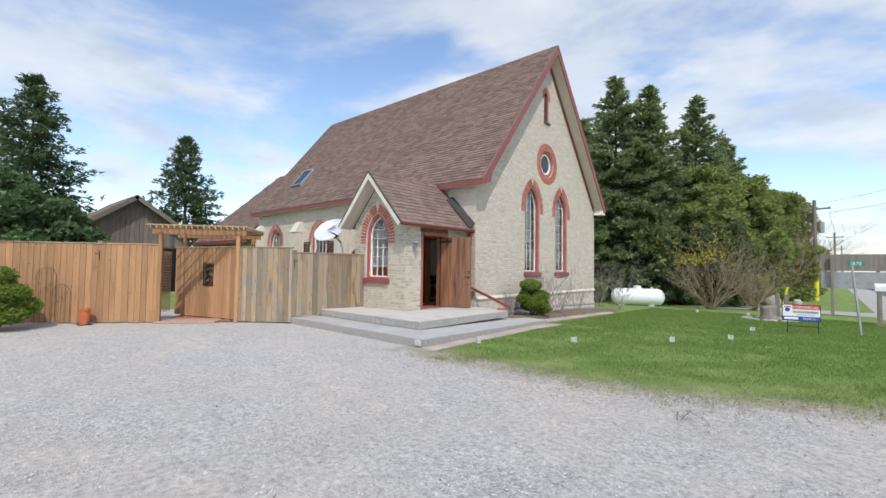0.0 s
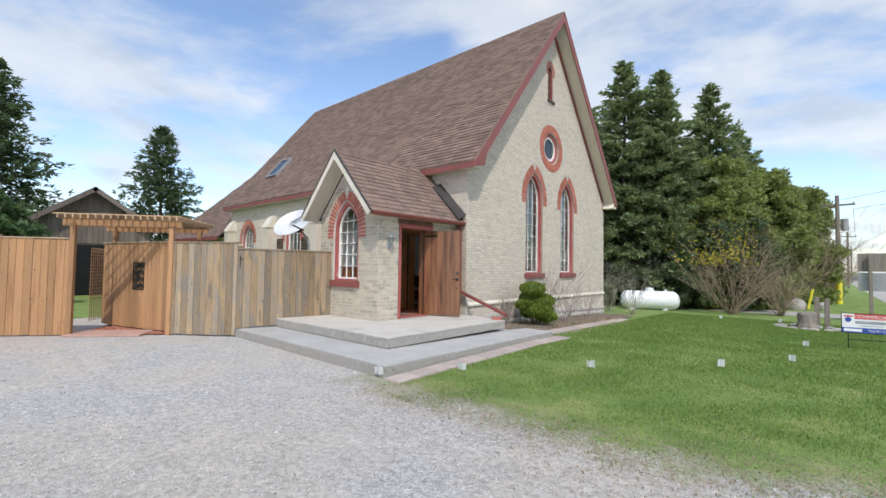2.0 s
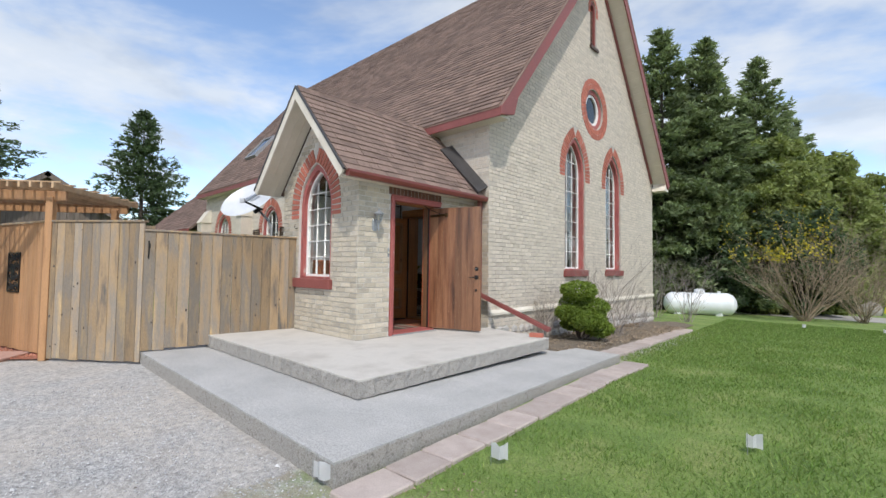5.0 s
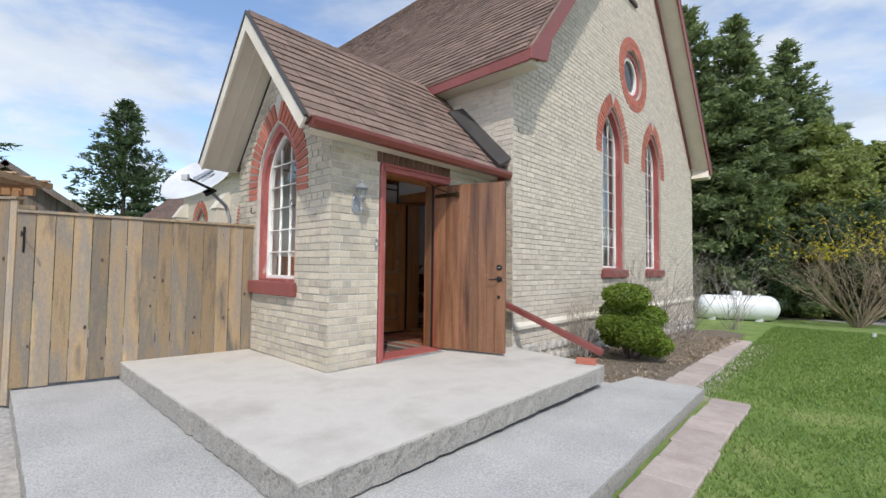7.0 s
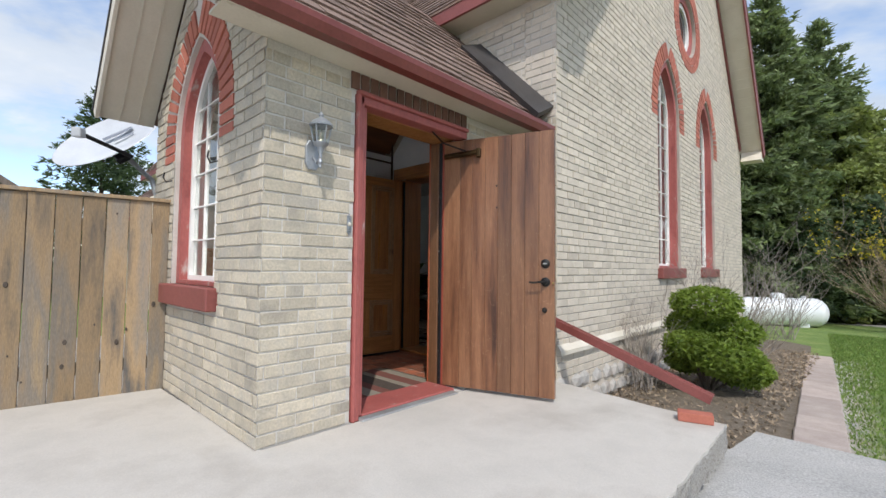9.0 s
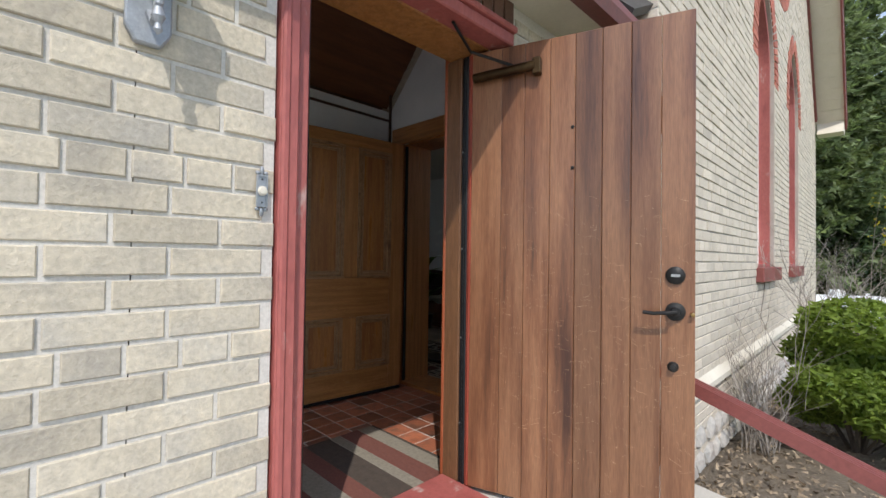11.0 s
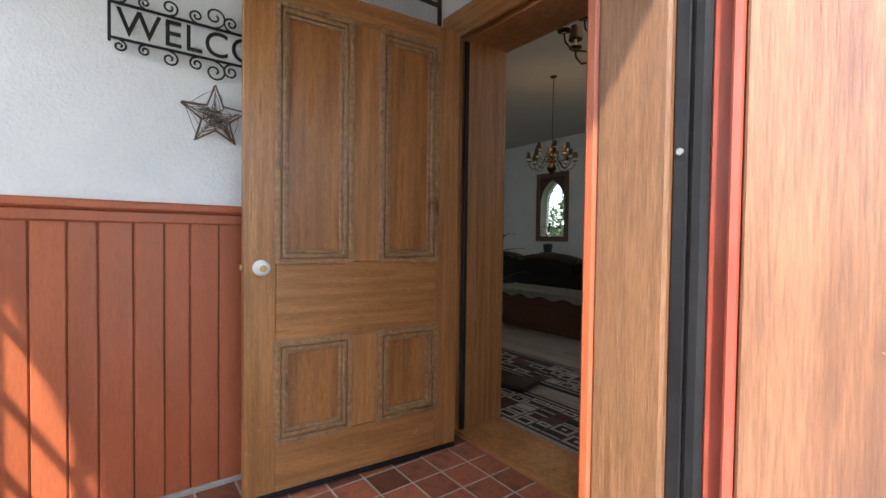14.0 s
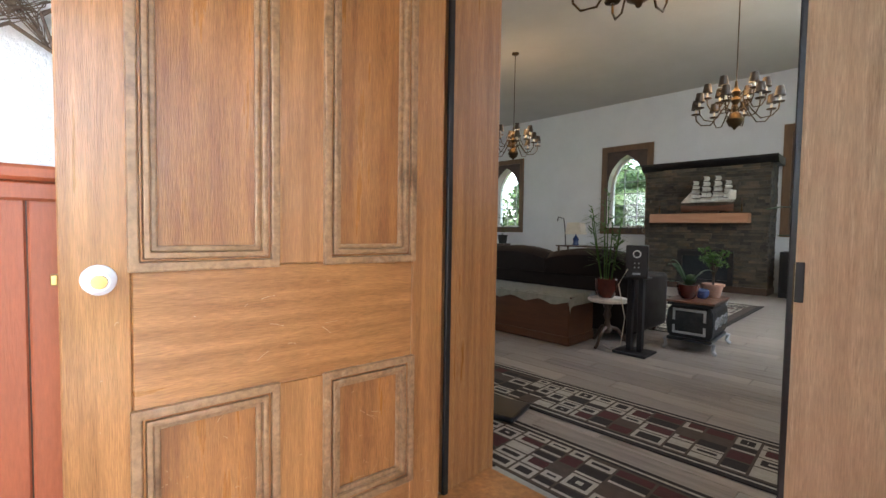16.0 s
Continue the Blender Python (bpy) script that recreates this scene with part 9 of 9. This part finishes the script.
    for x in (-12.08, -10.74):
        c = thing("candlestick", (x, cy, z), "slim brass candlestick on the mantel", "candlestick", "candlesticks on the mantel")
        part("stem", lathe(B(), [(0.04, 0), (0.042, 0.01), (0.012, 0.025), (0.018, 0.07), (0.009, 0.1), (0.016, 0.14), (0.026, 0.155), (0.0, 0.16)], (x, cy, z), 16), "old_brass", c, smooth=True)
        part("candle", rod(B(), (x, cy, z + 0.155), (x, cy, z + 0.26), 0.012, seg=10), "dark_wood", c)


build_fireplace()


def chandelier(x, y, zball):
    """Turned brass body, two tiers of scrolled arms, candles under small dark shades."""
    c = thing("chandelier", (x, y, CEIL), "antique brass chandelier with small dark shades", "chandelier", "chandeliers in the nave")
    part("canopy", lathe(B(), [(0.06, CEIL), (0.055, CEIL - 0.02), (0.02, CEIL - 0.035), (0.0, CEIL - 0.04)], (x, y, 0), 16), "old_brass", c, smooth=True)
    part("rod", rod(B(), (x, y, CEIL - 0.03), (x, y, zball + 0.42), 0.006, seg=8), "old_brass", c)
    part("body", lathe(B(), [(0.0, -0.11), (0.015, -0.1), (0.02, -0.085), (0.06, -0.06), (0.085, 0.0), (0.06, 0.06), (0.025, 0.085), (0.035, 0.12), (0.02, 0.16), (0.05, 0.21), (0.03, 0.25), (0.045, 0.3), (0.02, 0.34), (0.012, 0.42)], (x, y, zball), 20), "old_brass", c, smooth=True)
    for tier, (n, r, zz) in enumerate(((8, 0.39, 0.06), (6, 0.27, 0.2))):
        for k in range(n):
            a = 2 * math.pi * (k + 0.3 * tier) / n
            ca, sa = math.cos(a), math.sin(a)

            def P(rr, z):
                return (x + ca * rr, y + sa * rr, zball + zz + z)
            arm = part("arm", tube(B(), [P(0.04, 0.04), P(0.12, 0.08), P(0.4 * r, 0.02), P(0.6 * r, -0.08), P(0.85 * r, -0.07), P(0.98 * r, -0.01), P(r, 0.05)], 0.0075, 6), "old_brass", c, smooth=True)
            q = P(r, 0.05)
            part("drip_pan", lathe(B(), [(0.006, 0.0), (0.045, 0.008), (0.048, 0.016), (0.0, 0.012)], q, 14), "old_brass", arm)
            part("candle", rod(B(), q, (q[0], q[1], q[2] + 0.075), 0.011, seg=8), "candle", arm)
            part("bulb", lathe(B(), [(0.004, 0.075), (0.014, 0.09), (0.011, 0.115), (0.002, 0.135)], q, 8), "bulb", arm, "glowing bulb")
            part("shade", lathe(B(), [(0.05, 0.072), (0.034, 0.17), (0.032, 0.169), (0.048, 0.073)], q, 16), "shade", arm, "small dark lamp shade")
    l = bpy.data.lights.new("chandelier_glow", "POINT")
    l.energy, l.color, l.shadow_soft_size = 2.4, (1.0, 0.62, 0.3), 0.25
    ob = new("chandelier_glow", l)
    ob.location = (x, y, zball + 0.36)


chandelier(-10.17, 14.95, 2.58)
chandelier(-13.25, 15.05, 2.58)
chandelier(-9.87, 11.64, 2.61)


def small_nave_things():
    # table lamp and sill pieces below the windows
    sx, sy = -13.55, 18.1
    t = thing("side_table", (sx, sy, FLOOR), "dark side table under the window", "table")
    part("tabletop", bbox(sx - 0.6, sx + 0.6, sy - 0.25, sy + 0.25, 1.0, 1.03, 0.005), "dark_wood", t)
    for dx in (-0.55, 0.55):
        for dy in (-0.2, 0.2):
            part("leg", bbox(sx + dx - 0.02, sx + dx + 0.02, sy + dy - 0.02, sy + dy + 0.02, FLOOR, 1.0, 0.004), "dark_wood", t)
    l = thing("table_lamp", (sx - 0.25, sy, 1.03), "table lamp with a cream rectangular shade", "lamp")
    part("base", lathe(B(), [(0.06, 0), (0.07, 0.02), (0.05, 0.08), (0.07, 0.14), (0.02, 0.2), (0.012, 0.26)], (sx - 0.25, sy, 1.03), 16), "glaze_blue", l, smooth=True)
    part("shade", bevel(prism(B(), [(-0.2, 0.24), (0.2, 0.24), (0.15, 0.5), (-0.15, 0.5)], -0.12, 0.12, Matrix(((1, 0, 0, sx - 0.25), (0, 0, 1, sy), (0, 1, 0, 1.03), (0, 0, 0, 1)))), 0.006), "lamp_shade", l, "cream fabric shade")
    h = thing("iron_bird_lamp", (sx - 0.75, sy, 1.03), "thin black metal arched lamp", "lamp")
    part("arm", tube(B(), [(sx - 0.5, sy, 1.03), (sx - 0.52, sy, 1.35), (sx - 0.56, sy, 1.62), (sx - 0.7, sy, 1.66), (sx - 0.72, sy, 1.56)], 0.012, 6), "black_iron", h)
    rng = np.random.default_rng(7)
    for (px, py, pz, r, lbl) in ((-16.0, 18.3, 1.0, 0.3, "spiky green houseplant by the window"), (-12.1, 12.6, FLOOR, 0.45, "tall dark leaved plant beyond the doorway")):
        p = thing("house_plant", (px, py, pz), lbl, "plant")
        part("pot", lathe(B(), [(0.1, 0), (0.13, 0.2), (0.14, 0.22), (0.0, 0.2)], (px, py, pz), 16), "black_plastic", p)
        if pz > 0.9:
            part("plinth", bbox(px - 0.15, px + 0.15, py - 0.15, py + 0.15, FLOOR, pz, 0.006), "dark_wood", p)
        for k in range(22):
            an = rng.uniform(0, 6.28)
            part("leaf", broad_leaf(Vector((px, py, pz + 0.2 + rng.uniform(0, r * 1.6))), an, r * rng.uniform(0.6, 1.1), r * rng.uniform(0.1, 0.7), 0.02 if pz > 0.9 else 0.05), "leaf", p)
    # initials and basket on the window sill by the fireplace
    for k, ch in enumerate("&R"):
        cu = bpy.data.curves.new("letter", "FONT")
        cu.body, cu.size, cu.extrude = ch, 0.26, 0.015
        cu.materials.append(M["dark_wood"])
        ob = tagged(new("decorative_letter", cu), "dark wooden letter standing on the window sill", "decoration", "letters on the sill")
        ob.matrix_basis = Matrix.Translation((-13.0 + 0.24 * k, 18.78, 1.31)) @ Matrix.Rotation(math.pi / 2, 4, "X")
    # black stove or cabinet right of the fireplace, with a white trim post
    c = thing("media_cabinet", (-9.95, 18.4, FLOOR), "black cabinet beside the fireplace", "cabinet")
    part("body", bbox(-10.2, -9.5, 18.2, 18.75, FLOOR, 1.05, 0.008), "black_plastic", c)
    part("door", bbox(-10.17, -9.86, 18.185, 18.199, FLOOR + 0.08, 1.0, 0.004), "firebox", c)
    part("door", bbox(-9.84, -9.53, 18.185, 18.199, FLOOR + 0.08, 1.0, 0.004), "firebox", c)
    # large leaved plant close to the doorway
    b = thing("banana_plant", (-8.95, 13.0, FLOOR), "broad leaved banana plant inside the nave", "plant")
    part("pot", lathe(B(), [(0.14, 0), (0.18, 0.3), (0.19, 0.32), (0.0, 0.3)], (-8.95, 13.0, FLOOR), 20), "terracotta", b, smooth=True)
    part("stem", tube(B(), [(-8.95, 13.0, FLOOR + 0.3), (-8.97, 13.0, 0.9), (-9.0, 13.0, 1.38)], 0.03, 8, 0.012), "leaf_big", b)
    for an, z, l, up in ((3.1, 1.38, 0.52, 0.14), (2.6, 1.2, 0.38, 0.2), (3.5, 1.28, 0.45, 0.05), (0.4, 1.35, 0.5, 0.2), (5.2, 1.25, 0.5, 0.15)):
        part("leaf", broad_leaf(Vector((-9.0, 13.0, z)), an, l, up, 0.085), "leaf_big", b)


small_nave_things()

# ---- brickwork, piece by piece ----
def build_bricks():
    def fat(spec, d):
        cx, w, z0, zs, za = spec
        return gothic(cx, w + 2 * d, z0 - 0.02, zs, za + 1.25 * d)

    def arch_zone(spec, d):
        """The arch's red ring, for bricks to stop at: only from just under the springing upwards."""
        cx, w, z0, zs, za = spec
        return gothic(cx, w + 2 * d, zs - 0.16, zs, za + 1.25 * d)
    sill = lambda s: [(s[0] - s[1] / 2 - 0.07, s[2] - 0.16), (s[0] + s[1] / 2 + 0.07, s[2] - 0.16), (s[0] + s[1] / 2 + 0.07, s[2]), (s[0] - s[1] / 2 - 0.07, s[2])]
    body = lambda s: fat(s, 0.012)
    # gable
    vent_spec = (14.79, 0.34, 7.0, 8.0, 8.22)
    holes = []
    for s in (W1, W2):
        holes += [body(s), arch_zone(s, 0.25), sill(s)]
    holes += [circle(OC, 0.78), fat(vent_spec, 0.03), arch_zone(vent_spec, 0.12)]
    out = [(SY + 0.002, 0.0), (NY, 0.0), (NY, under_roof(NY)), (RIDGE_Y, under_roof(RIDGE_Y)), (SY + 0.002, under_roof(SY))]
    r = brick_rects(out, holes, -0.2, 9.6, seed=1)
    lay_bricks(wall_east, r, at_gable(GX), "brick_buff_one", "brick_buff", lambda u, v: u < 12.0 and 0.6 < v < 2.75, 300, 0.007, 1)
    # nave south wall and the corner return beside the porch
    holes = []
    for s in (S1, S2):
        holes += [body(s), arch_zone(s, 0.25), sill(s)]
    out = [(WX, 0.0), (-10.45, 0.0), (-10.45, 3.9), (WX, 3.9)]
    lay_bricks(wall_south, brick_rects(out, holes, 0.4, 3.9, seed=2), at_south(SY), "brick_buff_one", "brick_buff", None, 0, 0.005, 2)
    out = [(PX + 0.002, 0.3), (GX + 0.006, 0.3), (GX + 0.006, 3.9), (PX + 0.002, 3.9)]
    lay_bricks(wall_south, brick_rects(out, [], 0.33, 3.9, seed=3), at_south(SY - 0.003), "brick_porch", "brick_buff", lambda u, v: v < 2.7, 120, 0.005, 3)
    out = [(-10.45, 2.7), (PX, 2.7), (PX, 3.9), (-10.45, 3.9)]
    lay_bricks(wall_south, brick_rects(out, [], 2.7, 3.9, seed=6), at_south(SY - 0.003), "brick_porch", "brick_buff", None, 0, 0.005, 6)
    # porch
    holes = [[(8.463, 0.2), (9.565, 0.2), (9.565, 2.45), (8.463, 2.45)], [(8.415, 2.43), (9.575, 2.43), (9.575, 2.62), (8.415, 2.62)]]
    lay_bricks(wall_porch_east, brick_rects([(PY - 0.006, 0.3), (SY - 0.01, 0.3), (SY - 0.01, 2.56), (PY - 0.006, 2.56)], holes, 0.335, 2.56, seed=4), at_gable(PX), "brick_porch", "brick_buff", lambda u, v: True, 300, 0.0055, 4)
    holes = [body(PW), arch_zone(PW, 0.25), sill(PW)]
    lay_bricks(wall_porch_south, brick_rects([(PWX, 0.2), (PX + 0.006, 0.2), (PX + 0.006, 2.62), (PR, 3.78), (PWX, 2.62)], holes, 0.335, 3.78, seed=5), at_south(PY - 0.002), "brick_porch", "brick_buff", lambda u, v: True, 300, 0.0055, 5)


build_bricks()
